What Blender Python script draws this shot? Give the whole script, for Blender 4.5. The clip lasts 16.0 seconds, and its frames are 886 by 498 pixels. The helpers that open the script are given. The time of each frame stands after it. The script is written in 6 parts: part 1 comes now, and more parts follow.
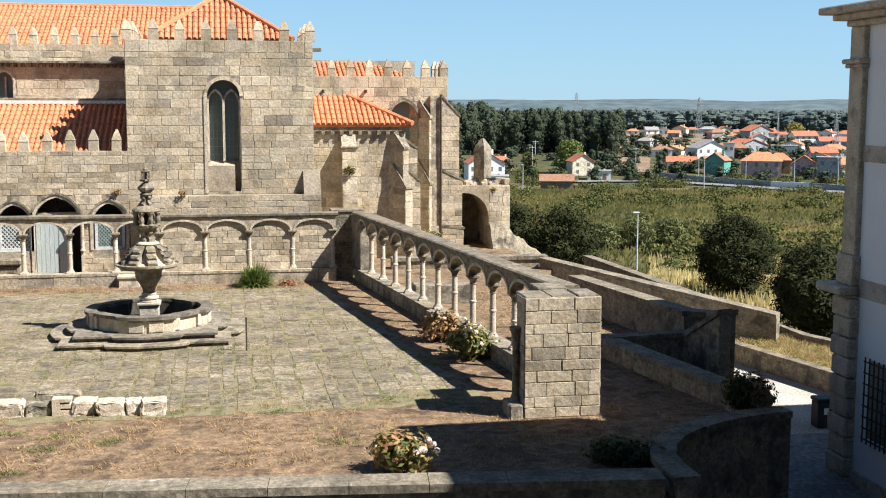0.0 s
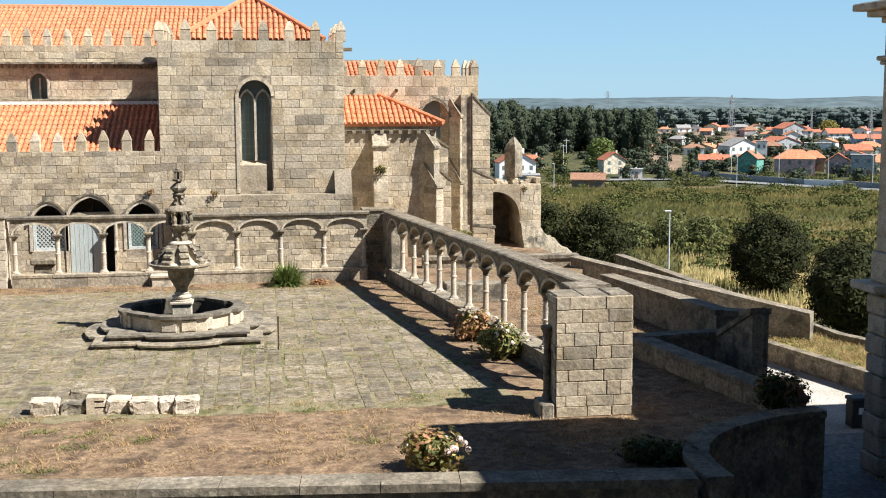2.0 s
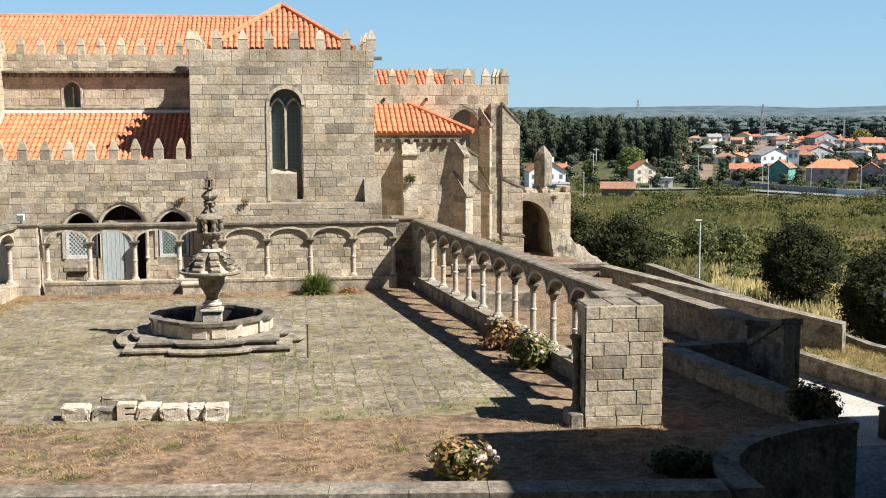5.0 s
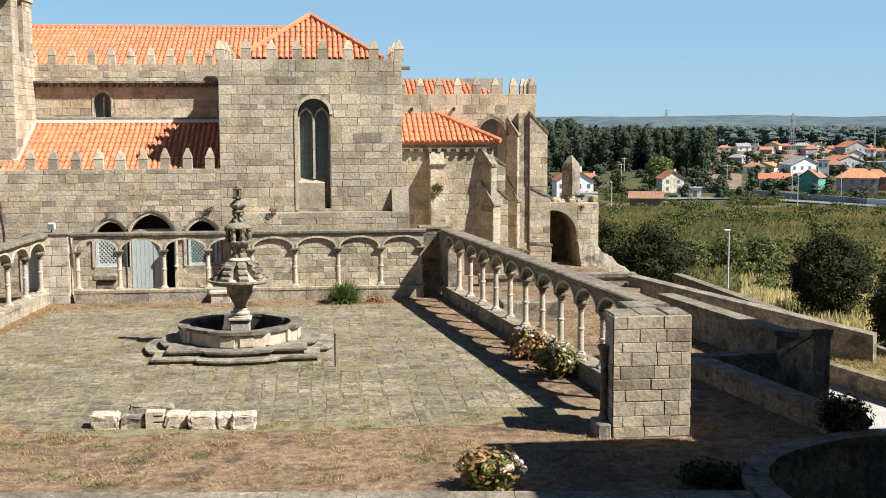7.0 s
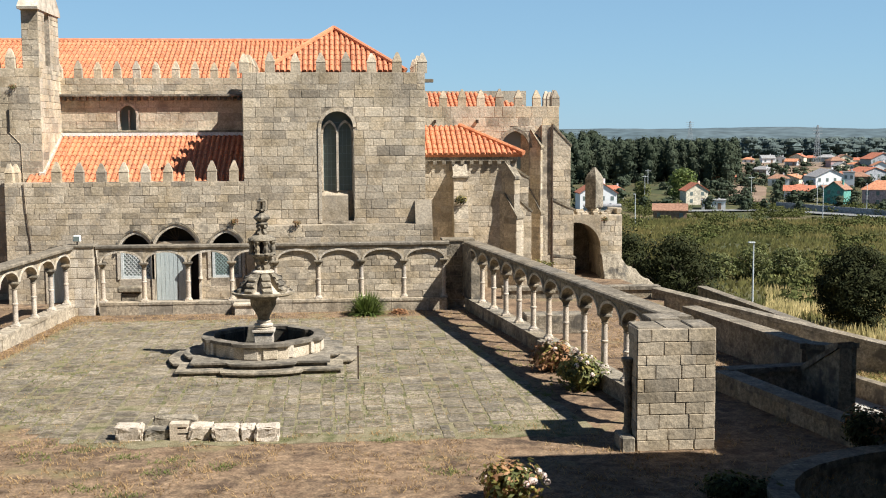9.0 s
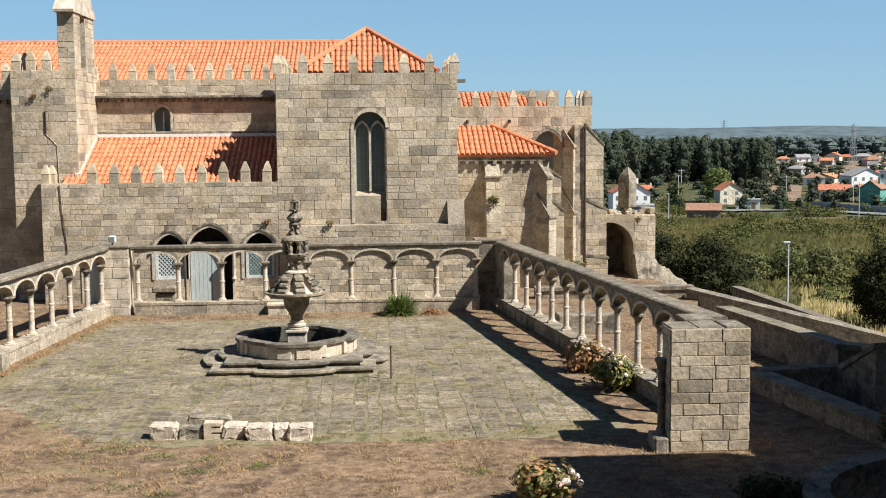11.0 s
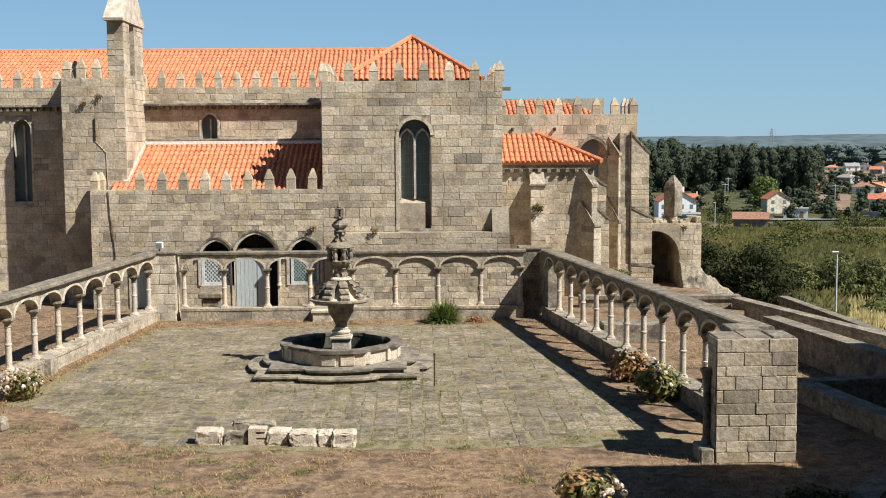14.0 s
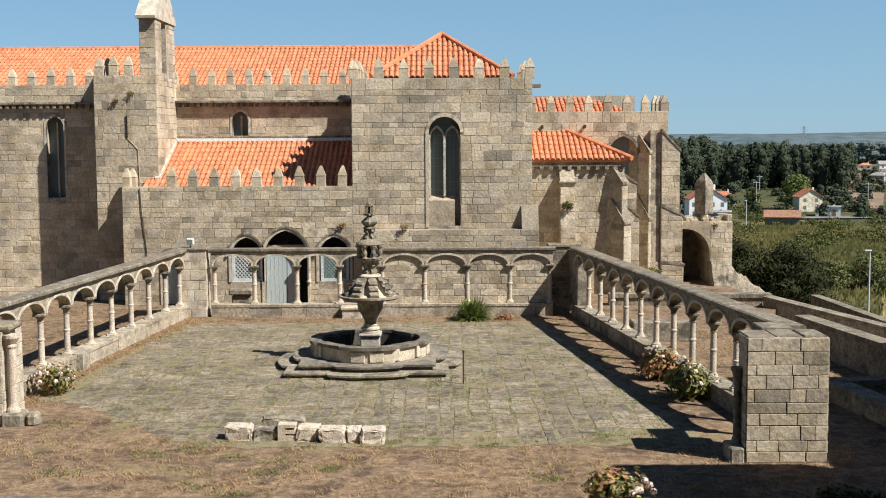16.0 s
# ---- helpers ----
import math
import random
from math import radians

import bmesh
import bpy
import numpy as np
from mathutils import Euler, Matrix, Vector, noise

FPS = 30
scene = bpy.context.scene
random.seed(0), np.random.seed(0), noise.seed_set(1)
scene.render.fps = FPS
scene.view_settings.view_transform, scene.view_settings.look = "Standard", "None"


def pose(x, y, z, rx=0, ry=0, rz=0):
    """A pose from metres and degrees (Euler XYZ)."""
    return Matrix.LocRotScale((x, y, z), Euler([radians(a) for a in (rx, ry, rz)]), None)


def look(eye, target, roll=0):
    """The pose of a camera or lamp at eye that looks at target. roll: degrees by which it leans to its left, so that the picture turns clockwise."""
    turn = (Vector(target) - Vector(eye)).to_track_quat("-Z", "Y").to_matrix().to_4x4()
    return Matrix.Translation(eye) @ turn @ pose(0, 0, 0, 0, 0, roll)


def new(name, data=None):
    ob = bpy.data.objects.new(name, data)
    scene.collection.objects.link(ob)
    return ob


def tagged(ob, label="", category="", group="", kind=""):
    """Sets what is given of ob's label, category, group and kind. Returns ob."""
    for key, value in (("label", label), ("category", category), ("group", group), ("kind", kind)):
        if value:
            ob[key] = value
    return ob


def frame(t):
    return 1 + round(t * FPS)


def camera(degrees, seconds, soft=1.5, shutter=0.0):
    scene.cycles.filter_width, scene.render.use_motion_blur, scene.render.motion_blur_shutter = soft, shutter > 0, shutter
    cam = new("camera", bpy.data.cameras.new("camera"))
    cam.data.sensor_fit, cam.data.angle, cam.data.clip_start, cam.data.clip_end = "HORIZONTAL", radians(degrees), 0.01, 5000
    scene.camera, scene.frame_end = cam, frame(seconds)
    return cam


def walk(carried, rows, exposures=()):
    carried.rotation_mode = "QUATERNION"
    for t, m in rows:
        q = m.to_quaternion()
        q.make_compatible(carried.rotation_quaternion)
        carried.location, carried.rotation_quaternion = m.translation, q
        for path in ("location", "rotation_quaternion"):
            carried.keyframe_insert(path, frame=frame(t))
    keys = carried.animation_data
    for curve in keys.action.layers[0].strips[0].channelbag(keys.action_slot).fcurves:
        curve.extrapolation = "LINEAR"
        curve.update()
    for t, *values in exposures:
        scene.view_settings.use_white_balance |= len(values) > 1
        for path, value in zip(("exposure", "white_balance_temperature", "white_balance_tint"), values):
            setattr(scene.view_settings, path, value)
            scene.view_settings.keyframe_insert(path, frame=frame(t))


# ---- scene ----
# The camera turns where it stands, at an upper window over the terrace.
cam = camera(41.0, 16.0, soft=1.05)
EYE = (0.0, 0.0, 6.45)
ROWS = [
    (0.0, 82.951, -0.119, -10.522), (0.5, 82.947, -0.092, -10.192), (1.0, 82.924, 0.057, -9.861),
    (1.5, 82.899, 0.181, -9.446), (2.0, 82.903, 0.161, -9.048), (2.5, 82.916, 0.199, -8.863),
    (3.0, 83.019, 0.197, -8.703), (3.5, 83.102, 0.09, -8.346), (4.0, 83.138, 0.083, -8.107),
    (6.5, 83.703, 0.156, -6.628), (7.0, 83.783, 0.154, -6.289), (7.5, 83.885, 0.161, -6.056),
    (8.0, 84.091, 0.227, -5.65), (8.5, 84.27, 0.147, -5.368), (9.0, 84.382, 0.264, -5.176),
    (11.5, 84.422, 0.292, -3.25), (12.0, 84.572, 0.123, -2.998), (12.5, 84.693, 0.253, -2.781),
    (13.0, 84.76, 0.227, -2.255), (13.5, 84.815, 0.334, -1.818), (14.0, 84.783, 0.358, -1.461),
    (14.5, 84.681, 0.307, -1.199), (15.0, 84.63, 0.401, -0.886), (15.5, 84.649, 0.35, -0.459),
    (16.0, 84.66, 0.299, -0.028),
]
walk(cam, [(t, pose(*EYE, rx, ry, rz)) for t, rx, ry, rz in ROWS], exposures=[(0.0, 1.15), (4.0, 1.07), (9.0, 0.92), (16.0, 0.73)])

# ---- light: a clear late-summer sky and one sun, high to the right and a little behind ----
SUN_UP, SUN_X, SUN_Y = radians(47.5), 0.876, -0.482
world = bpy.data.worlds.new("sky")
scene.world = world
world.use_nodes = True
wn = world.node_tree
sky = wn.nodes.new("ShaderNodeTexSky")
sky.sky_type, sky.sun_disc = "NISHITA", False
sky.sun_elevation, sky.sun_rotation = SUN_UP, math.atan2(SUN_X, SUN_Y)
sky.air_density, sky.dust_density, sky.ozone_density, sky.altitude = 0.9, 0.05, 4.0, 30
tint = wn.nodes.new("ShaderNodeMix")
tint.data_type, tint.blend_type = "RGBA", "MULTIPLY"
tint.inputs[0].default_value, tint.inputs[7].default_value = 1.0, (0.82, 1.02, 1.15, 1)
wn.links.new(sky.outputs[0], tint.inputs[6])
thin_haze = wn.nodes.new("ShaderNodeMix")
thin_haze.data_type = "RGBA"
thin_haze.inputs[7].default_value = (5.9, 10.1, 14.2, 1)
# the haze thins out with height over the horizon
direction = wn.nodes.new("ShaderNodeTexCoord")
height = wn.nodes.new("ShaderNodeSeparateXYZ")
wn.links.new(direction.outputs["Generated"], height.inputs[0])
thinning = wn.nodes.new("ShaderNodeMapRange")
thinning.interpolation_type = "SMOOTHSTEP"
thinning.inputs[1].default_value, thinning.inputs[2].default_value = -0.02, 0.55
thinning.inputs[3].default_value, thinning.inputs[4].default_value = 0.56, 0.0
wn.links.new(height.outputs[2], thinning.inputs[0])
wn.links.new(thinning.outputs[0], thin_haze.inputs[0])
wn.links.new(tint.outputs[2], thin_haze.inputs[6])
wn.links.new(thin_haze.outputs[2], wn.nodes["Background"].inputs[0])
wn.nodes["Background"].inputs[1].default_value = 0.037
sun = new("sun", bpy.data.lights.new("sun", "SUN"))
sun.data.energy, sun.data.angle, sun.data.color = 5.0, radians(0.53), (1.0, 0.978, 0.938)
sun.matrix_world = look((40 * SUN_X, 40 * SUN_Y, 44), (0, 0, 0))


# ---- materials ----
def material(name, colours, scale=2.0, rough=0.9, bump=0.3, fine=30.0, stain=None, stain_at=0.55, stain_soft=0.12,
             stain_scale=0.6, per_piece=0.0, metal=0.0, spec=0.3, translucent=0.0, stretch=(1, 1, 1), speck=0.0, grain_range=(0.62, 1.32), blotch=0.0, blotch_scale=0.35):
    """A mottled surface: two colours by coarse noise, fine grain, stains with a shape of their own, a change from piece to piece."""
    m = bpy.data.materials.new(name)
    m.use_nodes = True
    n, l = m.node_tree.nodes, m.node_tree.links
    bsdf = n["Principled BSDF"]
    bsdf.inputs["Roughness"].default_value, bsdf.inputs["Metallic"].default_value = rough, metal
    bsdf.inputs["Specular IOR Level"].default_value = spec
    geo = n.new("ShaderNodeNewGeometry")
    mapping = n.new("ShaderNodeMapping")
    mapping.inputs["Scale"].default_value = stretch
    l.new(geo.outputs["Position"], mapping.inputs[0])

    def tex(sc, detail=5.0):
        t = n.new("ShaderNodeTexNoise")
        t.inputs["Scale"].default_value, t.inputs["Detail"].default_value = sc, detail
        l.new(mapping.outputs[0], t.inputs["Vector"])
        return t

    def mix(kind, a, b, fac):
        x = n.new("ShaderNodeMix")
        x.data_type, x.blend_type = "RGBA", kind
        for sock, v in ((x.inputs[0], fac), (x.inputs[6], a), (x.inputs[7], b)):
            if hasattr(v, "is_linked"):
                l.new(v, sock)
            else:
                sock.default_value = v if isinstance(v, (int, float)) else (*v, 1)
        return x.outputs[2]

    ramp = n.new("ShaderNodeValToRGB")
    els = ramp.color_ramp.elements
    els[0].position, els[1].position = 0.36, 0.64
    els[0].color, els[1].color = (*colours[0], 1), (*colours[-1], 1)
    if len(colours) == 3:
        els.new(0.5).color = (*colours[1], 1)
    l.new(tex(scale).outputs[0], ramp.inputs[0])
    col = ramp.outputs[0]
    grain = tex(fine, 4.0)
    gr = n.new("ShaderNodeMapRange")
    gr.inputs[1].default_value, gr.inputs[2].default_value, gr.inputs[3].default_value, gr.inputs[4].default_value = 0.3, 0.7, *grain_range
    l.new(grain.outputs[0], gr.inputs[0])
    comb = n.new("ShaderNodeCombineColor")
    for k in range(3):
        l.new(gr.outputs[0], comb.inputs[k])
    col = mix("MULTIPLY", col, comb.outputs[0], 1.0)
    if speck:
        sp = n.new("ShaderNodeMapRange")
        sp.inputs[1].default_value, sp.inputs[2].default_value, sp.inputs[3].default_value, sp.inputs[4].default_value = 0.34, 0.66, 1 - speck, 1 + speck * 0.6
        l.new(tex(fine * 3.3, 3.0).outputs[0], sp.inputs[0])
        c2 = n.new("ShaderNodeCombineColor")
        for k in range(3):
            l.new(sp.outputs[0], c2.inputs[k])
        col = mix("MULTIPLY", col, c2.outputs[0], 1.0)
    if blotch:
        bl = n.new("ShaderNodeMapRange")
        bl.inputs[1].default_value, bl.inputs[2].default_value, bl.inputs[3].default_value, bl.inputs[4].default_value = 0.36, 0.62, 1 - blotch, 1 + blotch * 0.35
        l.new(tex(blotch_scale, 9.0).outputs[0], bl.inputs[0])
        c3 = n.new("ShaderNodeCombineColor")
        for k in range(3):
            l.new(bl.outputs[0], c3.inputs[k])
        col = mix("MULTIPLY", col, c3.outputs[0], 1.0)
    if per_piece:
        info = n.new("ShaderNodeObjectInfo")
        add = n.new("ShaderNodeMath")
        add.operation = "ADD"
        l.new(info.outputs["Random"], add.inputs[0])
        l.new(geo.outputs["Random Per Island"], add.inputs[1])
        fr = n.new("ShaderNodeMath")
        fr.operation = "FRACT"
        l.new(add.outputs[0], fr.inputs[0])
        pr = n.new("ShaderNodeValToRGB")
        pe = pr.color_ramp.elements
        pe[0].color = (1 - per_piece, 1 - per_piece * 1.03, 1 - per_piece * 1.08, 1)
        pe[1].color = (1 + per_piece * 0.45, 1 + per_piece * 0.36, 1 + per_piece * 0.2, 1)
        pe.new(0.1).color = (1 - per_piece * 0.5, 1 - per_piece * 0.56, 1 - per_piece * 0.66, 1)
        pe.new(0.38).color = (1.05, 0.98, 0.86, 1)
        pe.new(0.6).color = (0.94, 0.925, 0.9, 1)
        pe.new(0.82).color = (1.1, 1.06, 0.98, 1)
        l.new(fr.outputs[0], pr.inputs[0])
        col = mix("MULTIPLY", col, pr.outputs[0], 1.0)
    if stain:
        sr = n.new("ShaderNodeMapRange")
        sr.inputs[1].default_value, sr.inputs[2].default_value = stain_at, stain_at + stain_soft
        l.new(tex(stain_scale, 8.0).outputs[0], sr.inputs[0])
        col = mix("MIX", col, stain, sr.outputs[0])
    l.new(col, bsdf.inputs["Base Color"])
    if bump:
        b = n.new("ShaderNodeBump")
        b.inputs["Strength"].default_value, b.inputs["Distance"].default_value = bump, 0.03
        l.new(grain.outputs[0], b.inputs["Height"])
        l.new(b.outputs[0], bsdf.inputs["Normal"])
    if translucent:
        tr = n.new("ShaderNodeBsdfTranslucent")
        l.new(col, tr.inputs[0])
        ms = n.new("ShaderNodeMixShader")
        ms.inputs[0].default_value = translucent
        l.new(bsdf.outputs[0], ms.inputs[1])
        l.new(tr.outputs[0], ms.inputs[2])
        l.new(ms.outputs[0], n["Material Output"].inputs[0])
    return m


def glassy(name, colour, rough=0.12):
    m = bpy.data.materials.new(name)
    m.use_nodes = True
    b = m.node_tree.nodes["Principled BSDF"]
    b.inputs["Base Color"].default_value = (*colour, 1)
    b.inputs["Roughness"].default_value = rough
    return m


ASHLAR = material("weathered_granite", [(0.41, 0.345, 0.25), (0.55, 0.47, 0.36), (0.475, 0.415, 0.325)], 1.3, 0.92, 0.5, 11, (0.27, 0.23, 0.175), 0.585, 0.12, 1.5, 0.42, speck=0.24, grain_range=(0.76, 1.18), blotch=0.24, blotch_scale=0.5)
MORTAR = material("lime_joint", [(0.27, 0.225, 0.165), (0.44, 0.37, 0.28)], 1.5, 0.95, 0.4, 12, (0.15, 0.125, 0.09), 0.56, 0.1, 1.6)
PALE = material("pale_granite", [(0.44, 0.385, 0.305), (0.60, 0.54, 0.45)], 3.0, 0.88, 0.5, 30, (0.27, 0.23, 0.18), 0.57, 0.12, 2.6, 0.14, speck=0.22)
PLINTH = material("plinth_granite", [(0.27, 0.232, 0.178), (0.42, 0.365, 0.285), (0.33, 0.285, 0.22)], 1.6, 0.93, 0.6, 12, (0.2, 0.17, 0.13), 0.56, 0.12, 2.2, 0.22, speck=0.26)
SHAFT = material("column_granite", [(0.43, 0.37, 0.30), (0.54, 0.475, 0.40)], 5.0, 0.88, 0.4, 30, (0.34, 0.29, 0.23), 0.62, 0.1, 6.0, 0.12)
SCRUB = material("scrub_leaf", [(0.07, 0.085, 0.028), (0.125, 0.13, 0.05)], 0.12, 0.9, 0.0, 5, per_piece=0.25, translucent=0.1, spec=0.05)
LICHEN = material("lichened_granite", [(0.19, 0.165, 0.125), (0.31, 0.27, 0.21), (0.245, 0.212, 0.16)], 2.2, 0.95, 0.8, 11, (0.10, 0.088, 0.07), 0.53, 0.12, 2.0, 0.16, speck=0.3, blotch=0.2, blotch_scale=0.8)
COPING = material("coping_granite", [(0.14, 0.122, 0.095), (0.25, 0.217, 0.17)], 2.4, 0.92, 0.6, 10, (0.40, 0.37, 0.32), 0.68, 0.06, 5.0, 0.2, speck=0.25)
TILE = material("clay_tile", [(0.46, 0.165, 0.08), (0.60, 0.245, 0.13), (0.53, 0.205, 0.105)], 2.5, 0.85, 0.25, 30, (0.42, 0.20, 0.11), 0.62, 0.12, 1.3, 0.22)
PAVE = material("paving_granite", [(0.15, 0.124, 0.088), (0.275, 0.236, 0.178), (0.195, 0.163, 0.115)], 1.7, 0.95, 0.8, 9, (0.12, 0.103, 0.062), 0.6, 0.08, 2.4, 0.24, speck=0.42, blotch=0.34, blotch_scale=0.55)
JOINT_GRASS = material("dry_grass_joint", [(0.15, 0.125, 0.068), (0.23, 0.195, 0.115), (0.11, 0.105, 0.045)], 2.2, 1.0, 0.6, 30)
SOIL = material("dry_grass_soil", [(0.165, 0.105, 0.062), (0.25, 0.168, 0.1), (0.12, 0.078, 0.049)], 1.6, 1.0, 0.9, 6, (0.20, 0.17, 0.08), 0.60, 0.12, 0.5, speck=0.4, blotch=0.25, blotch_scale=0.7)
STRAW = material("straw", [(0.30, 0.195, 0.095), (0.46, 0.33, 0.175)], 4.0, 1.0, 0.0, 20, per_piece=0.3, translucent=0.3)
GREEN_BLADE = material("green_blade", [(0.10, 0.13, 0.035), (0.20, 0.23, 0.07)], 3.0, 0.9, 0.0, 20, per_piece=0.3, translucent=0.3)
PLASTER = material("white_plaster", [(0.80, 0.79, 0.765), (0.85, 0.845, 0.825)], 0.7, 0.9, 0.1, 30, grain_range=(0.94, 1.04))
DOOR_BLUE = material("faded_blue_paint", [(0.36, 0.41, 0.40), (0.48, 0.525, 0.51)], 5.0, 0.75, 0.2, 30, stretch=(6, 6, 0.6))
PANE = glassy("dusty_glass", (0.15, 0.185, 0.17), 0.35)
LEAD_GREEN = material("painted_lattice", [(0.22, 0.30, 0.28), (0.32, 0.40, 0.38)], 5, 0.6, 0.1)
LATTICE = material("pale_lattice", [(0.5, 0.52, 0.5), (0.62, 0.64, 0.62)], 5, 0.6, 0.1)
FRAME_PAINT = material("pale_frame_paint", [(0.46, 0.49, 0.48), (0.58, 0.6, 0.58)], 5, 0.7, 0.1)
# near-black colour stands in for the shade inside openings
DARK = material("unlit_interior", [(0.02, 0.018, 0.016), (0.035, 0.03, 0.026)], 2, 1.0, 0.0)
IRON = material("rusty_iron", [(0.06, 0.045, 0.035), (0.12, 0.08, 0.055)], 8, 0.7, 0.3, metal=0.4)
GUTTER = material("white_flashing", [(0.7, 0.68, 0.63), (0.8, 0.78, 0.74)], 4, 0.7, 0.1)
LEAF = material("dark_leaf", [(0.022, 0.028, 0.012), (0.05, 0.055, 0.022)], 2.0, 0.85, 0.0, 14, per_piece=0.25, translucent=0.08, spec=0.1)
LEAF_MID = material("olive_leaf", [(0.085, 0.105, 0.035), (0.16, 0.17, 0.06)], 2.0, 0.75, 0.0, 14, per_piece=0.4, translucent=0.25)
LEAF_EUC = material("eucalyptus_leaf", [(0.04, 0.054, 0.036), (0.066, 0.08, 0.054)], 0.12, 0.9, 0.0, 3, per_piece=0.12, spec=0.03)
LEAF_YELLOW = material("yellowing_leaf", [(0.22, 0.20, 0.05), (0.40, 0.34, 0.11)], 3.0, 0.75, 0.0, 14, per_piece=0.4, translucent=0.3)
LEAF_RUST = material("withered_leaf", [(0.28, 0.14, 0.07), (0.44, 0.26, 0.14)], 3.0, 0.85, 0.0, 14, per_piece=0.4, translucent=0.25)
PETAL = material("pale_pink_petal", [(0.70, 0.52, 0.45), (0.82, 0.72, 0.62)], 8.0, 0.8, 0.0, 20, translucent=0.2)
BARK = material("bark", [(0.09, 0.07, 0.05), (0.16, 0.125, 0.09)], 4, 0.95, 0.6, 20)
FIELD = material("rough_meadow", [(0.066, 0.066, 0.024), (0.098, 0.088, 0.036), (0.135, 0.105, 0.047)], 0.05, 1.0, 1.0, 0.7, (0.048, 0.056, 0.02), 0.50, 0.10, 0.09, blotch=0.35, blotch_scale=0.12)
# damp granite, near-black because basin shade is put into it as well
SHADED_WET = material("shaded_damp_granite", [(0.05, 0.045, 0.035), (0.09, 0.08, 0.06)], 3.0, 0.7, 0.4, 20)
PATH = material("pale_gravel", [(0.34, 0.31, 0.26), (0.44, 0.41, 0.36)], 0.8, 0.95, 0.5, 14)
STREET = material("worn_setts", [(0.17, 0.165, 0.16), (0.24, 0.235, 0.225)], 1.0, 0.9, 0.6, 8)


# ---- building blocks ----
def link_mesh(name, bm, mat, parent=None, label="", smooth=False):
    me = bpy.data.meshes.new(name)
    bm.normal_update()
    bm.to_mesh(me)
    bm.free()
    if mat:
        me.materials.append(mat)
    if smooth:
        me.polygons.foreach_set("use_smooth", [True] * len(me.polygons))
        me.set_sharp_from_angle(angle=radians(38))
    ob = new(name, me)
    ob.parent = parent
    if label:
        ob["label"] = label
    return ob


def part(name, bm, mat, parent, label="", smooth=False):
    return link_mesh(name, bm, mat, parent, label, smooth)


def thing(name, label, category, group="", kind="", at=(0, 0, 0)):
    ob = new(name)
    ob.location = at
    bpy.context.view_layer.update()
    return tagged(ob, label, category, group, kind)


def box(bm, x0, x1, y0, y1, z0, z1, bevel=0.0):
    vs = [bm.verts.new((x, y, z)) for x in (x0, x1) for y in (y0, y1) for z in (z0, z1)]
    fs = [bm.faces.new([vs[i] for i in f]) for f in ((0, 1, 3, 2), (4, 6, 7, 5), (0, 4, 5, 1), (2, 3, 7, 6), (0, 2, 6, 4), (1, 5, 7, 3))]
    if bevel:
        es = list({e for f in fs for e in f.edges})
        bmesh.ops.bevel(bm, geom=es, offset=bevel, segments=1, affect="EDGES")
    return bm


def boxes(*args, bevel=0.0):
    bm = bmesh.new()
    for a in args:
        box(bm, *a, bevel=bevel)
    return bm


def prism(bm, pts, a, b):
    """A solid from the outline pts [Vector], swept from offset a to offset b."""
    lo, hi = [bm.verts.new(p + a) for p in pts], [bm.verts.new(p + b) for p in pts]
    n = len(pts)
    fs = [bm.faces.new(list(reversed(lo))), bm.faces.new(hi)]
    for i in range(n):
        fs.append(bm.faces.new((lo[i], lo[(i + 1) % n], hi[(i + 1) % n], hi[i])))
    bmesh.ops.recalc_face_normals(bm, faces=fs)
    return bm


def flat_prism(bm, outline, z0, z1):
    return prism(bm, [Vector((x, y, 0)) for x, y in outline], Vector((0, 0, z0)), Vector((0, 0, z1)))


def lathe(bm, profile, cx=0.0, cy=0.0, seg=16, squash=None):
    """A turned body from (radius, height) pairs; squash(angle) gives the plan's lobes."""
    rings = []
    for r, z in profile:
        ring = []
        for k in range(seg):
            a = 2 * math.pi * k / seg
            q = r * (squash(a) if squash else 1)
            ring.append(bm.verts.new((cx + q * math.cos(a), cy + q * math.sin(a), z)))
        rings.append(ring)
    for a, b in zip(rings, rings[1:]):
        for k in range(seg):
            bm.faces.new((a[k], a[(k + 1) % seg], b[(k + 1) % seg], b[k]))
    bm.faces.new(list(reversed(rings[0])))
    bm.faces.new(rings[-1])
    return bm


def tube(bm, p, q, r0, r1, seg=7):
    p, q = Vector(p), Vector(q)
    d = (q - p).normalized()
    s = d.orthogonal().normalized()
    w = d.cross(s)
    a, b = [], []
    for k in range(seg):
        v = s * math.cos(2 * math.pi * k / seg) + w * math.sin(2 * math.pi * k / seg)
        a.append(bm.verts.new(p + v * r0))
        b.append(bm.verts.new(q + v * r1))
    for k in range(seg):
        bm.faces.new((a[k], a[(k + 1) % seg], b[(k + 1) % seg], b[k]))
    bm.faces.new(list(reversed(a)))
    bm.faces.new(b)
    return bm


class Plane:
    """An upright wall face: a start, the way along it, and the way out of it."""

    def __init__(self, start, end, out=None):
        self.o = Vector((start[0], start[1], 0))
        d = Vector((end[0] - start[0], end[1] - start[1], 0))
        self.length = d.length
        self.u = d.normalized()
        self.v = Vector((0, 0, 1))
        self.n = Vector((self.u.y, -self.u.x, 0)) if out is None else Vector(out)

    def at(self, u, z, d=0.0):
        return self.o + self.u * u + self.n * d + Vector((0, 0, z))


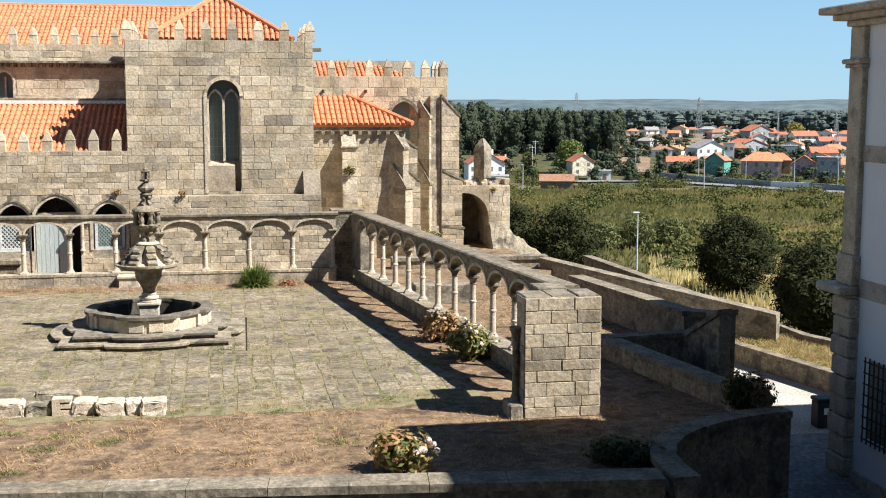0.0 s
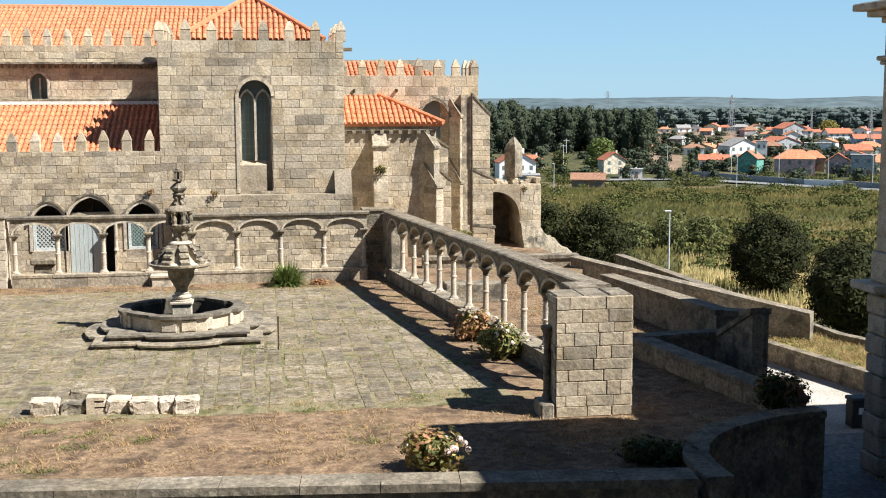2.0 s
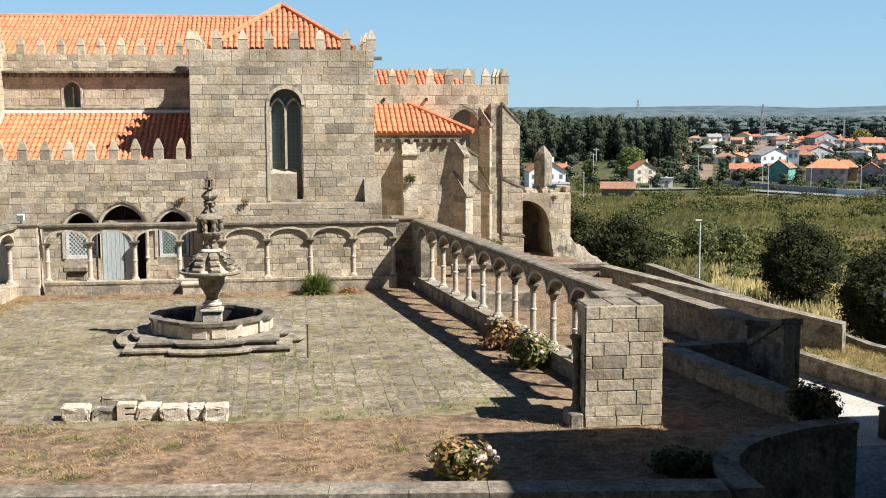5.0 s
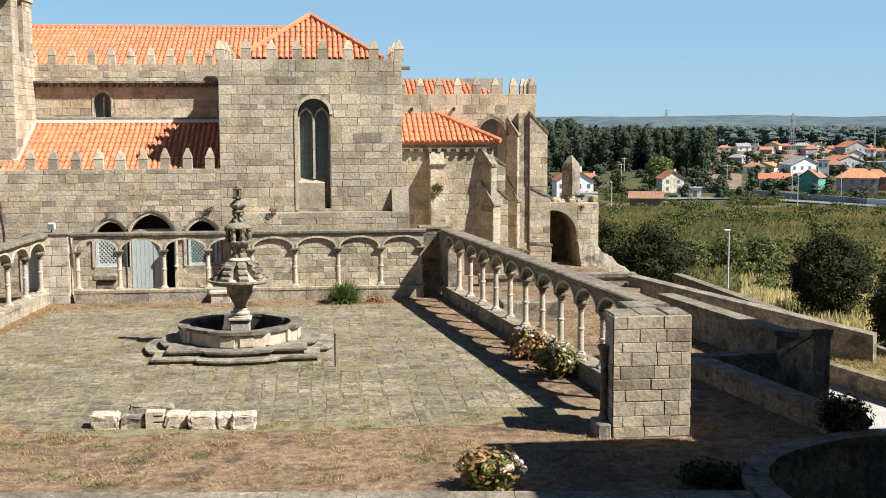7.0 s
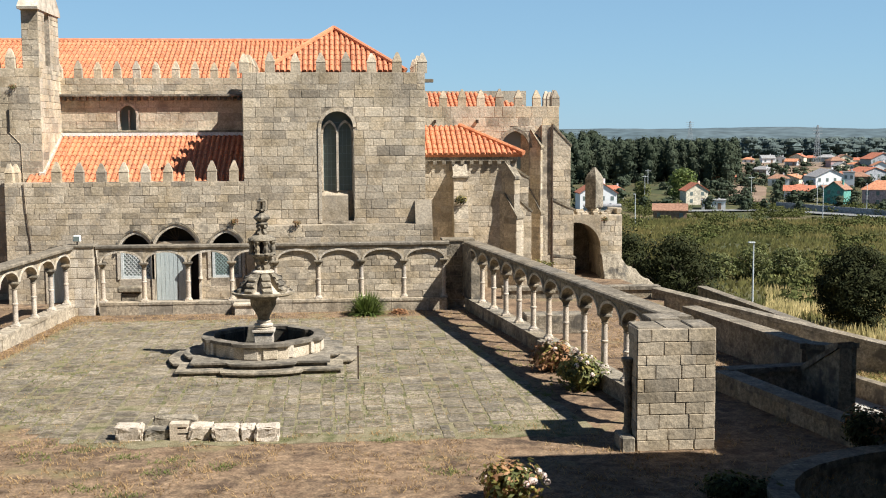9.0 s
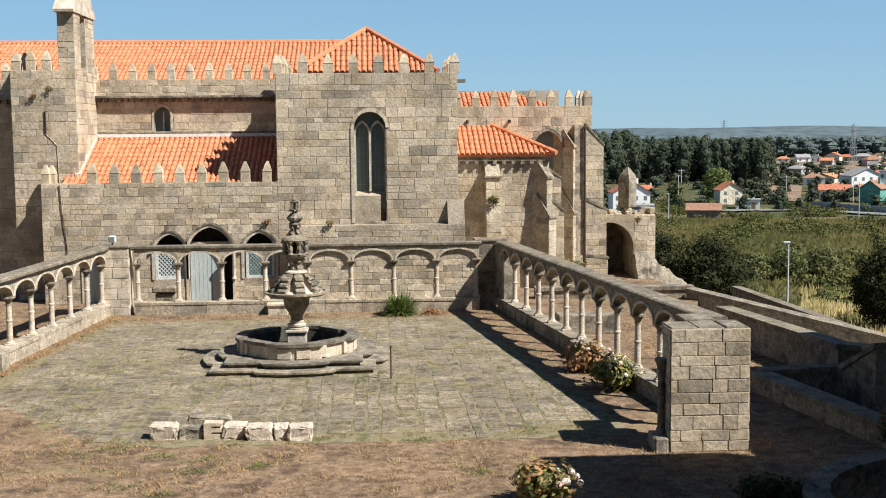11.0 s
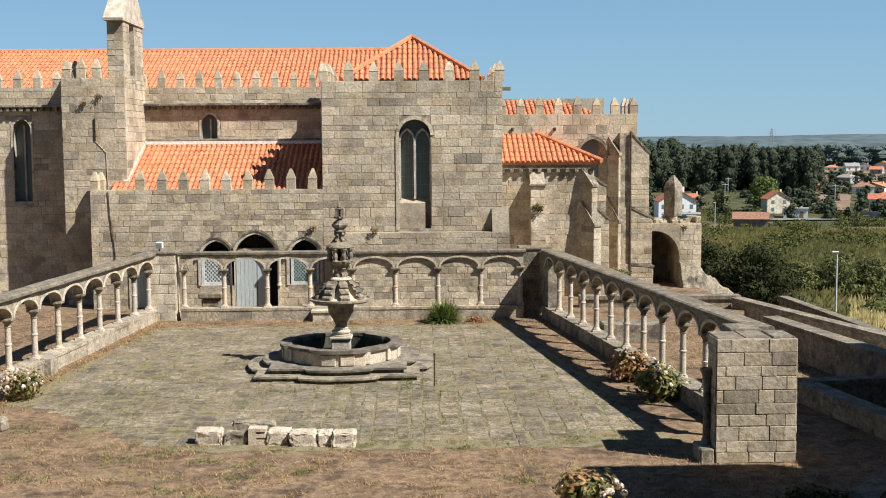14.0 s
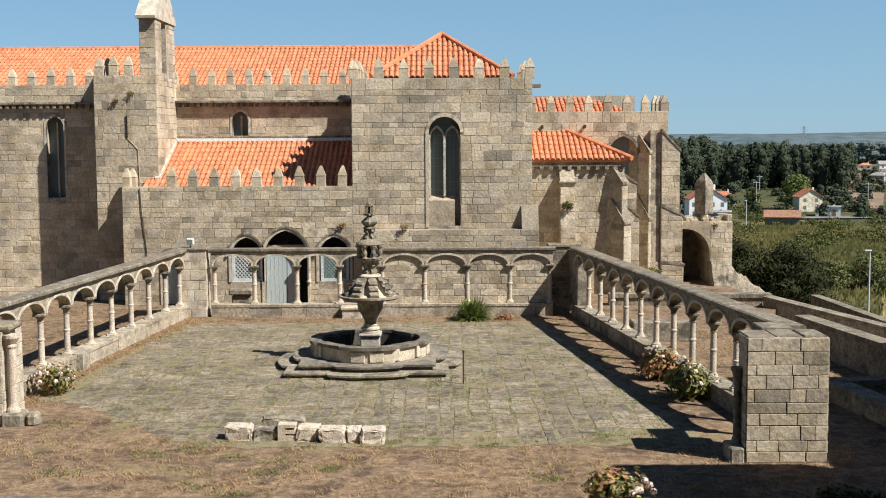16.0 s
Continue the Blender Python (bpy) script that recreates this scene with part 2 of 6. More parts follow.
def arch_points(c, half, spring, rise, pointed, n=8):
    """The arch's underside from its left springing to its right one."""
    if not pointed:
        return [(c - half * math.cos(math.pi * k / (2 * n)), spring + rise * math.sin(math.pi * k / (2 * n))) for k in range(2 * n + 1)]
    r = (half * half + rise * rise) / (2 * half)
    left = []
    for k in range(n + 1):
        z = rise * math.sin(math.pi / 2 * k / n)
        left.append((c - half + r - math.sqrt(max(r * r - z * z, 0)), spring + z))
    return left + [(2 * c - x, z) for x, z in reversed(left[:-1])]


def wall_core(pl, u0, u1, z0, z1, thick, openings=()):
    """A wall with openings right through it. An opening: centre, half width, sill, springing, rise, pointed."""
    bm = bmesh.new()
    back = pl.n * -thick

    def slab(pts):
        prism(bm, [pl.at(u, z) for u, z in pts], Vector(), back)

    at = u0
    for c, half, sill, spring, rise, pointed in sorted(openings):
        if c - half > at + 0.001:
            slab([(at, z0), (c - half, z0), (c - half, z1), (at, z1)])
        if sill > z0 + 0.001:
            slab([(c - half, z0), (c + half, z0), (c + half, sill), (c - half, sill)])
        arch = arch_points(c, half, spring, rise, pointed)
        slab([(c + half, z1), (c - half, z1)] + arch)
        at = c + half
    if u1 > at + 0.001:
        slab([(at, z0), (u1, z0), (u1, z1), (at, z1)])
    return bm


BLOCKS = []


def block_mesh(k):
    """A dressed stone one unit wide, deep and high, its face chamfered and a little uneven."""
    while len(BLOCKS) < 8:
        rng = random.Random(50 + len(BLOCKS))
        bm = bmesh.new()
        rings = []
        for y, inset in ((0.0, 0.0), (-0.72, 0.0), (-1.0, 0.014)):
            ring = []
            for x, z in ((0, 0), (1, 0), (1, 1), (0, 1)):
                j = rng.uniform(0, 0.018)
                ring.append(bm.verts.new((x + (inset + j) * (1 if x == 0 else -1), y + (rng.uniform(-0.15, 0.1) if inset else 0), z + (inset * 1.7 + j * 1.5) * (1 if z == 0 else -1))))
            rings.append(ring)
        for a, b in zip(rings, rings[1:]):
            for i in range(4):
                bm.faces.new((a[i], a[(i + 1) % 4], b[(i + 1) % 4], b[i]))
        bm.faces.new(rings[-1])
        me = bpy.data.meshes.new("stone")
        bm.normal_update()
        bm.to_mesh(me)
        bm.free()
        BLOCKS.append(me)
    return BLOCKS[k % len(BLOCKS)]


def courses(u0, u1, z0, z1, height, width, rng, openings=(), gap=0.007, outside=None):
    """The stones of a coursed wall, as (u, z, width, height), cut round its openings."""
    out = []
    z = z0
    while z < z1 - 0.05:
        h = height * rng.uniform(0.66, 1.36)
        if z1 - (z + h) < height * 0.45:
            h = z1 - z
        spans = [(u0, u1)]
        for c, half, sill, spring, rise, pointed in openings:
            if z + h <= sill or z >= spring + rise + 0.14:
                continue
            w = half + 0.02
            if z + h > spring:
                q = max(0.0, z - spring)
                if pointed:
                    rr = (half * half + rise * rise) / (2 * half)
                    w = half - rr + math.sqrt(max(rr * rr - q * q, 0.0)) if q < rise else 0.0
                else:
                    w = half * math.sqrt(max(0.0, 1 - (q / rise) ** 2)) if q < rise else 0.0
                w += 0.14
            nxt = []
            for a, b in spans:
                if b <= c - w or a >= c + w:
                    nxt.append((a, b))
                else:
                    if c - w - a > 0.04:
                        nxt.append((a, c - w))
                    if b - c - w > 0.04:
                        nxt.append((c + w, b))
            spans = nxt
        for a, b in spans:
            u = a - (rng.uniform(0, width * 0.5) if b - a > 2 * width else 0)
            while u < b - 0.03:
                w = width * rng.uniform(0.5, 1.7)
                if b - (u + w) < width * 0.4:
                    w = b - u
                s = max(u, a)
                if u + w - s > 0.05 and not (outside and outside(s + (u + w - s) / 2, z + h / 2)):
                    g = gap * rng.choice((0.4, 0.7, 1.0, 1.0, 2.2))
                    out.append((s + g / 2, z + g / 2, u + w - s - g, h - g))
                u += w
        z += h
    return out


def stones_joined(name, pl, rects, mat, parent, rng, proud=0.012, label=""):
    """Many stones in one mesh."""
    vs, fs = [], []
    for u, z, w, h in rects:
        p = proud * rng.uniform(0.45, 1.25)
        c = min(0.005, w * 0.1, h * 0.1)
        base = len(vs)
        for d, i in ((-0.01, 0.0), (p * 0.6, 0.0), (p, c)):
            for a, b in ((0, 0), (1, 0), (1, 1), (0, 1)):
                j = rng.uniform(0, 0.02) if i else rng.uniform(0, 0.004)
                vs.append(pl.at(u + (w - i - j if a else i + j), z + (h - i - j if b else i + j), d + (rng.uniform(-0.006, 0.006) if i else 0)))
        for r in (0, 4):
            for k in range(4):
                fs.append((base + r + k, base + r + (k + 1) % 4, base + r + 4 + (k + 1) % 4, base + r + 4 + k))
        fs.append((base + 8, base + 9, base + 10, base + 11))
    me = bpy.data.meshes.new(name)
    me.from_pydata(vs, [], fs)
    me.materials.append(mat)
    ob = new(name, me)
    ob.parent = parent
    if label:
        ob["label"] = label
    ob["kind"] = "stuff"
    return ob


LATE = []  # stones of walls and floors, made at the end


def stones_single(name, pl, rects, mat, parent, rng, proud=0.012):
    LATE.append((name, pl, rects, mat, parent, rng, proud))


def place_late():
    meshes = {}
    for name, pl, rects, mat, parent, rng, proud in LATE:
        turn = Matrix((pl.u, -pl.n, pl.v)).transposed().to_4x4()
        for u, z, w, h in rects:
            k = rng.randrange(8)
            if (k, mat.name) not in meshes:
                me = block_mesh(k).copy()
                me.name = name
                me.materials.append(mat)
                meshes[k, mat.name] = me
            ob = new(name, meshes[k, mat.name])
            ob.parent = parent
            ob.matrix_basis = Matrix.Translation(pl.at(u, z, 0)) @ turn @ Matrix.Diagonal((w, proud * rng.uniform(0.5, 1.3), h, 1))


def tiles(parent, corner, along, up, width, length, cut=None, step=0.21, course=0.42, seed=1):
    """Barrel tiles over a sloping bed. cut(u) gives where the slope starts and stops above each tile column."""
    rng = random.Random(seed)
    corner, along, up = Vector(corner), Vector(along).normalized(), Vector(up).normalized()
    nrm = along.cross(up)
    if nrm.z < 0:
        nrm = -nrm
    vs, fs = [], []
    n = int(width / step)
    step = width / n
    for i in range(n):
        u = (i + 0.5) * step
        lo, hi = cut(u) if cut else (0, length)
        v = lo
        while v < hi - 0.05:
            e = min(v + course, hi)
            lift, side = rng.uniform(0, 0.006), rng.uniform(-0.007, 0.007)
            base = len(vs)
            for vv, r, up_by in ((v, 0.082, 0.014 + lift * 0.7), (e + 0.03, 0.074, 0.003)):
                for k in range(5):
                    a = math.pi * k / 4
                    vs.append(corner + along * (u + side - r * math.cos(a)) + up * vv + nrm * (r * 0.95 * math.sin(a) + up_by))
            fs.append((base, base + 1, base + 2, base + 3, base + 4))
            for k in range(4):
                fs.append((base + k, base + k + 1, base + 6 + k, base + 5 + k))
            v = e
    me = bpy.data.meshes.new("tiles")
    me.from_pydata(vs, [], fs)
    me.materials.append(TILE)
    ob = new("tiles", me)
    ob.parent = parent
    ob["kind"] = "stuff"
    return ob
# ---- the land ----
PROFILE = [(0, -3.3), (44, -3.3), (70, -5.5), (120, -9.5), (200, -13), (300, -15), (450, -12), (600, -9), (900, -12), (1300, -14), (2500, -14), (4900, -10)]


def land(x, y):
    r = math.hypot(x, y)
    z = PROFILE[-1][1]
    for (a, za), (b, zb) in zip(PROFILE, PROFILE[1:]):
        if a <= r < b:
            k = (r - a) / (b - a)
            k = k * k * (3 - 2 * k)
            z = za + (zb - za) * k
    if r > 60:
        s = min(1, (r - 60) / 60)
        z += s * (1.2 * noise.noise(Vector((x / 45, y / 45, 0))) + 0.35 * noise.noise(Vector((x / 11, y / 11, 3))))
    return z


def build_ground():
    bm = bmesh.new()
    radii = [0, 20, 40, 44] + [44 * (1.045 ** k) for k in range(1, 107)] + [4900]
    angles = []
    a = -180.0
    while a < 180:
        angles.append(a)
        a += 1.0 if 40 <= a < 105 else 5.0
    rings = []
    for r in radii[1:]:
        rings.append([bm.verts.new((r * math.cos(radians(q)), r * math.sin(radians(q)), land(r * math.cos(radians(q)), r * math.sin(radians(q))))) for q in angles])
    mid = bm.verts.new((0, 0, -3.3))
    n = len(angles)
    for k in range(n):
        bm.faces.new((mid, rings[0][k], rings[0][(k + 1) % n]))
    for p, q in zip(rings, rings[1:]):
        for k in range(n):
            bm.faces.new((p[k], q[k], q[(k + 1) % n], p[(k + 1) % n]))
    tagged(link_mesh("ground", bm, FIELD, smooth=True), "rough green and straw meadow falling away below the terrace", "ground", kind="structure")


build_ground()

# street below the terrace, in the convent's shade, and the pale path beyond
bm = boxes((-40, 15.5, -0.6, 19.5, -3.6, -3.25), (11.0, 24.0, 19.5, 32.6, -3.6, -3.25))
tagged(link_mesh("road", bm, STREET), "worn grey stone setts in shade", "street", kind="structure")
bm = bmesh.new()
flat_prism(bm, [(12.0, 29.6), (24.0, 29.6), (21.0, 44.0), (13.6, 52.0), (10.0, 56.0), (8.0, 54.0), (12.0, 44.0)], -3.5, -2.64)
ramp = prism(bmesh.new(), [Vector((10.9, 21.5, -3.4)), Vector((10.9, 21.5, -3.245)), Vector((10.9, 29.6, -2.645)), Vector((10.9, 29.6, -3.4))], Vector(), Vector((13.1, 0, 0)))
tagged(link_mesh("road_ramp", ramp, STREET), "worn setts rising towards the gravel path", "street", kind="structure")
tagged(link_mesh("path", bm, PATH), "pale sunlit gravel path", "path", kind="structure")

# ---- the terrace ----
terrace = bmesh.new()
flat_prism(terrace, [(-40, 19.6), (-3.6, 19.4), (7.0, 18.3), (7.6, 19.4), (8.6, 20.9), (10.4, 21.9), (10.9, 23.2), (10.2, 28.6), (12.3, 30.2),
                     (12.9, 30.6), (11.3, 37.0), (11.4, 41.0), (12.6, 44.4), (12.6, 48.0), (10.0, 90), (-40, 90)], -3.6, 0.0)
tagged(link_mesh("terrace_ground", terrace, SOIL), "dry trodden grass and reddish soil of the terrace", "ground", kind="structure")

# courtyard edges: the two arcades spread a little towards the convent
A_L, B_L = Vector((-9.55, 42.75, 0)), Vector((-11.05, 27.9, 0))
A_R, B_R = Vector((4.86, 43.1, 0)), Vector((7.37, 24.5, 0))


def edge_x(a, b, y):
    return a.x + (b.x - a.x) * (y - a.y) / (b.y - a.y)


# ---- arcades ----
def column(parent, p, z0, z1, r, rng):
    """A cloister column on its base, ringed halfway, under a bell capital and a square abacus."""
    x, y = p.x, p.y
    bm = bmesh.new()
    lathe(bm, [(r, z0 + 0.12), (r * 0.97, (z0 + z1) / 2 - 0.03), (r * 1.16, (z0 + z1) / 2 - 0.012), (r * 1.16, (z0 + z1) / 2 + 0.02), (r * 0.95, (z0 + z1) / 2 + 0.04), (r * 0.9, z1 - 0.24)], x, y, 14)
    shaft = part("column", bm, SHAFT, parent, "pale slender granite shaft", True)
    bm = boxes((x - r * 1.55, x + r * 1.55, y - r * 1.55, y + r * 1.55, z0 - 0.01, z0 + 0.055), bevel=0.01)
    lathe(bm, [(r * 1.5, z0 + 0.055), (r * 1.5, z0 + 0.085), (r * 1.15, z0 + 0.105), (r * 1.2, z0 + 0.125), (r, z0 + 0.135)], x, y, 14)
    part("base", bm, SHAFT, shaft)
    bm = bmesh.new()
    lathe(bm, [(r * 0.9, z1 - 0.25), (r * 1.15, z1 - 0.235), (r * 0.95, z1 - 0.21), (r * 1.1, z1 - 0.15), (r * 1.75, z1 - 0.07)], x, y, 14)
    box(bm, x - r * 1.9, x + r * 1.9, y - r * 1.9, y + r * 1.9, z1 - 0.07, z1, bevel=0.01)
    part("capital", bm, LICHEN, shaft, "moulded granite capital")


def arcade(name, label, a, b, bays, r=0.085, thick=0.3, half_ends=True, seed=3, top=2.5, blocks_at=(), low_mat=LICHEN, over=0.12):
    rng = random.Random(seed)
    ob = thing(name, label, "arcade", "arcades round the courtyard", at=(a.x, a.y, 0))
    off = Matrix.Translation((-a.x, -a.y, 0))
    pl = Plane(a, b)
    w = pl.length / bays

    def slab(bm, u0, u1, d0, d1, z0, z1):
        prism(bm, [pl.at(u0, z0, d0), pl.at(u1, z0, d0), pl.at(u1, z1, d0), pl.at(u0, z1, d0)], Vector(), pl.n * (d1 - d0))

    inner = bpy.data.objects
    before = set(inner)
    # plinth of long blocks, with a few that stand forward
    u = 0.0
    while u < pl.length - 0.01:
        l = min(rng.uniform(0.9, 1.5), pl.length - u)
        if pl.length - u - l < 0.5:
            l = pl.length - u
        bm = bmesh.new()
        j = rng.uniform(0, 0.02)
        slab(bm, u + 0.006, u + l - 0.006, -0.24 - j, 0.24 + j, -0.05, 0.36)
        slab(bm, u + 0.006, u + l - 0.006, -0.27, 0.27, 0.36, 0.45)
        part("plinth_stone", bm, low_mat, ob)
        u += l
    for q in blocks_at:
        bm = bmesh.new()
        slab(bm, q - 0.24, q + 0.24, -0.33, 0.44, -0.05, 0.47)
        part("plinth_block", bm, low_mat, ob)
    for k in range(bays + 1):
        if k in (0, bays) and not half_ends:
            continue
        column(ob, pl.at(min(max(k * w, 0.1), pl.length - 0.1), 0), 0.45, 1.87, r, rng)
    for k in range(bays):
        c = (k + 0.5) * w
        half = w / 2 - 0.09
        arch = arch_points(c, half, 1.87, 0.36, False, 7)
        bm = bmesh.new()
        prism(bm, [pl.at(u, z, thick / 2) for u, z in [(c + w / 2, 1.87), (c + w / 2, 2.34), (c - w / 2, 2.34), (c - w / 2, 1.87)] + arch], Vector(), pl.n * -thick)
        part("arch", bm, low_mat, ob)
        ring = arch_points(c, half, 1.87, 0.36, False, 7)
        out = arch_points(c, half + 0.07, 1.87, 0.43, False, 7)
        for side in (1, -1):
            bm = bmesh.new()
            for i in range(len(ring) - 1):
                pts = [pl.at(u, z, side * thick / 2) for u, z in (ring[i], ring[i + 1], out[i + 1], out[i])]
                prism(bm, pts, Vector(), pl.n * side * 0.025)
            part("arch_moulding", bm, PALE, ob)
    u = -0.1
    while u < pl.length + 0.1:
        l = min(rng.uniform(1.3, 2.0), pl.length + 0.1 - u)
        bm = bmesh.new()
        j = rng.uniform(0, 0.02)
        pts = [pl.at(u + 0.004, z, d) for d, z in ((-thick / 2 - 0.02, 2.34), (thick / 2 + 0.02, 2.34), (thick / 2 + over + j, 2.40), (thick / 2 + over + j, top - 0.03), (thick / 2 + over - 0.04, top), (-thick / 2 - over + 0.04, top + j / 2), (-thick / 2 - over, top - 0.03), (-thick / 2 - over, 2.40))]
        prism(bm, pts, Vector(), pl.u * (l - 0.008))
        part("coping_stone", bm, COPING, ob)
        u += l
    bpy.context.view_layer.update()
    for o in set(inner) - before:
        if o.parent == ob:
            o.matrix_parent_inverse = off
    return ob


arcade("arcade", "grey granite cloister arcade with slender columns in full sun", B_L, A_L, 9, seed=4, blocks_at=(5.2,), low_mat=PLINTH)
arcade("arcade", "grey granite cloister arcade casting an arched shadow on the paving", A_R + (B_R - A_R) * 0.018, A_R + (B_R - A_R) * 0.99, 12, seed=5, blocks_at=(9.6,))
arcade("arcade", "granite cloister arcade standing before the church front", Vector((-8.45, 43.0, 0)), Vector((4.0, 43.0, 0)), 8, seed=6, thick=0.2, low_mat=PLINTH, over=0.06)

# corner piers of the courtyard and the tall ashlar pier that ends one arcade
def stone_pier(name, label, x0, x1, y0, y1, z1, course, width, mat, seed, cap=0.0):
    ob = thing(name, label, "stone pier", at=((x0 + x1) / 2, (y0 + y1) / 2, 0))
    off = Matrix.Translation((-(x0 + x1) / 2, -(y0 + y1) / 2, 0))
    core = part("core", boxes((x0, x1, y0, y1, -0.1, z1)), MORTAR, ob)
    core.matrix_parent_inverse = off
    rng = random.Random(seed)
    for a, b in (((x0, y0), (x1, y0)), ((x1, y0), (x1, y1)), ((x0, y1), (x0, y0))):
        pl = Plane(a, b)
        stones_single("stone", pl, courses(0, pl.length, 0, z1, course, width, rng, gap=0.007), mat, core, rng, 0.018)
    if cap:
        c = part("cap_slab", boxes((x0 - 0.06, x1 + 0.06, y0 - 0.06, y1 + 0.06, z1, z1 + cap), bevel=0.02), COPING, ob)
        c.matrix_parent_inverse = off
    return ob


pier = stone_pier("pier", "tall pier of tan granite ashlar ending the arcade", 5.99, 7.6, 23.05, 23.7, 2.5, 0.225, 0.5, ASHLAR, 11)
PIER_HOME = Matrix.Translation((-6.795, -23.375, 0))
bm = boxes((5.68, 5.96, 23.02, 23.7, -0.05, 0.3), bevel=0.03)
o = part("base", bm, LICHEN, pier)
o.matrix_parent_inverse = PIER_HOME
bm = lathe(bmesh.new(), [(0.12, 0.3), (0.1, 0.38), (0.075, 0.44), (0.07, 1.6), (0.09, 1.63), (0.08, 1.68), (0.14, 1.8), (0.14, 1.85)], 5.9, 23.45, 12)
o = part("respond", bm, LICHEN, pier, "engaged half column with a moulded base")
o.matrix_parent_inverse = PIER_HOME
for x0, x1, y0, y1, z1 in ((6.0, 6.55, 23.1, 23.9, 2.53), (6.57, 7.1, 23.12, 24.1, 2.52), (7.12, 7.58, 23.1, 23.95, 2.535), (6.5, 7.15, 24.0, 24.7, 2.56)):
    o = part("top_slab", boxes((x0, x1, y0, y1, 2.3, z1), bevel=0.02), COPING, pier)
    o.matrix_parent_inverse = PIER_HOME

stone_pier("pier", "pale granite corner pier of the courtyard", -9.62, -8.62, 42.75, 43.5, 2.44, 0.3, 0.45, PALE, 12, 0.09)
corner = stone_pier("pier", "dark weathered granite corner pier of the courtyard", 3.95, 5.05, 43.55, 44.3, 2.42, 0.3, 0.45, LICHEN, 13, 0.1)
# the solid start of the arcade beside the corner pier
along = (B_R - A_R).normalized()
across = Vector((-along.y, along.x, 0)) * 0.17
bm = prism(bmesh.new(), [A_R + across - along * 0.75, A_R + across + along * 0.95, A_R - across + along * 0.95, A_R - across - along * 0.75], Vector((0, 0, 0.4)), Vector((0, 0, 2.345)))
o = part("return_wall", bm, LICHEN, corner)
o.matrix_parent_inverse = Matrix.Translation((-4.5, -43.925, 0))
old = stone_pier("pier", "broken pale granite pier with an engaged column", -11.3, -9.98, 26.4, 27.7, 2.15, 0.3, 0.4, PALE, 14)
oldm = Matrix.Translation((10.64, -27.05, 0))
bm = lathe(bmesh.new(), [(0.16, 0.3), (0.15, 0.36), (0.11, 0.42), (0.1, 0.5), (0.095, 1.75), (0.12, 1.8), (0.1, 1.86), (0.19, 2.0), (0.19, 2.08)], -9.8, 26.55, 14)
o = part("respond", bm, SHAFT, old, "engaged round column")
o.matrix_parent_inverse = oldm
o = part("respond_base", boxes((-10.02, -9.52, 26.28, 26.85, -0.05, 0.3), bevel=0.05), LICHEN, old)
o.matrix_parent_inverse = oldm
o = part("broken_block", boxes((-9.5, -9.2, 26.35, 26.7, -0.04, 0.3), bevel=0.08), LICHEN, old)
o.matrix_parent_inverse = oldm
o = part("broken_head", boxes((-10.7, -9.75, 26.42, 27.2, 2.15, 2.32), bevel=0.06), LICHEN, old)
o.matrix_parent_inverse = oldm

# ---- the church ----
church = thing("church", "gothic granite church with pointed battlements and orange tiled roofs", "church")


def wall(name, pl, u0, u1, z0, z1, thick, openings=(), course=0.34, width=0.62, seed=1, single=0, mat=ASHLAR, label="", outside=None):
    core = part(name, wall_core(pl, u0, u1, z0, z1, thick, openings), MORTAR, church, label)
    rng = random.Random(seed)
    rects = courses(u0, u1, z0, z1, course, width, rng, openings, outside=outside)
    if single:
        stones_single("stone", pl, rects[:single], mat, core, rng)
        rects = rects[single:]
    if rects:
        stones_joined("stonework", pl, rects, mat, core, rng)
    return core


def merlons(core_parent, pl, us, z, w, h, d=0.3, mat=ASHLAR):
    """Pointed battlement stones along a wall's head."""
    rng = random.Random(int(abs(z) * 10))
    for u in us:
        bm = bmesh.new()
        k = h * rng.uniform(0.92, 1.06)
        t = rng.uniform(-0.03, 0.03)
        rings = []
        for s, zz, sd in ((1.0, 0, 1), (0.94, k * 0.5, 0.96), (1.02, k * 0.53, 1.05), (0.9, k * 0.6, 0.95), (0.62, k * 0.78, 0.7), (0.2, k, 0.3)):
            rings.append([bm.verts.new(pl.at(u + a * w / 2 * s + t * zz, z + zz, -d / 2 + b * d / 2 * sd)) for a, b in ((-1, 1), (1, 1), (1, -1), (-1, -1))])
        for p, q in zip(rings, rings[1:]):
            for i in range(4):
                bm.faces.new((p[i], p[(i + 1) % 4], q[(i + 1) % 4], q[i]))
        bm.faces.new(rings[-1])
        bmesh.ops.recalc_face_normals(bm, faces=bm.faces)
        part("merlon", bm, mat, core_parent)


def arch_trim(parent, pl, c, half, spring, rise, pointed, width, proud, mat, name="arch_moulding", legs=0.0):
    ring, out = arch_points(c, half, spring, rise, pointed), arch_points(c, half + width, spring, rise + width * (1.25 if pointed else 1), pointed)
    bm = bmesh.new()
    for i in range(len(ring) - 1):
        prism(bm, [pl.at(u, z, -0.1) for u, z in (ring[i], ring[i + 1], out[i + 1], out[i])], Vector(), pl.n * (proud + 0.1))
    if legs:
        for s in (-1, 1):
            a, b = c + s * half, c + s * (half + width)
            prism(bm, [pl.at(u, z, -0.1) for u, z in ((a, spring - legs), (b, spring - legs), (b, spring), (a, spring))], Vector(), pl.n * (proud + 0.1))
    bmesh.ops.recalc_face_normals(bm, faces=bm.faces)
    part(name, bm, mat, parent)


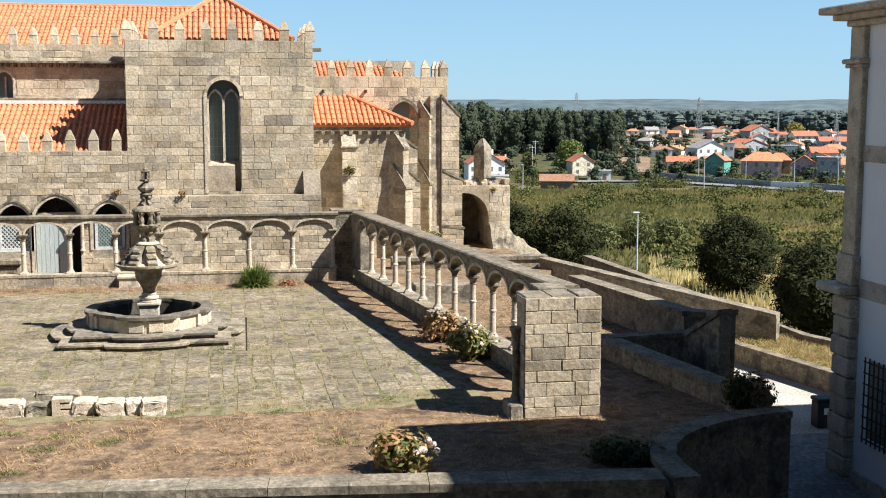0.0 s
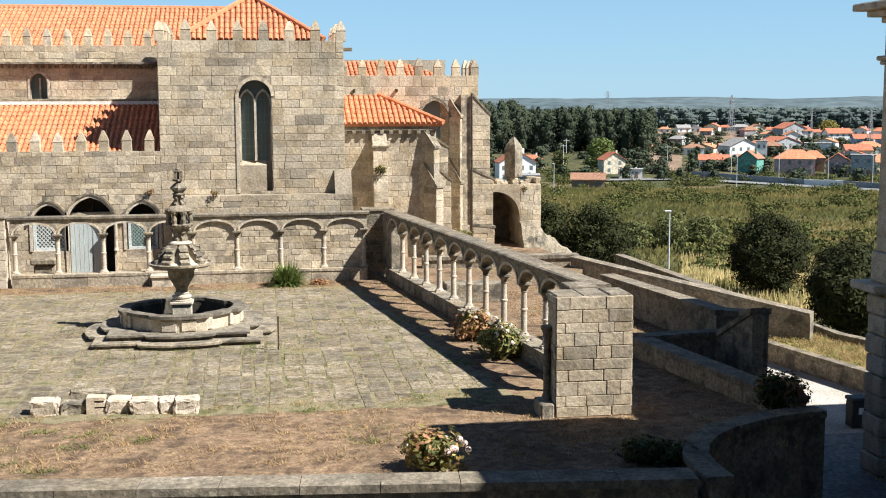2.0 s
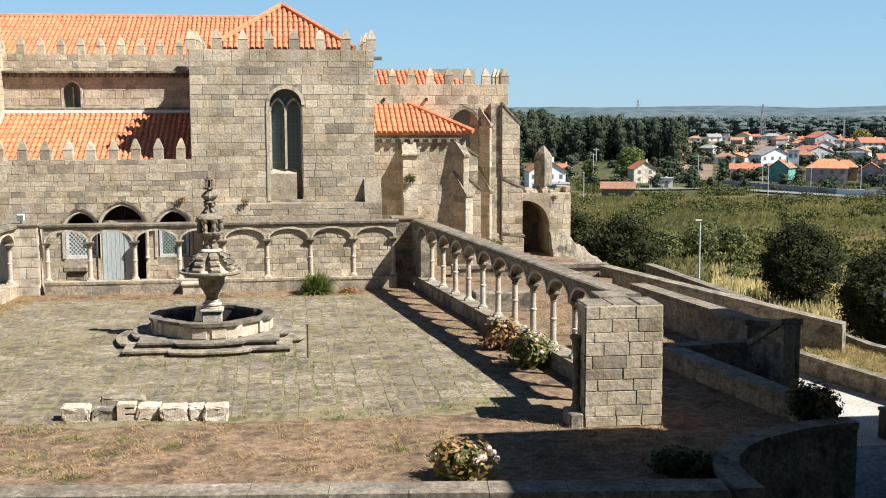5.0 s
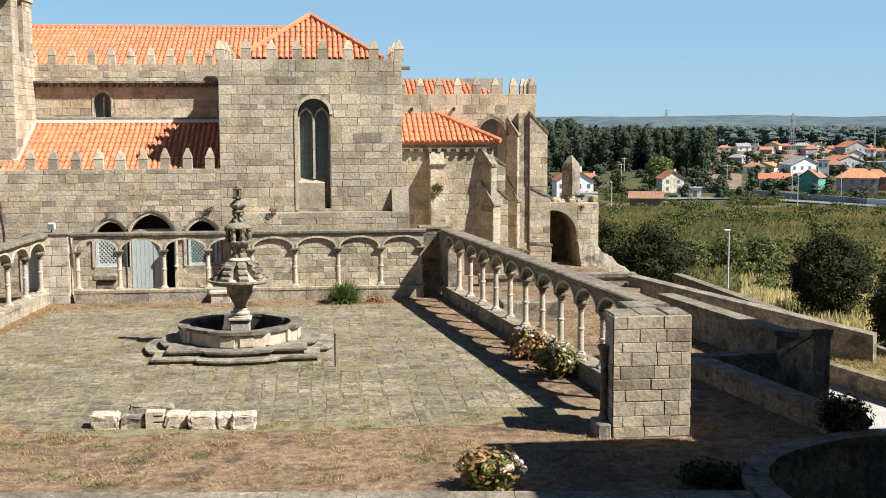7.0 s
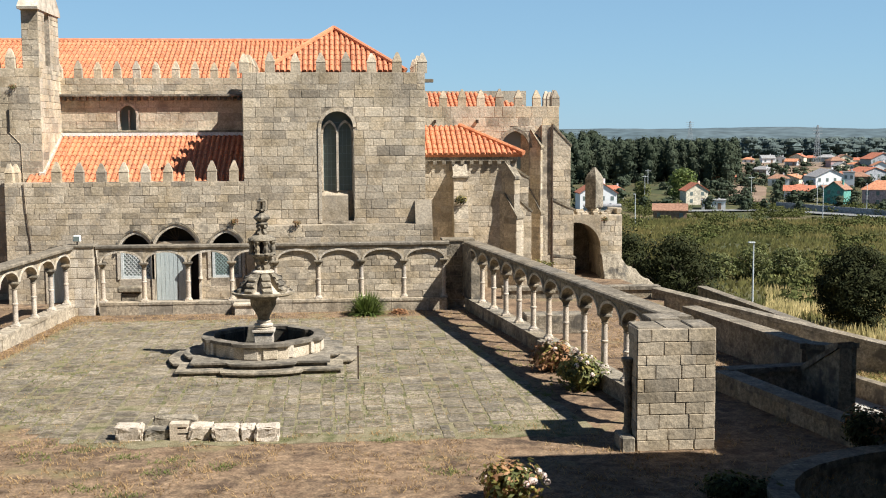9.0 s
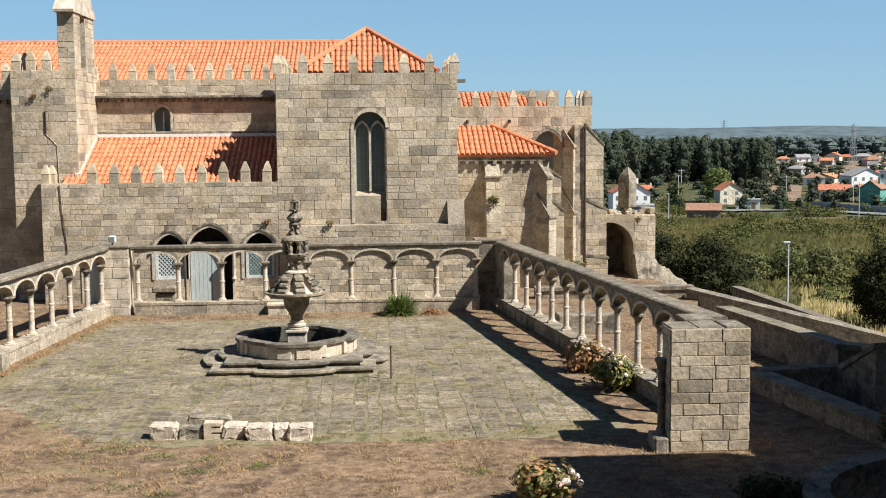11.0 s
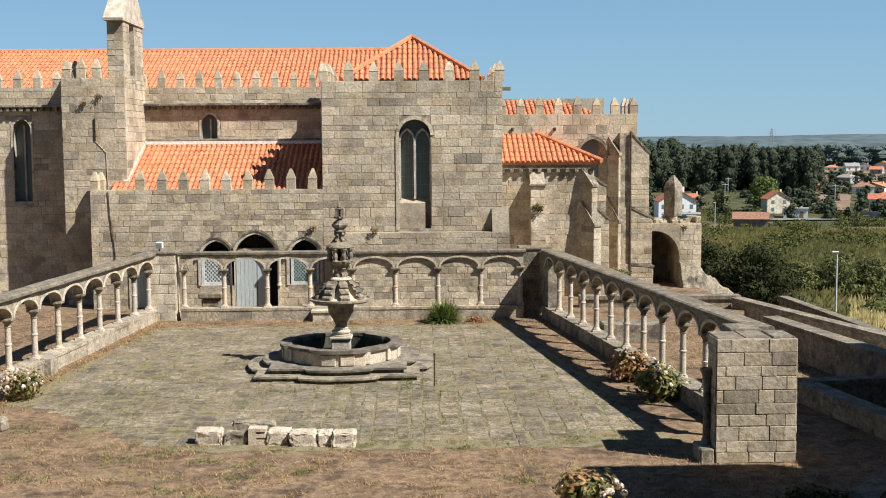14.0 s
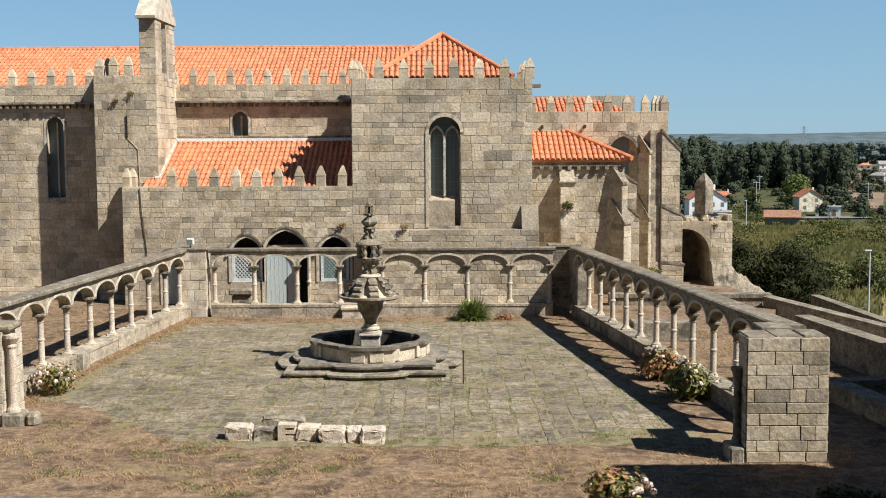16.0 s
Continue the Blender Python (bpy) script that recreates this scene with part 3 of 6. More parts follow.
def pane(parent, pl, c, half, sill, top, depth, mat=PANE, name="glass"):
    bm = bmesh.new()
    prism(bm, [pl.at(u, z, -depth) for u, z in ((c - half, sill), (c + half, sill), (c + half, top), (c - half, top))], Vector(), pl.n * -0.02)
    return part(name, bm, mat, parent)


# south transept: the tall square block with one long window
front = Plane((-3.5, 46.0), (3.47, 46.0))
TW = (3.58, 0.61, 3.05, 6.67, 0.61, False)
transept = wall("transept_wall", front, 0, front.length, 2.2, 8.76, 0.9, [TW], 0.29, 0.5, 21, single=300)
part("transept_body", boxes((-3.48, -2.6, 46.9, 51.0, 0, 8.7), (2.55, 3.45, 46.9, 51.5, 0, 8.7), (-3.48, 3.45, 46.0, 46.9, 0, 2.2)), ASHLAR, church)
west = Plane((-3.5, 51.0), (-3.5, 46.0))
stones_joined("stonework", west, courses(0, 5, 4.4, 8.74, 0.36, 0.66, random.Random(8)), ASHLAR, transept, random.Random(8))
merlons(church, front, [0.08 + k * 0.97 for k in range(8)], 8.74, 0.38, 0.78)
side = Plane((3.47, 46.0), (3.47, 51.0))
merlons(church, side, [1.0 + k * 0.8 for k in range(5)], 8.74, 0.36, 0.74)
west_top = Plane((-3.5, 51.6), (-3.5, 46.0))
merlons(church, west_top, [0.35 + k * 0.85 for k in range(6)], 8.74, 0.4, 0.78)
bm = boxes((3.4, 3.9, 47.1, 47.3, 8.42, 8.56), bevel=0.02)
part("waterspout", bm, LICHEN, church)
# its window: deep splayed frame, two pointed lights and a round head
WX = 0.08
win = part("window", boxes((WX - 0.61, WX - 0.55, 46.3, 46.5, 4.2, 6.67), (WX + 0.55, WX + 0.61, 46.3, 46.5, 4.2, 6.67)), PALE, church, "tall twin-light gothic window with leaded greenish glass")
pane(win, front, 3.58, 0.61, 4.2, 7.28, 0.5)
bm = boxes((WX - 0.045, WX + 0.045, 46.22, 46.4, 4.2, 6.6))
part("mullion", bm, PALE, win)
bm = bmesh.new()
for c in (3.58 - 0.3, 3.58 + 0.3):
    ring, out = arch_points(c, 0.24, 6.45, 0.4, True), arch_points(c, 0.31, 6.45, 0.5, True)
    for i in range(len(ring) - 1):
        prism(bm, [front.at(u, z, -0.42) for u, z in (ring[i], ring[i + 1], out[i + 1], out[i])], Vector(), front.n * 0.14)
bmesh.ops.recalc_face_normals(bm, faces=bm.faces)
part("tracery", bm, PALE, win)
bm = bmesh.new()
prism(bm, [Vector((WX - 0.66, 46.06, 3.06)), Vector((WX - 0.66, 46.06, 4.04)), Vector((WX - 0.66, 46.55, 4.24)), Vector((WX - 0.66, 46.55, 3.06))], Vector(), Vector((1.05, 0, 0)))
part("sill", bm, ASHLAR, win)
part("sill_shade", boxes((WX + 0.39, WX + 0.61, 46.5, 46.6, 3.06, 4.24)), ASHLAR, win)
bm = bmesh.new()
for k in range(9):
    box(bm, WX - 0.6, WX + 0.6, 46.47, 46.49, 4.45 + k * 0.3, 4.462 + k * 0.3)
for k in range(8):
    x = WX - 0.55 + k * 0.15
    box(bm, x, x + 0.012, 46.47, 46.49, 4.2, 6.67)
part("leading", bm, LEAD_GREEN, win)
arch_trim(win, front, 3.58, 0.61, 6.67, 0.61, False, 0.13, 0.03, ASHLAR)
part("jamb_moulding", boxes((WX - 0.74, WX - 0.62, 45.96, 46.05, 3.0, 6.67)), PALE, win)
# the lower wall under the window stands a little forward; the blind arcade has its own backing wall
low = part("lower_wall", boxes((-2.9, 3.7, 45.45, 45.98, -0.1, 2.94)), ASHLAR, church)
lowp = Plane((-2.9, 45.45), (3.7, 45.45))
stones_joined("stonework", lowp, courses(0, 6.6, 1.8, 2.94, 0.3, 0.6, random.Random(9)), ASHLAR, low, random.Random(9))
blind = part("blind_wall", boxes((-2.95, 3.9, 42.975, 43.4, -0.1, 2.36)), MORTAR, church)
blindp = Plane((-2.95, 42.975), (4.02, 42.975))
stones_joined("stonework", blindp, courses(0, 6.9, 0.45, 2.36, 0.24, 0.42, random.Random(10)), ASHLAR, blind, random.Random(10))
bm = bmesh.new()
prism(bm, [Vector((3.05, 45.98, 2.94)), Vector((3.05, 45.5, 2.94)), Vector((3.05, 45.98, 3.85))], Vector(), Vector((0.65, 0, 0)))
part("weathering_stone", bm, ASHLAR, church)

# chapter front: a lower battlemented wall with a door and windows under pointed heads
chap = Plane((-12.45, 46.0), (-3.5, 46.0))
OPEN = [(4.79, 0.6, 0.9, 1.9, 0.74, True), (6.32, 0.84, -0.05, 1.9, 1.0, True), (8.21, 0.6, 0.9, 1.9, 0.76, True), (1.85, 0.34, 0.0, 1.75, 0.3, False)]
chapter = wall("chapter_wall", chap, 0, chap.length, -0.05, 4.62, 0.7, OPEN, 0.28, 0.46, 31, single=290)
merlons(church, chap, [0.25 + 0.83 * k for k in range(2, 11)], 4.6, 0.36, 0.78)
for c, half, sill, spring, rise, pt in OPEN:
    arch_trim(chapter, chap, c, half, spring, rise, pt, 0.1, 0.05, PALE, legs=spring - max(sill, 0))
    arch_trim(chapter, chap, c, half + 0.1, spring, rise + 0.13, pt, 0.07, 0.09, LICHEN)
# the double door
door = part("door", boxes((-6.13 - 0.82, -6.13 - 0.02, 46.3, 46.36, 0, 2.15), (-6.13 + 0.02, -6.13 + 0.5, 46.3, 46.36, 0, 2.15)), DOOR_BLUE, church, "faded blue-grey double plank door")
bm = bmesh.new()
for k in range(9):
    x = -6.93 + k * 0.16
    box(bm, x, x + 0.012, 46.293, 46.3, 0.02, 2.12)
part("batten", bm, DOOR_BLUE, door)
part("lintel", boxes((-6.98, -5.3, 46.2, 46.5, 2.15, 2.32)), ASHLAR, door)
pane(door, chap, 6.32, 0.82, 2.3, 2.9, 0.5, DARK, "fanlight")
bm = bmesh.new()
for k in range(5):
    a = radians(25 + k * 18)
    tube(bm, (-6.13, 46.42, 2.3), (-6.13 - 0.8 * math.cos(a), 46.42, 2.3 + 0.75 * math.sin(a)), 0.014, 0.014, 5)
part("fanlight_bars", bm, IRON, door)
# dark sheet painted as the shade beside the door leaf
part("door_shade", boxes((-5.63, -5.31, 46.5, 46.56, 0, 2.15)), DARK, door, "near-black sheet for the shade in the open door gap")


def lattice_window(c, half, sill, top, mat, depth=0.35):
    w = part("window", boxes((-12.45 + c - half, -12.45 + c + half, 46 + depth + 0.05, 46 + depth + 0.08, sill, top)), PANE, church, "square window with a diagonal lattice")
    bm = bmesh.new()
    n = 7
    hgt = top - sill
    for k in range(-n, n + 1):
        for s in (1, -1):
            x0 = k / n * 2 * half - half
            pts = []
            for t in (0.0, 1.0):
                pts.append((x0 + (t if s > 0 else 1 - t) * hgt * 0.9, sill + t * hgt))
            (xa, za), (xb, zb) = pts
            ts = []
            for bound in (-half, half):
                if xb != xa:
                    ts.append((bound - xa) / (xb - xa))
            t0, t1 = max(0, min(ts)), min(1, max(ts))
            if t1 - t0 > 0.05:
                p = Vector((-12.45 + c + xa + (xb - xa) * t0, 46 + depth, za + (zb - za) * t0))
                q = Vector((-12.45 + c + xa + (xb - xa) * t1, 46 + depth, za + (zb - za) * t1))
                tube(bm, p, q, 0.017, 0.017, 4)
    part("lattice", bm, mat, w)
    x0, x1, y0, y1 = -12.45 + c - half, -12.45 + c + half, 46 + depth - 0.06, 46 + depth + 0.05
    for nm, b in (("jamb", (x0 - 0.1, x0, y0, y1, sill - 0.1, top + 0.08)), ("jamb", (x1, x1 + 0.1, y0, y1, sill - 0.1, top + 0.08)), ("sill", (x0, x1, y0, y1, sill - 0.1, sill)), ("head", (x0, x1, y0, y1, top, top + 0.08))):
        part(nm, boxes(b), FRAME_PAINT, w, "pale blue-grey painted frame")
    return w


lattice_window(4.79, 0.5, 1.0, 2.05, LATTICE, 0.2)
lattice_window(8.21, 0.45, 1.0, 2.05, LEAD_GREEN, 0.2)
for c in (4.79, 8.21):
    pane(church, chap, c, 0.6, 2.1, 2.75, 0.55, DARK, "window_head")
    part("window_lintel", boxes((-12.45 + c - 0.56, -12.45 + c + 0.56, 46.2, 46.5, 2.05, 2.2)), PALE, church)
part("mullion_column", lathe(bmesh.new(), [(0.1, 0.9), (0.07, 1.0), (0.065, 1.9), (0.11, 2.05)], -5.22, 45.85, 12), PALE, church)
# the chapter's side wall and roof
part("chapter_side_wall", boxes((-12.45, -11.75, 46.7, 51.0, -0.1, 4.55)), ASHLAR, church)
sidep = Plane((-12.45, 51), (-12.45, 46))
merlons(church, sidep, [0.5 + k * 0.85 for k in range(6)], 4.6, 0.36, 0.78)
stones_joined("stonework", sidep, courses(0, 5, 0, 4.6, 0.33, 0.6, random.Random(41)), ASHLAR, chapter, random.Random(41))


def roof(name, quad, label):
    bm = bmesh.new()
    n = (Vector(quad[1]) - Vector(quad[0])).cross(Vector(quad[2]) - Vector(quad[0])).normalized()
    if n.z < 0:
        n = -n
    prism(bm, [Vector(q) for q in quad], Vector(), n * -0.12)
    return part(name, bm, TILE, church, label)


r1 = roof("roof", [(-11.9, 46.7, 4.5), (-3.5, 46.7, 4.5), (-3.5, 51.0, 6.42), (-11.3, 51.0, 6.42)], "orange clay-tiled lean-to roof")
up = Vector((0, 4.3, 1.92))
tiles(r1, (-11.9, 46.7, 4.5), (1, 0, 0), up, 8.4, up.length, cut=lambda u: (0, up.length if u > 0.6 else up.length * u / 0.6), seed=2)
bm = boxes((-11.35, -3.5, 50.74, 50.99, 6.36, 6.5))
part("roof_flashing", bm, GUTTER, church, "white mortar band along the lean-to roof's head")
bm = bmesh.new()
prism(bm, [Vector((-11.5, 47.4, 4.83)), Vector((-11.29, 47.4, 4.83)), Vector((-11.29, 51.0, 6.44)), Vector((-11.5, 51.0, 6.44))], Vector(), Vector((0, 0, 0.12)))
part("flashing", bm, PALE, church, "mortar flashing against the turret")

# nave: long wall with a corbel table, small lancets and battlements, and the great roof behind
nave = Plane((-14.15, 51.0), (-3.5, 51.0))
NO = [(5.5, 0.34, 6.5, 7.25, 0.4, True)]
aisle = Plane((-34.0, 49.1), (-13.84, 49.1))
AO = [(18.03, 0.36, 4.08, 7.0, 0.42, True)]
navew = wall("nave_wall", nave, 0, nave.length, -0.2, 8.78, 0.8, NO, 0.28, 0.5, 51)
aislew = wall("nave_wall", aisle, 0, aisle.length, -0.2, 8.7, 0.8, AO, 0.28, 0.5, 52)
for core, pl, (c, half, sill, spring, rise, pt) in ((navew, nave, NO[0]), (aislew, aisle, AO[0])):
    arch_trim(core, pl, c, half, spring, rise, pt, 0.09, 0.03, PALE, legs=spring - sill)
    w = pane(church, pl, c, half, sill, spring + rise, 0.4, PANE, "window")
    w["label"] = "pointed lancet window with stone tracery"
    part("mullion", boxes((pl.o.x + c - 0.035, pl.o.x + c + 0.035, pl.o.y + 0.3, pl.o.y + 0.4, sill, spring + 0.2)), PALE, w)
merlons(church, nave, [0.3 + k * 0.8 for k in range(3, 14)], 8.76, 0.32, 0.72)
merlons(church, aisle, [0.3 + k * 0.8 for k in range(25)], 8.68, 0.32, 0.72)
bm = boxes((-13.8, -3.5, 50.7, 51.0, 8.0, 8.1), (-34, -13.84, 48.84, 49.1, 7.91, 8.01), bevel=0.01)
for k in range(110):
    x = -33.9 + k * 0.276
    d, low_z = (51.0, 7.84) if x > -13.9 else (49.1, 7.75)
    box(bm, x, x + 0.13, d - 0.22, d, low_z, low_z + 0.165)
part("corbel_table", bm, LICHEN, church, "row of small granite corbels under the parapet")
part("string_course", boxes((-11.4, -3.5, 50.88, 51.0, 6.52, 6.6), bevel=0.01), LICHEN, church)
r2 = roof("roof", [(-36, 52.2, 8.5), (-0.5, 52.2, 8.5), (-0.5, 57.5, 10.8), (-36, 57.5, 10.8)], "long orange clay-tiled nave roof")
up2 = Vector((0, 5.3, 2.3))
tiles(r2, (-36, 52.2, 8.5), (1, 0, 0), up2, 34.6, up2.length, seed=3)
part("ridge_tiles", tube(bmesh.new(), (-36, 57.5, 10.8), (-0.5, 57.5, 10.8), 0.12, 0.12, 8), TILE, r2)
roof("roof", [(-36, 57.5, 10.9), (-2.5, 57.5, 10.9), (-2.5, 63, 8.4), (-36, 63, 8.4)], "far slope of the nave roof")
part("nave_back_wall", boxes((-34, 10, 62, 62.8, -0.1, 8.6), (-36, -35.2, 51, 62, -0.1, 8.6)), ASHLAR, church)
# transept roof: a hipped tent behind the battlements
r3 = roof("roof", [(-2.75, 47.2, 8.85), (2.75, 47.2, 8.85), (0.0, 50.2, 10.72)], "hipped orange tiled transept roof")
up3 = Vector((0, 3.0, 1.87))
tiles(r3, (-2.75, 47.2, 8.85), (1, 0, 0), up3, 5.5, up3.length, cut=lambda u: (0, up3.length * (1 - abs(u - 2.75) / 2.75)), seed=4)
upw = Vector((2.75, 0, 1.87))
r4 = roof("roof", [(-2.75, 47.2, 8.85), (-2.75, 57, 8.85), (0.0, 57, 10.72), (0.0, 50.2, 10.72)], "side slope of the transept roof")
tiles(r4, (-2.75, 57, 8.85), (0, -1, 0), upw, 9.8, upw.length, cut=lambda u: (0, upw.length * min(1, (9.8 - u) / 3.0)), seed=5)
roof("roof", [(2.75, 47.2, 8.85), (2.75, 57, 8.85), (0.0, 57, 10.72), (0.0, 50.2, 10.72)], "side slope of the transept roof")
bm = bmesh.new()
tube(bm, (-2.8, 47.15, 8.9), (0, 50.2, 10.8), 0.11, 0.11, 7)
tube(bm, (2.8, 47.15, 8.9), (0, 50.2, 10.8), 0.11, 0.11, 7)
part("hip_tiles", bm, TILE, r3)

# stair buttress with the bellcote
bp = Plane((-13.86, 47.5), (-11.37, 47.5))
stair = wall("stair_turret", bp, 0, bp.length, -0.1, 9.0, 0.6, (), 0.3, 0.5, 61)
part("turret_body", boxes((-13.84, -11.39, 48.1, 51.0, -0.1, 8.98)), ASHLAR, church)
bpe = Plane((-11.37, 47.5), (-11.37, 51.0))
stones_joined("stonework", bpe, courses(0, 3.5, 4.6, 9.0, 0.32, 0.55, random.Random(62)), ASHLAR, stair, random.Random(62))
bpw = Plane((-13.86, 51.0), (-13.86, 47.5))
stones_joined("stonework", bpw, courses(0, 3.5, -0.1, 9.0, 0.32, 0.55, random.Random(63)), ASHLAR, stair, random.Random(63))
merlons(church, bp, [0.22, 0.8, 1.4], 8.98, 0.36, 0.76)
merlons(church, bpw, [2.7, 1.9, 1.1], 8.98, 0.36, 0.76)
part("blue_door", boxes((-10.94, -10.26, 46.25, 46.3, 0, 2.1)), DOOR_BLUE, church, "narrow faded blue door")
part("slit", boxes((-12.62, -12.55, 47.46, 47.49, 6.53, 7.4)), DARK, church, "narrow dark arrow slit")
bm = bmesh.new()
for p, q in (((-12.58, 47.47, 6.53), (-12.16, 47.47, 6.08)), ((-12.16, 47.47, 6.08), (-12.12, 47.47, 4.6))):
    tube(bm, p, q, 0.012, 0.012, 5)
part("crack", bm, ASHLAR, stair, "weathered seam running down the turret")
# bellcote: a slim wall pierced by one arched opening, under a steep gable
bcp = Plane((-11.37, 47.55), (-11.37, 50.9))
BO = [(1.42, 0.42, 9.15, 10.9, 0.42, False)]
bell = part("bellcote", wall_core(bcp, 0, bcp.length, 8.95, 11.3, 0.63, BO), MORTAR, church, "slim gabled granite bellcote")
rng = random.Random(64)
stones_joined("stonework", bcp, courses(0, bcp.length, 9.0, 11.28, 0.3, 0.5, rng, BO), ASHLAR, bell, rng)
bcf = Plane((-12.0, 47.55), (-11.37, 47.55))
stones_joined("stonework", bcf, courses(0, bcf.length, 9.0, 11.28, 0.3, 0.4, rng), ASHLAR, bell, rng)
bm = bmesh.new()
prism(bm, [Vector((-12.08, 47.3, 11.24)), Vector((-12.08, 47.28, 11.34)), Vector((-12.08, 49.2, 12.95)), Vector((-12.08, 51.12, 11.34)), Vector((-12.08, 51.1, 11.24))], Vector(), Vector((0.78, 0, 0)))
part("gable", bm, PALE, bell)

# choir: battlemented wall past the transept, a chapel under its own hipped roof, and stepped buttresses
choir = Plane((3.4, 52.0), (9.85, 52.0))
choirw = wall("choir_wall", choir, 0, choir.length, -0.3, 7.58, 0.8, [(4.5, 0.62, 3.0, 5.75, 0.75, True)], 0.29, 0.5, 71)
pane(church, choir, 4.5, 0.62, 3.0, 6.55, 0.4, PANE, "window")["label"] = "pointed choir window, mostly hidden by a roof"
arch_trim(choirw, choir, 4.5, 0.62, 5.75, 0.75, True, 0.12, 0.06, LICHEN)
merlons(church, choir, [0.5 + k * 0.83 for k in range(8)], 7.56, 0.36, 0.76)
chs = Plane((9.85, 52.0), (9.85, 56.0))
stones_joined("stonework", chs, courses(0, 4, -0.3, 7.6, 0.3, 0.6, random.Random(72)), ASHLAR, choirw, random.Random(72))
part("choir_body", boxes((9.2, 9.83, 52.8, 56.0, -0.3, 7.55), (-3, 9.83, 56.0, 56.8, -0.3, 7.55)), ASHLAR, church)
merlons(church, chs, [0.5 + k * 0.95 for k in range(3)], 7.56, 0.36, 0.76)
r5 = roof("roof", [(2.6, 52.7, 7.45), (8.7, 52.7, 7.45), (6.7, 55, 8.25), (2.6, 55, 8.25)], "orange tiled choir roof behind battlements")
up5 = Vector((0, 2.3, 0.8))
tiles(r5, (2.6, 52.7, 7.45), (1, 0, 0), up5, 6.1, up5.length, cut=lambda u: (0, up5.length * min(1, (6.1 - u) / 2.0)), seed=6)
bm = boxes((4.3, 4.4, 51.7, 52.0, 6.85, 7.0), (6.15, 6.25, 51.7, 52.0, 6.85, 7.0), bevel=0.02)
part("waterspout", bm, IRON, church)
ch = Plane((3.48, 48.7), (7.45, 48.7))
chapel = wall("chapel_wall", ch, 0, ch.length, -0.3, 5.48, 0.7, (), 0.28, 0.48, 81)
che = Plane((7.45, 48.7), (7.45, 52.0))
stones_joined("stonework", che, courses(0, 3.3, -0.3, 5.4, 0.3, 0.55, random.Random(82)), ASHLAR, chapel, random.Random(82))
part("chapel_body", boxes((6.7, 7.43, 49.4, 52.0, -0.3, 5.4)), ASHLAR, church)
r6 = roof("roof", [(3.3, 48.45, 5.55), (7.68, 48.45, 5.55), (5.3, 50.8, 6.7), (3.3, 50.8, 6.7)], "hipped orange tiled chapel roof")
up6 = Vector((0, 2.35, 1.15))
tiles(r6, (3.3, 48.45, 5.55), (1, 0, 0), up6, 4.38, up6.length, cut=lambda u: (0, up6.length * min(1, (4.38 - u) / 2.38)), seed=7)
roof("roof", [(7.68, 48.45, 5.55), (7.68, 51.98, 5.55), (5.3, 51.98, 6.7), (5.3, 50.8, 6.7)], "side slope of the chapel roof")
bm = bmesh.new()
tube(bm, (7.72, 48.4, 5.6), (5.3, 50.8, 6.75), 0.11, 0.11, 7)
part("hip_tiles", bm, TILE, r6)
bm = boxes((3.5, 7.5, 48.55, 48.7, 5.28, 5.48))
for k in range(10):
    box(bm, 3.6 + k * 0.38, 3.75 + k * 0.38, 48.52, 48.7, 5.14, 5.28)
part("cornice", bm, LICHEN, church)


def buttress(x0, x1, y0, y1, steps, label="stepped granite buttress with sloping weatherings"):
    """Stages from the top down: each a head height, a front and the height at which its slope meets the wall."""
    bm = bmesh.new()
    prof = [Vector((x0, y1, -0.3))]
    prev = -0.3
    for top, yf, drop in steps:
        prof += [Vector((x0, yf, prev)), Vector((x0, yf, top - drop))]
        prev = top
    last = steps[-1]
    prof += [Vector((x0, y1, last[0]))]
    out = [prof[0]]
    z = -0.3
    for top, yf, drop in steps:
        out += [Vector((x0, yf, z)), Vector((x0, yf, top - drop))]
        z = top
    out += [Vector((x0, y1, z))]
    prism(bm, out, Vector(), Vector((x1 - x0, 0, 0)))
    ob = part("buttress", bm, PLINTH, church, label)
    rng = random.Random(int(x0 * 100))
    z = -0.3
    for top, yf, drop in steps:
        pl = Plane((x0, yf), (x1, yf))
        stones_joined("stonework", pl, courses(0, x1 - x0, z, top - drop, 0.3, 0.45, rng), ASHLAR, ob, rng)
        z = top
    return ob


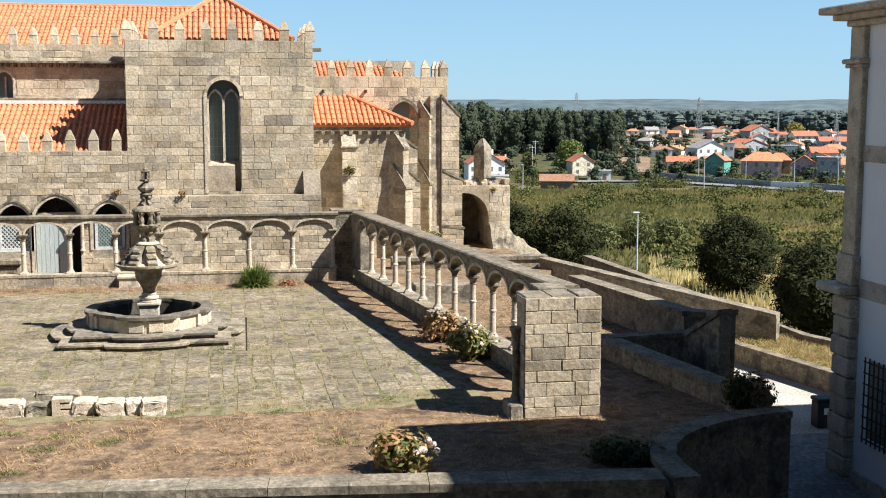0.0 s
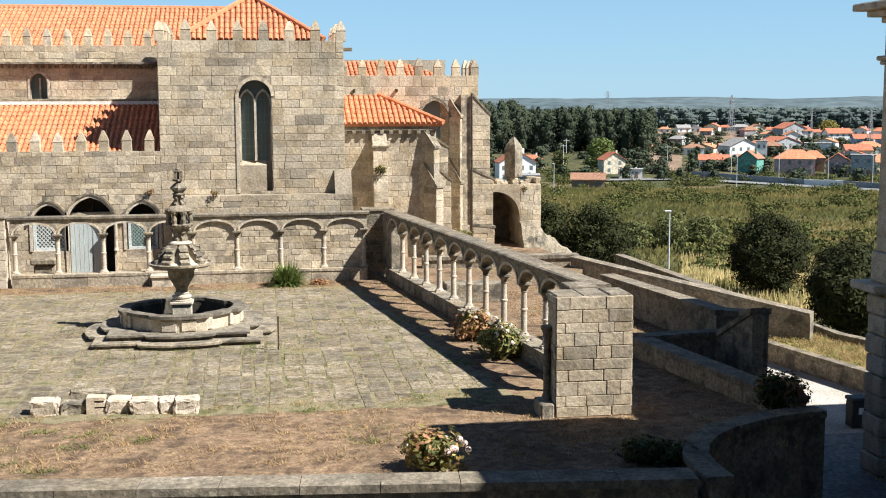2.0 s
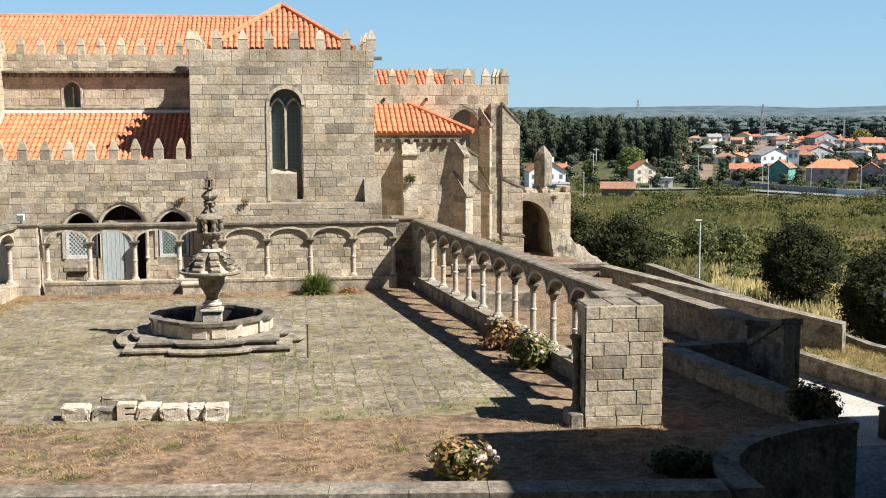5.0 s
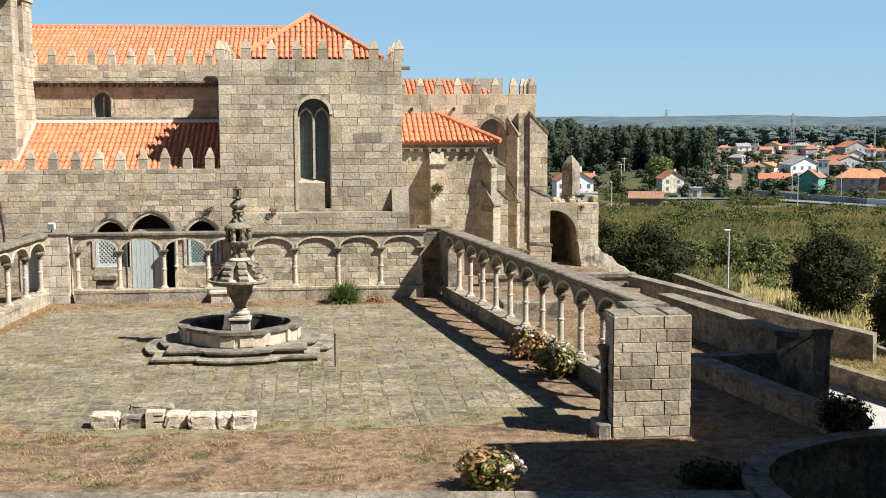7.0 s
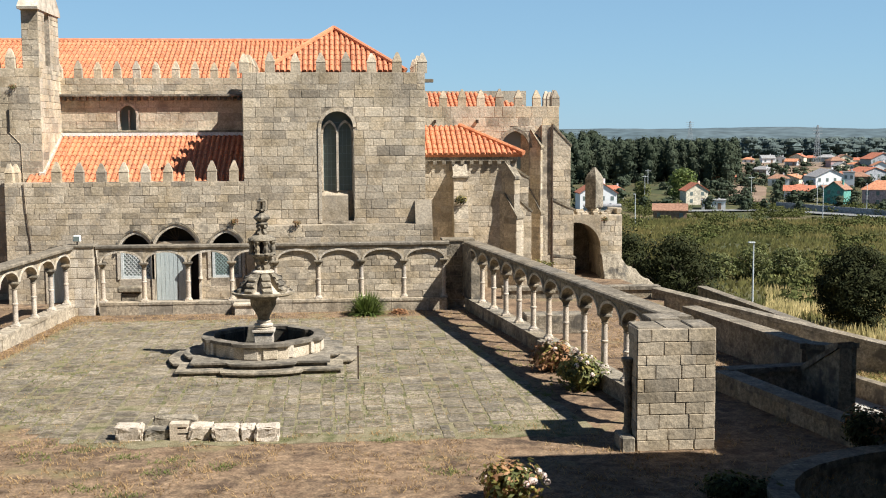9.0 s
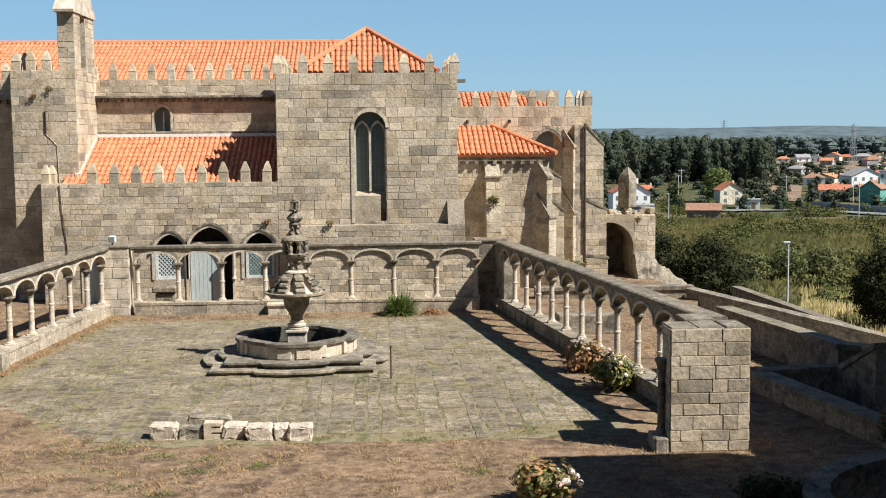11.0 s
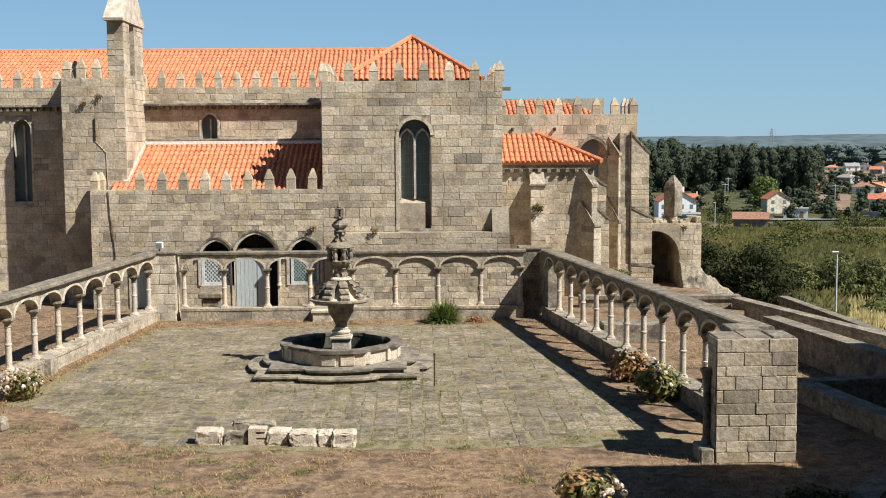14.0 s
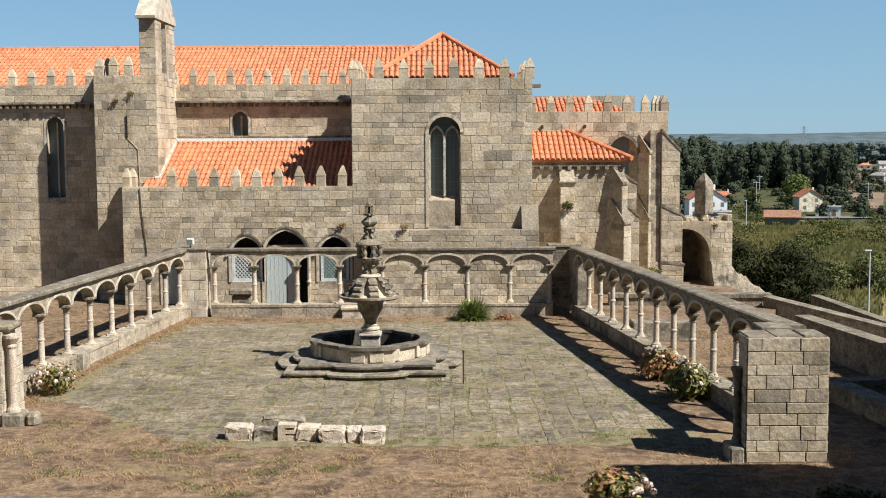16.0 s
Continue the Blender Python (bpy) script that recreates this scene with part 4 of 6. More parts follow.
def turned_buttress(root, angle, stages, label="stepped granite buttress with sloping weatherings"):
    """A buttress leaving the wall at an angle; stages from below: width, reach, height at the wall, height at the end."""
    d = Vector((math.cos(radians(angle)), math.sin(radians(angle)), 0))
    s = Vector((-d.y, d.x, 0))
    r = Vector((root[0], root[1], 0))
    bm = bmesh.new()
    z0 = -1.4
    ob = None
    rng = random.Random(int(root[0] * 100))
    for k, (w, reach, zi, ze) in enumerate(stages):
        up = Vector((0, 0, 1))
        prism(bm, [r - d * 0.5 + up * z0, r + d * reach + up * z0, r + d * reach + up * ze, r + up * zi, r - d * 0.5 + up * zi], -s * w / 2, s * w / 2)
        z0 = ze - 0.05
    ob = part("buttress", bm, PLINTH, church, label)
    z0 = -1.4
    for w, reach, zi, ze in stages:
        for a, b in ((r - s * w / 2, r - s * w / 2 + d * reach), (r - s * w / 2 + d * reach, r + s * w / 2 + d * reach)):
            pl = Plane((a.x, a.y), (b.x, b.y))
            stones_joined("stonework", pl, courses(0, pl.length, z0, ze - 0.03, 0.3, 0.5, rng), ASHLAR, ob, rng)
        bm = bmesh.new()
        up = Vector((0, 0, 1))
        prism(bm, [r + d * (reach + 0.06) + up * (ze - 0.07), r + d * (reach + 0.06) + up * (ze + 0.02), r + up * (zi + 0.06), r + up * (zi - 0.06)], -s * (w / 2 + 0.03), s * (w / 2 + 0.03))
        part("weathering", bm, LICHEN, ob)
        z0 = zi
    return ob


buttress(4.78, 5.38, 47.9, 48.7, [(3.45, 47.95, 0.5), (5.25, 48.2, 0.6)])
part("buttress_cap", boxes((4.72, 5.44, 48.12, 48.7, 4.58, 4.68), bevel=0.02), LICHEN, church)
turned_buttress((7.1, 48.7), -45, [(0.5, 0.62, 3.9, 2.98), (0.38, 0.47, 5.2, 4.6)])
turned_buttress((7.4, 49.4), 0, [(0.5, 0.76, 3.9, 3.15), (0.44, 0.64, 5.0, 4.55)])
turned_buttress((8.81, 52.28), -45, [(0.8, 0.62, 3.95, 2.9), (0.7, 0.58, 6.6, 5.8)])
turned_buttress((9.55, 52.0), 0, [(0.72, 0.98, 1.0, 0.9), (0.62, 0.92, 3.5, 3.05), (0.58, 0.78, 6.75, 5.87)])
part("downpipe", tube(bmesh.new(), (9.5, 51.64, -0.5), (9.5, 51.64, 6.75), 0.045, 0.045, 8), IRON, church)
bpy.context.view_layer.update()
# ---- fountain ----
FX, FY = -2.1, 33.75
fountain = thing("fountain", "carved granite fountain with a lobed basin, bowl and tiered finial", "fountain", at=(FX, FY, 0))


def ring_wall(bm, r_out, r_in, z0, z1, seg, shape):
    pts = []
    for r, z in ((r_out, z0), (r_out, z1), (r_in, z1), (r_in, z0)):
        pts.append([bm.verts.new((r * shape(2 * math.pi * k / seg) * math.cos(2 * math.pi * k / seg), r * shape(2 * math.pi * k / seg) * math.sin(2 * math.pi * k / seg), z)) for k in range(seg)])
    for a, b in zip(pts, pts[1:] + pts[:1]):
        for k in range(seg):
            bm.faces.new((a[k], a[(k + 1) % seg], b[(k + 1) % seg], b[k]))
    bmesh.ops.recalc_face_normals(bm, faces=bm.faces)
    return bm


def round8(a):
    k = (a + math.pi / 4) % (math.pi / 2) - math.pi / 4
    return 1.0 if abs(k) < radians(27) else 0.93


def stepped(a):
    """A square with a round bulge on each side."""
    k = (a + math.pi / 4) % (math.pi / 2) - math.pi / 4
    return 1.0 if abs(k) < radians(25) else 0.84 / math.cos(k)


bm = lathe(bmesh.new(), [(2.54, -0.03), (2.54, 0.09), (2.66, 0.10), (2.66, 0.15)], 0, 0, 144, stepped)
part("lower_step", bm, LICHEN, fountain, "lobed lower step, worn granite")
bm = lathe(bmesh.new(), [(2.12, 0.14), (2.12, 0.24), (2.24, 0.25), (2.24, 0.30)], 0, 0, 144, stepped)
part("upper_step", bm, LICHEN, fountain)
basin = part("basin", ring_wall(bmesh.new(), 1.66, 1.46, 0.26, 0.66, 96, round8), PALE, fountain, "ring of upright granite slabs")
# inner shell: the shade inside the basin is painted in, along with damp
part("lining", ring_wall(bmesh.new(), 1.465, 1.43, 0.28, 0.655, 96, round8), SHADED_WET, basin, "damp inner face, basin shade painted into its dark colour")
# floor coloured near-black in place of the shade down there
part("basin_floor", lathe(bmesh.new(), [(1.5, 0.2), (1.5, 0.3)], 0, 0, 48), DARK, basin)
part("rim", ring_wall(bmesh.new(), 1.75, 1.42, 0.66, 0.75, 96, round8), COPING, basin)
for k in range(8):
    for j in (-1, 1):
        a = 2 * math.pi * k / 4 + math.pi / 4 + j * radians(17) if k < 4 else 2 * math.pi * (k - 4) / 4 + j * radians(9)
        r = 1.64
        wd, hd = (0.15, 0.17) if k < 4 else (0.2, 0.15)
        bm = bmesh.new()
        box(bm, -0.05, 0.05, -wd, wd, 0.32, 0.32 + 2 * hd, bevel=0.015)
        bmesh.ops.transform(bm, matrix=Matrix.Rotation(a, 4, "Z") @ Matrix.Translation((r if k >= 4 else 1.57, 0, 0)), verts=bm.verts)
        part("panel", bm, PALE, basin)
part("pedestal", boxes((-0.27, 0.27, -0.27, 0.27, 0.2, 0.86), (-0.32, 0.32, -0.32, 0.32, 0.82, 0.9), bevel=0.02), PALE, fountain)
stem = [(0.2, 1.12), (0.16, 1.18), (0.18, 1.28), (0.27, 1.44), (0.36, 1.6), (0.37, 1.76), (0.46, 1.83), (0.8, 1.88), (0.89, 1.93), (0.89, 1.98), (0.84, 2.0), (0.8, 1.96)]
part("foot", lathe(bmesh.new(), [(0.27, 0.88), (0.28, 0.94), (0.22, 0.97), (0.27, 1.0), (0.27, 1.05), (0.19, 1.08), (0.21, 1.13), (0.16, 1.17)], 0, 0, 24), PALE, fountain, "pale moulded foot of the stem", True)
part("bowl", lathe(bmesh.new(), stem, 0, 0, 32), LICHEN, fountain, "wide shallow bowl on a swelling stem", True)
part("cone", lathe(bmesh.new(), [(0.74, 1.965), (0.6, 2.02), (0.45, 2.16), (0.34, 2.34), (0.28, 2.5), (0.33, 2.53), (0.31, 2.57), (0.24, 2.6)], 0, 0, 20), PALE, fountain, "ribbed stone cone under the finial", True)
CONSOLE = [(0.42, 1.98), (0.72, 1.99), (0.74, 2.06), (0.69, 2.1), (0.62, 2.11), (0.61, 2.15), (0.65, 2.19), (0.63, 2.25), (0.55, 2.27), (0.52, 2.31), (0.55, 2.35), (0.51, 2.42), (0.42, 2.44), (0.36, 2.5), (0.2, 2.5)]
for k in range(8):
    a = 2 * math.pi * (k + 0.3) / 8
    bm = prism(bmesh.new(), [Vector((r, 0, z)) for r, z in CONSOLE], Vector((0, -0.1, 0)), Vector((0, 0.1, 0)))
    for v in bm.verts:
        v.co.y *= 1.25 - 0.35 * (v.co.z - 2.0) + (0.18 if int(v.co.z * 12) % 2 else -0.12)
    bmesh.ops.transform(bm, matrix=Matrix.Rotation(a, 4, "Z"), verts=bm.verts)
    part("console", bm, LICHEN, fountain, "carved scroll console on the cone")


def scrolls(name, count, outline, half, turn=0.0):
    """Carved brackets round the stem, each a thick scrolled outline of (reach, height)."""
    for k in range(count):
        bm = prism(bmesh.new(), [Vector((r, 0, z)) for r, z in outline], Vector((0, -half, 0)), Vector((0, half, 0)))
        bmesh.ops.transform(bm, matrix=Matrix.Rotation(2 * math.pi * (k + turn) / count, 4, "Z"), verts=bm.verts)
        part(name, bm, LICHEN, fountain)


part("collar", lathe(bmesh.new(), [(0.25, 2.5), (0.29, 2.53), (0.27, 2.57), (0.21, 2.6)], 0, 0, 18), PALE, fountain, smooth=True)
part("finial_neck", lathe(bmesh.new(), [(0.19, 2.58), (0.15, 2.66), (0.15, 2.82), (0.2, 2.92), (0.3, 3.0)], 0, 0, 16), LICHEN, fountain, smooth=True)
scrolls("figure_bracket", 6, [(0.1, 2.6), (0.2, 2.6), (0.22, 2.68), (0.17, 2.73), (0.19, 2.8), (0.25, 2.84), (0.23, 2.92), (0.3, 2.98), (0.1, 2.99)], 0.05)
bm = lathe(bmesh.new(), [(0.3, 2.98), (0.37, 3.01), (0.38, 3.06), (0.33, 3.08)], 0, 0, 16)
tempietto = part("lantern", bm, LICHEN, fountain, "small eight-sided pillared lantern")
part("lantern_core", lathe(bmesh.new(), [(0.18, 3.07), (0.18, 3.42)], 0, 0, 8), DARK, tempietto)
for k in range(8):
    a = 2 * math.pi * (k + 0.5) / 8
    x, y = 0.32 * math.cos(a), 0.32 * math.sin(a)
    part("pillar", lathe(bmesh.new(), [(0.09, 3.06), (0.06, 3.11), (0.075, 3.2), (0.055, 3.32), (0.1, 3.4), (0.1, 3.43)], x, y, 8), LICHEN, tempietto)
part("lantern_roof", lathe(bmesh.new(), [(0.36, 3.42), (0.4, 3.45), (0.38, 3.5), (0.3, 3.55), (0.2, 3.59), (0.13, 3.61)], 0, 0, 16), LICHEN, tempietto, smooth=True)
part("upper_stem", lathe(bmesh.new(), [(0.12, 3.6), (0.09, 3.66), (0.08, 3.8), (0.13, 3.88), (0.18, 3.9), (0.17, 3.93), (0.1, 3.95)], 0, 0, 12), LICHEN, fountain, smooth=True)
scrolls("upper_bracket", 5, [(0.05, 3.6), (0.17, 3.59), (0.19, 3.65), (0.13, 3.7), (0.12, 3.77), (0.17, 3.81), (0.15, 3.88), (0.05, 3.89)], 0.04, 0.3)
bulb = lathe(bmesh.new(), [(0.1, 3.94), (0.14, 3.98), (0.19, 4.04), (0.21, 4.09), (0.16, 4.14), (0.12, 4.19), (0.06, 4.23), (0.07, 4.28)], 0, 0, 12, lambda a: 1 + 0.16 * math.cos(4 * a + 0.5))
part("finial", bulb, LICHEN, fountain)
top = part("top_lantern", lathe(bmesh.new(), [(0.12, 4.26), (0.17, 4.28), (0.16, 4.32), (0.05, 4.33)], 0, 0, 4), LICHEN, fountain)
for sx in (-1, 1):
    for sy in (-1, 1):
        part("post", boxes((sx * 0.085 - 0.028, sx * 0.085 + 0.028, sy * 0.085 - 0.028, sy * 0.085 + 0.028, 4.31, 4.53)), LICHEN, top)
part("spindle", lathe(bmesh.new(), [(0.04, 4.32), (0.04, 4.53)], 0, 0, 6), LICHEN, top)
part("roof", boxes((-0.125, 0.125, -0.125, 0.125, 4.52, 4.57), bevel=0.015), LICHEN, top)
part("knob", lathe(bmesh.new(), [(0.07, 4.57), (0.08, 4.6), (0.05, 4.63), (0.01, 4.65)], 0, 0, 8), LICHEN, top)

# iron post beside the fountain
bm = boxes((0.50, 0.54, 30.73, 30.77, -0.05, 0.84), (0.49, 0.55, 30.72, 30.78, 0.84, 0.9))
tagged(link_mesh("post", bm, IRON), "thin rusty iron post standing in the paving", "post")

# ---- row of loose carved stones ----
def rubble(x0, x1, y, h, depth, seed, mat=SHAFT, name="stone_block", label="rough pale granite block lying on the ground"):
    rng = random.Random(seed)
    bm = bmesh.new()
    lean = rng.uniform(-1, 1)
    bmesh.ops.create_cube(bm, size=1.0)
    bmesh.ops.bevel(bm, geom=bm.edges[:], offset=0.13, segments=2, affect="EDGES", profile=0.6)
    bmesh.ops.triangulate(bm, faces=bm.faces[:])
    bmesh.ops.subdivide_edges(bm, edges=[e for e in bm.edges if e.calc_length() > 0.4], cuts=2)
    for v in bm.verts:
        v.co += Vector((rng.uniform(-1, 1), rng.uniform(-1, 1), rng.uniform(-1, 1))) * 0.05
        v.co.x += 0.16 * lean * v.co.z
        v.co = Vector(((x0 + x1) / 2 + v.co.x * (x1 - x0), y + depth * (0.5 + v.co.y), -0.03 + (h + 0.03) * (0.5 + v.co.z)))
    return tagged(link_mesh(name, bm, mat), label, "stone block", "row of loose carved stones")


rubble(-4.7, -4.13, 24.95, 0.31, 0.42, 1)
rubble(-4.1, -3.58, 24.95, 0.24, 0.4, 2, LICHEN, label="weathered grey granite block in a row")
rubble(-2.66, -2.09, 24.7, 0.31, 0.42, 3)
rubble(-2.07, -1.76, 24.7, 0.30, 0.4, 4, SHAFT, label="small broken granite block")
rubble(-1.77, -1.27, 24.6, 0.31, 0.45, 5)
rubble(-3.16, -2.7, 24.85, 0.3, 0.5, 6, SHAFT, label="broken wedge of pale granite in a row")
rubble(-3.95, -3.05, 25.4, 0.38, 0.3, 7, LICHEN, label="long weathered granite slab behind smaller blocks")
bm = bmesh.new()
slots = [(-3.56, -0.02), (-3.18, -0.02), (-3.18, 0.12), (-3.4, 0.12), (-3.4, 0.16), (-3.18, 0.16), (-3.18, 0.24), (-3.4, 0.24), (-3.4, 0.29), (-3.18, 0.29), (-3.18, 0.35), (-3.56, 0.36)]
prism(bm, [Vector((x, 24.9, z)) for x, z in slots], Vector(), Vector((0, 0.32, 0)))
tagged(link_mesh("stone_block", bm, SHAFT), "carved granite fragment with square slots", "stone block", "row of loose carved stones")

# ---- low walls on the town side ----
def coped_wall(name, label, pts, z_top, z_bot, thick=0.45, mat=LICHEN, seed=1, cope=0.14, over=0.06):
    ob = thing(name, label, "wall", kind="structure")
    n = len(pts)
    dirs = []
    for i in range(n):
        a, b = Vector(pts[max(i - 1, 0)][:2]), Vector(pts[min(i + 1, n - 1)][:2])
        d = (b - a).normalized()
        dirs.append(Vector((d.y, -d.x)))

    def tops(i):
        return pts[i][2] if len(pts[i]) > 2 else z_top

    for i in range(n - 1):
        p, q = Vector(pts[i][:2]), Vector(pts[i + 1][:2])
        for nm, m, half, za, zb, low in (("wall_face", mat, thick / 2, -cope, -cope, True), ("coping_stone", COPING, thick / 2 + over, 0, 0, False)):
            bm = bmesh.new()
            vs = []
            for c, d, i2 in ((p, dirs[i], i), (q, dirs[i + 1], i + 1)):
                hi = tops(i2) + za
                lo = z_bot if low else hi - cope
                g = 0.006 if not low else 0.0
                e = (q - p).normalized() * (g if i2 == i else -g)
                for s, z in ((1, lo), (1, hi), (-1, hi), (-1, lo)):
                    w = c + d * half * s + e
                    vs.append(bm.verts.new((w.x, w.y, z)))
            for k in range(4):
                bm.faces.new((vs[k], vs[(k + 1) % 4], vs[4 + (k + 1) % 4], vs[4 + k]))
            bm.faces.new(vs[:4])
            bm.faces.new(vs[4:])
            bmesh.ops.recalc_face_normals(bm, faces=bm.faces)
            part(nm, bm, m, ob)
    return ob


def split(a, b, n):
    return [tuple(x + (y - x) * k / n for x, y in zip(a, b)) for k in range(n + 1)]


coped_wall("parapet_wall", "long low granite parapet with a lichen-spotted coping", split((-24.0, 21.6), (7.12, 18.22), 24), 0.3, -3.3, 0.5)
arc = [(7.42, 17.95), (7.42, 18.75), (7.5, 19.3), (7.75, 19.9), (8.15, 20.45), (8.65, 20.9), (9.25, 21.25), (9.9, 21.55), (10.6, 21.75), (11.1, 21.8)]
coped_wall("parapet_wall", "curved granite parapet bending round the street corner", [(x + 0.06, y) for x, y in arc], 0.305, -3.3, 0.34)
coped_wall("parapet_wall", "granite parapet along the edge of the terrace", split((9.6, 28.5), (10.75, 22.0), 6), 0.5, -3.3, 0.42)
coped_wall("retaining_wall", "dark granite retaining wall beside the stair", [(9.7, 28.6, 0.52), (11.76, 28.75, 0.55), (12.15, 27.1, 1.4)], 0.5, -3.3, 0.35)
coped_wall("parapet_wall", "low granite parapet with a sunlit coping", split((11.0, 36.0), (12.1, 29.2), 5), 1.0, -0.5, 0.4)
coped_wall("parapet_wall", "short granite wall end", [(12.1, 29.2), (12.6, 28.8), (12.3, 27.3, 1.35)], 1.02, -3.3, 0.4)
coped_wall("parapet_wall", "long granite parapet above the path", split((12.25, 44.6, 0.45), (19.4, 38.8, -1.0), 8), 1.0, -3.4, 0.5)
coped_wall("ledge_wall", "low granite kerb wall before the ruined arch", split((6.4, 45.5), (12.6, 45.2), 5), 0.45, -0.5, 0.5)
coped_wall("parapet_wall", "granite ramp parapet running down to the valley", split((20.4, 64.5), (21.2, 50.0), 5), -2.2, -4.2, 0.4)
coped_wall("parapet_wall", "pale kerb of the ramp beside the parapet", split((18.3, 56.8), (18.7, 51.0), 3), -2.3, -4.2, 0.35)
# grass strip across the path
BANK = material("bank_grass", [(0.26, 0.22, 0.075), (0.36, 0.30, 0.11), (0.17, 0.17, 0.055)], 0.9, 1.0, 0.8, 9, speck=0.4, blotch=0.3)
bm = bmesh.new()
flat_prism(bm, [(17.7, 39.4), (18.9, 34.0), (19.6, 30.8), (24.0, 31.0), (20.6, 40.3)], -3.3, -2.0)
tagged(link_mesh("grass_bank", bm, BANK), "sunlit bank of dry yellow grass behind a wall", "grass", kind="structure")
coped_wall("retaining_wall", "low dark wall holding the grass bank", split((17.5, 39.6), (18.8, 34.0), 4) + [(19.6, 30.6)], -1.95, -3.4, 0.25)
coped_wall("retaining_wall", "far granite kerb of the grass bank", [(17.9, 40.0), (20.3, 40.4), (20.4, 38.6), (22.5, 33.0)], -1.75, -3.4, 0.25)

# stone trough behind the arcade
bm = boxes((6.0, 7.9, 37.1, 37.9, -0.02, 0.62), bevel=0.03)
tagged(link_mesh("stone_chest", bm, LICHEN), "plain grey granite chest standing behind the arcade", "stone chest")

# ---- ruined arch and its pinnacle ----
ruin = thing("ruined_arch", "broken granite arch with a square pointed pinnacle and crumbling edges", "ruin", at=(11.2, 52.6, 0))
rp = Plane((9.2, 52.05), (12.75, 52.05))
rm = Matrix.Translation((-11.2, -52.6, 0))
core = part("arch_wall", wall_core(rp, 0, rp.length, -1.6, 2.75, 2.4, [(1.46, 1.12, -1.6, 1.3, 1.12, False)]), ASHLAR, ruin)
core.matrix_parent_inverse = rm
rng = random.Random(5)
stones_joined("stonework", rp, courses(2.6, 3.55, -1.5, 2.7, 0.24, 0.36, rng), ASHLAR, core, rng)
o = part("back_wall", boxes((9.0, 12.7, 54.46, 54.9, -1.6, 2.6)), LICHEN, ruin)
o.matrix_parent_inverse = rm
re = Plane((12.75, 52.05), (12.75, 54.45))
stones_joined("stonework", re, courses(0, 2.4, -1.5, 2.7, 0.24, 0.36, rng), ASHLAR, core, rng)
bm = bmesh.new()
for k in range(34):
    u, w = rng.uniform(0.7, 3.5), rng.uniform(0.18, 0.42)
    z = 2.74 + rng.uniform(-0.1, 0.14) + (0.12 if u > 2.3 else 0)
    y = 52.03 + rng.uniform(0, 0.7)
    box(bm, 9.2 + u - w / 2, 9.2 + u + w / 2, y, y + rng.uniform(0.2, 0.45), z - 0.15, z + rng.uniform(0.02, 0.14), bevel=0.03)
for v in bm.verts:
    v.co += Vector((rng.uniform(-1, 1), rng.uniform(-1, 1), rng.uniform(-1, 1))) * 0.02
o = part("rubble", bm, ASHLAR, ruin)
o["kind"] = "stuff"
o.matrix_parent_inverse = rm
# a slumped heap of masonry against the outer pier
bm = bmesh.new()
rows = []
for i in range(25):
    x = 11.6 + 2.8 * i / 24
    row = []
    for j in range(9):
        y = 50.7 + 1.6 * j / 8
        crest = 0.95 - max(0.0, x - 12.4) * 0.82
        h = crest - 1.5 * max(0.0, 51.35 - y) ** 1.2 * 1.6
        h += 0.22 * noise.noise(Vector((x * 2.2, y * 2.2, 1))) + 0.12 * noise.noise(Vector((x * 6, y * 6, 2)))
        row.append(bm.verts.new((x + 0.05 * noise.noise(Vector((x * 5, y * 5, 7))), y, max(-1.5, h) if 0 < i < 24 and j else -1.6)))
    rows.append(row)
for p, q in zip(rows, rows[1:]):
    for j in range(8):
        bm.faces.new((p[j], q[j], q[j + 1], p[j + 1]))
o = part("mound", bm, LICHEN, ruin, "slumped mound of broken masonry")
o.matrix_parent_inverse = rm
bm = bmesh.new()
lathe(bm, [(0.3, 2.6), (0.3, 2.98), (0.41, 3.06), (0.41, 4.35), (0.34, 4.5), (0.06, 4.86)], 11.6, 52.6, 4)
bmesh.ops.rotate(bm, verts=bm.verts, cent=(11.6, 52.6, 0), matrix=Matrix.Rotation(radians(-3), 3, "Z"))
o = part("pinnacle", bm, LICHEN, ruin)
o.matrix_parent_inverse = rm

# ---- convent wing: the white corner building and the unseen mass behind the camera ----
convent = thing("convent", "white plastered convent building with granite corner pilasters and cornice", "building")
CX, CY = 15.15, 27.0
part("wall", boxes((CX + 0.12, 40, -0.5, CY - 0.12, -3.5, 8.3)), PLASTER, convent)
# out of view: inferred from its terrace shadow; dark stone keeps its bounce low
part("wing", boxes((11.55, CX + 0.1, -14, 18.4, -3.5, 10.35)), LICHEN, convent)
# height and dark stone added to hold off sky fill, none of it seen
part("main_block", boxes((-45, 11.55, -14, -0.6, -3.5, 22.0)), LICHEN, convent)
bm = boxes((CX - 0.1, 41, -1, CY + 0.1, 8.3, 8.45), (CX - 0.35, 41, -1, CY + 0.35, 8.45, 8.6), (CX - 0.6, 41, -1, CY + 0.6, 8.6, 8.78), bevel=0.03)
part("cornice", bm, PALE, convent, "projecting moulded granite cornice")
bm = boxes((CX + 0.08, 40, 1, CY - 0.08, 5.05, 5.45), (CX + 0.08, 40, 1, CY - 0.08, 1.75, 2.2), (CX + 0.05, 40, 1, CY - 0.05, -3.4, -2.6))
part("string_course", bm, PALE, convent)
pil = part("pilaster", boxes((CX - 0.02, CX + 0.5, CY - 0.62, CY + 0.02, 2.75, 8.3), bevel=0.03), PALE, convent, "granite corner pilaster on a rusticated base")
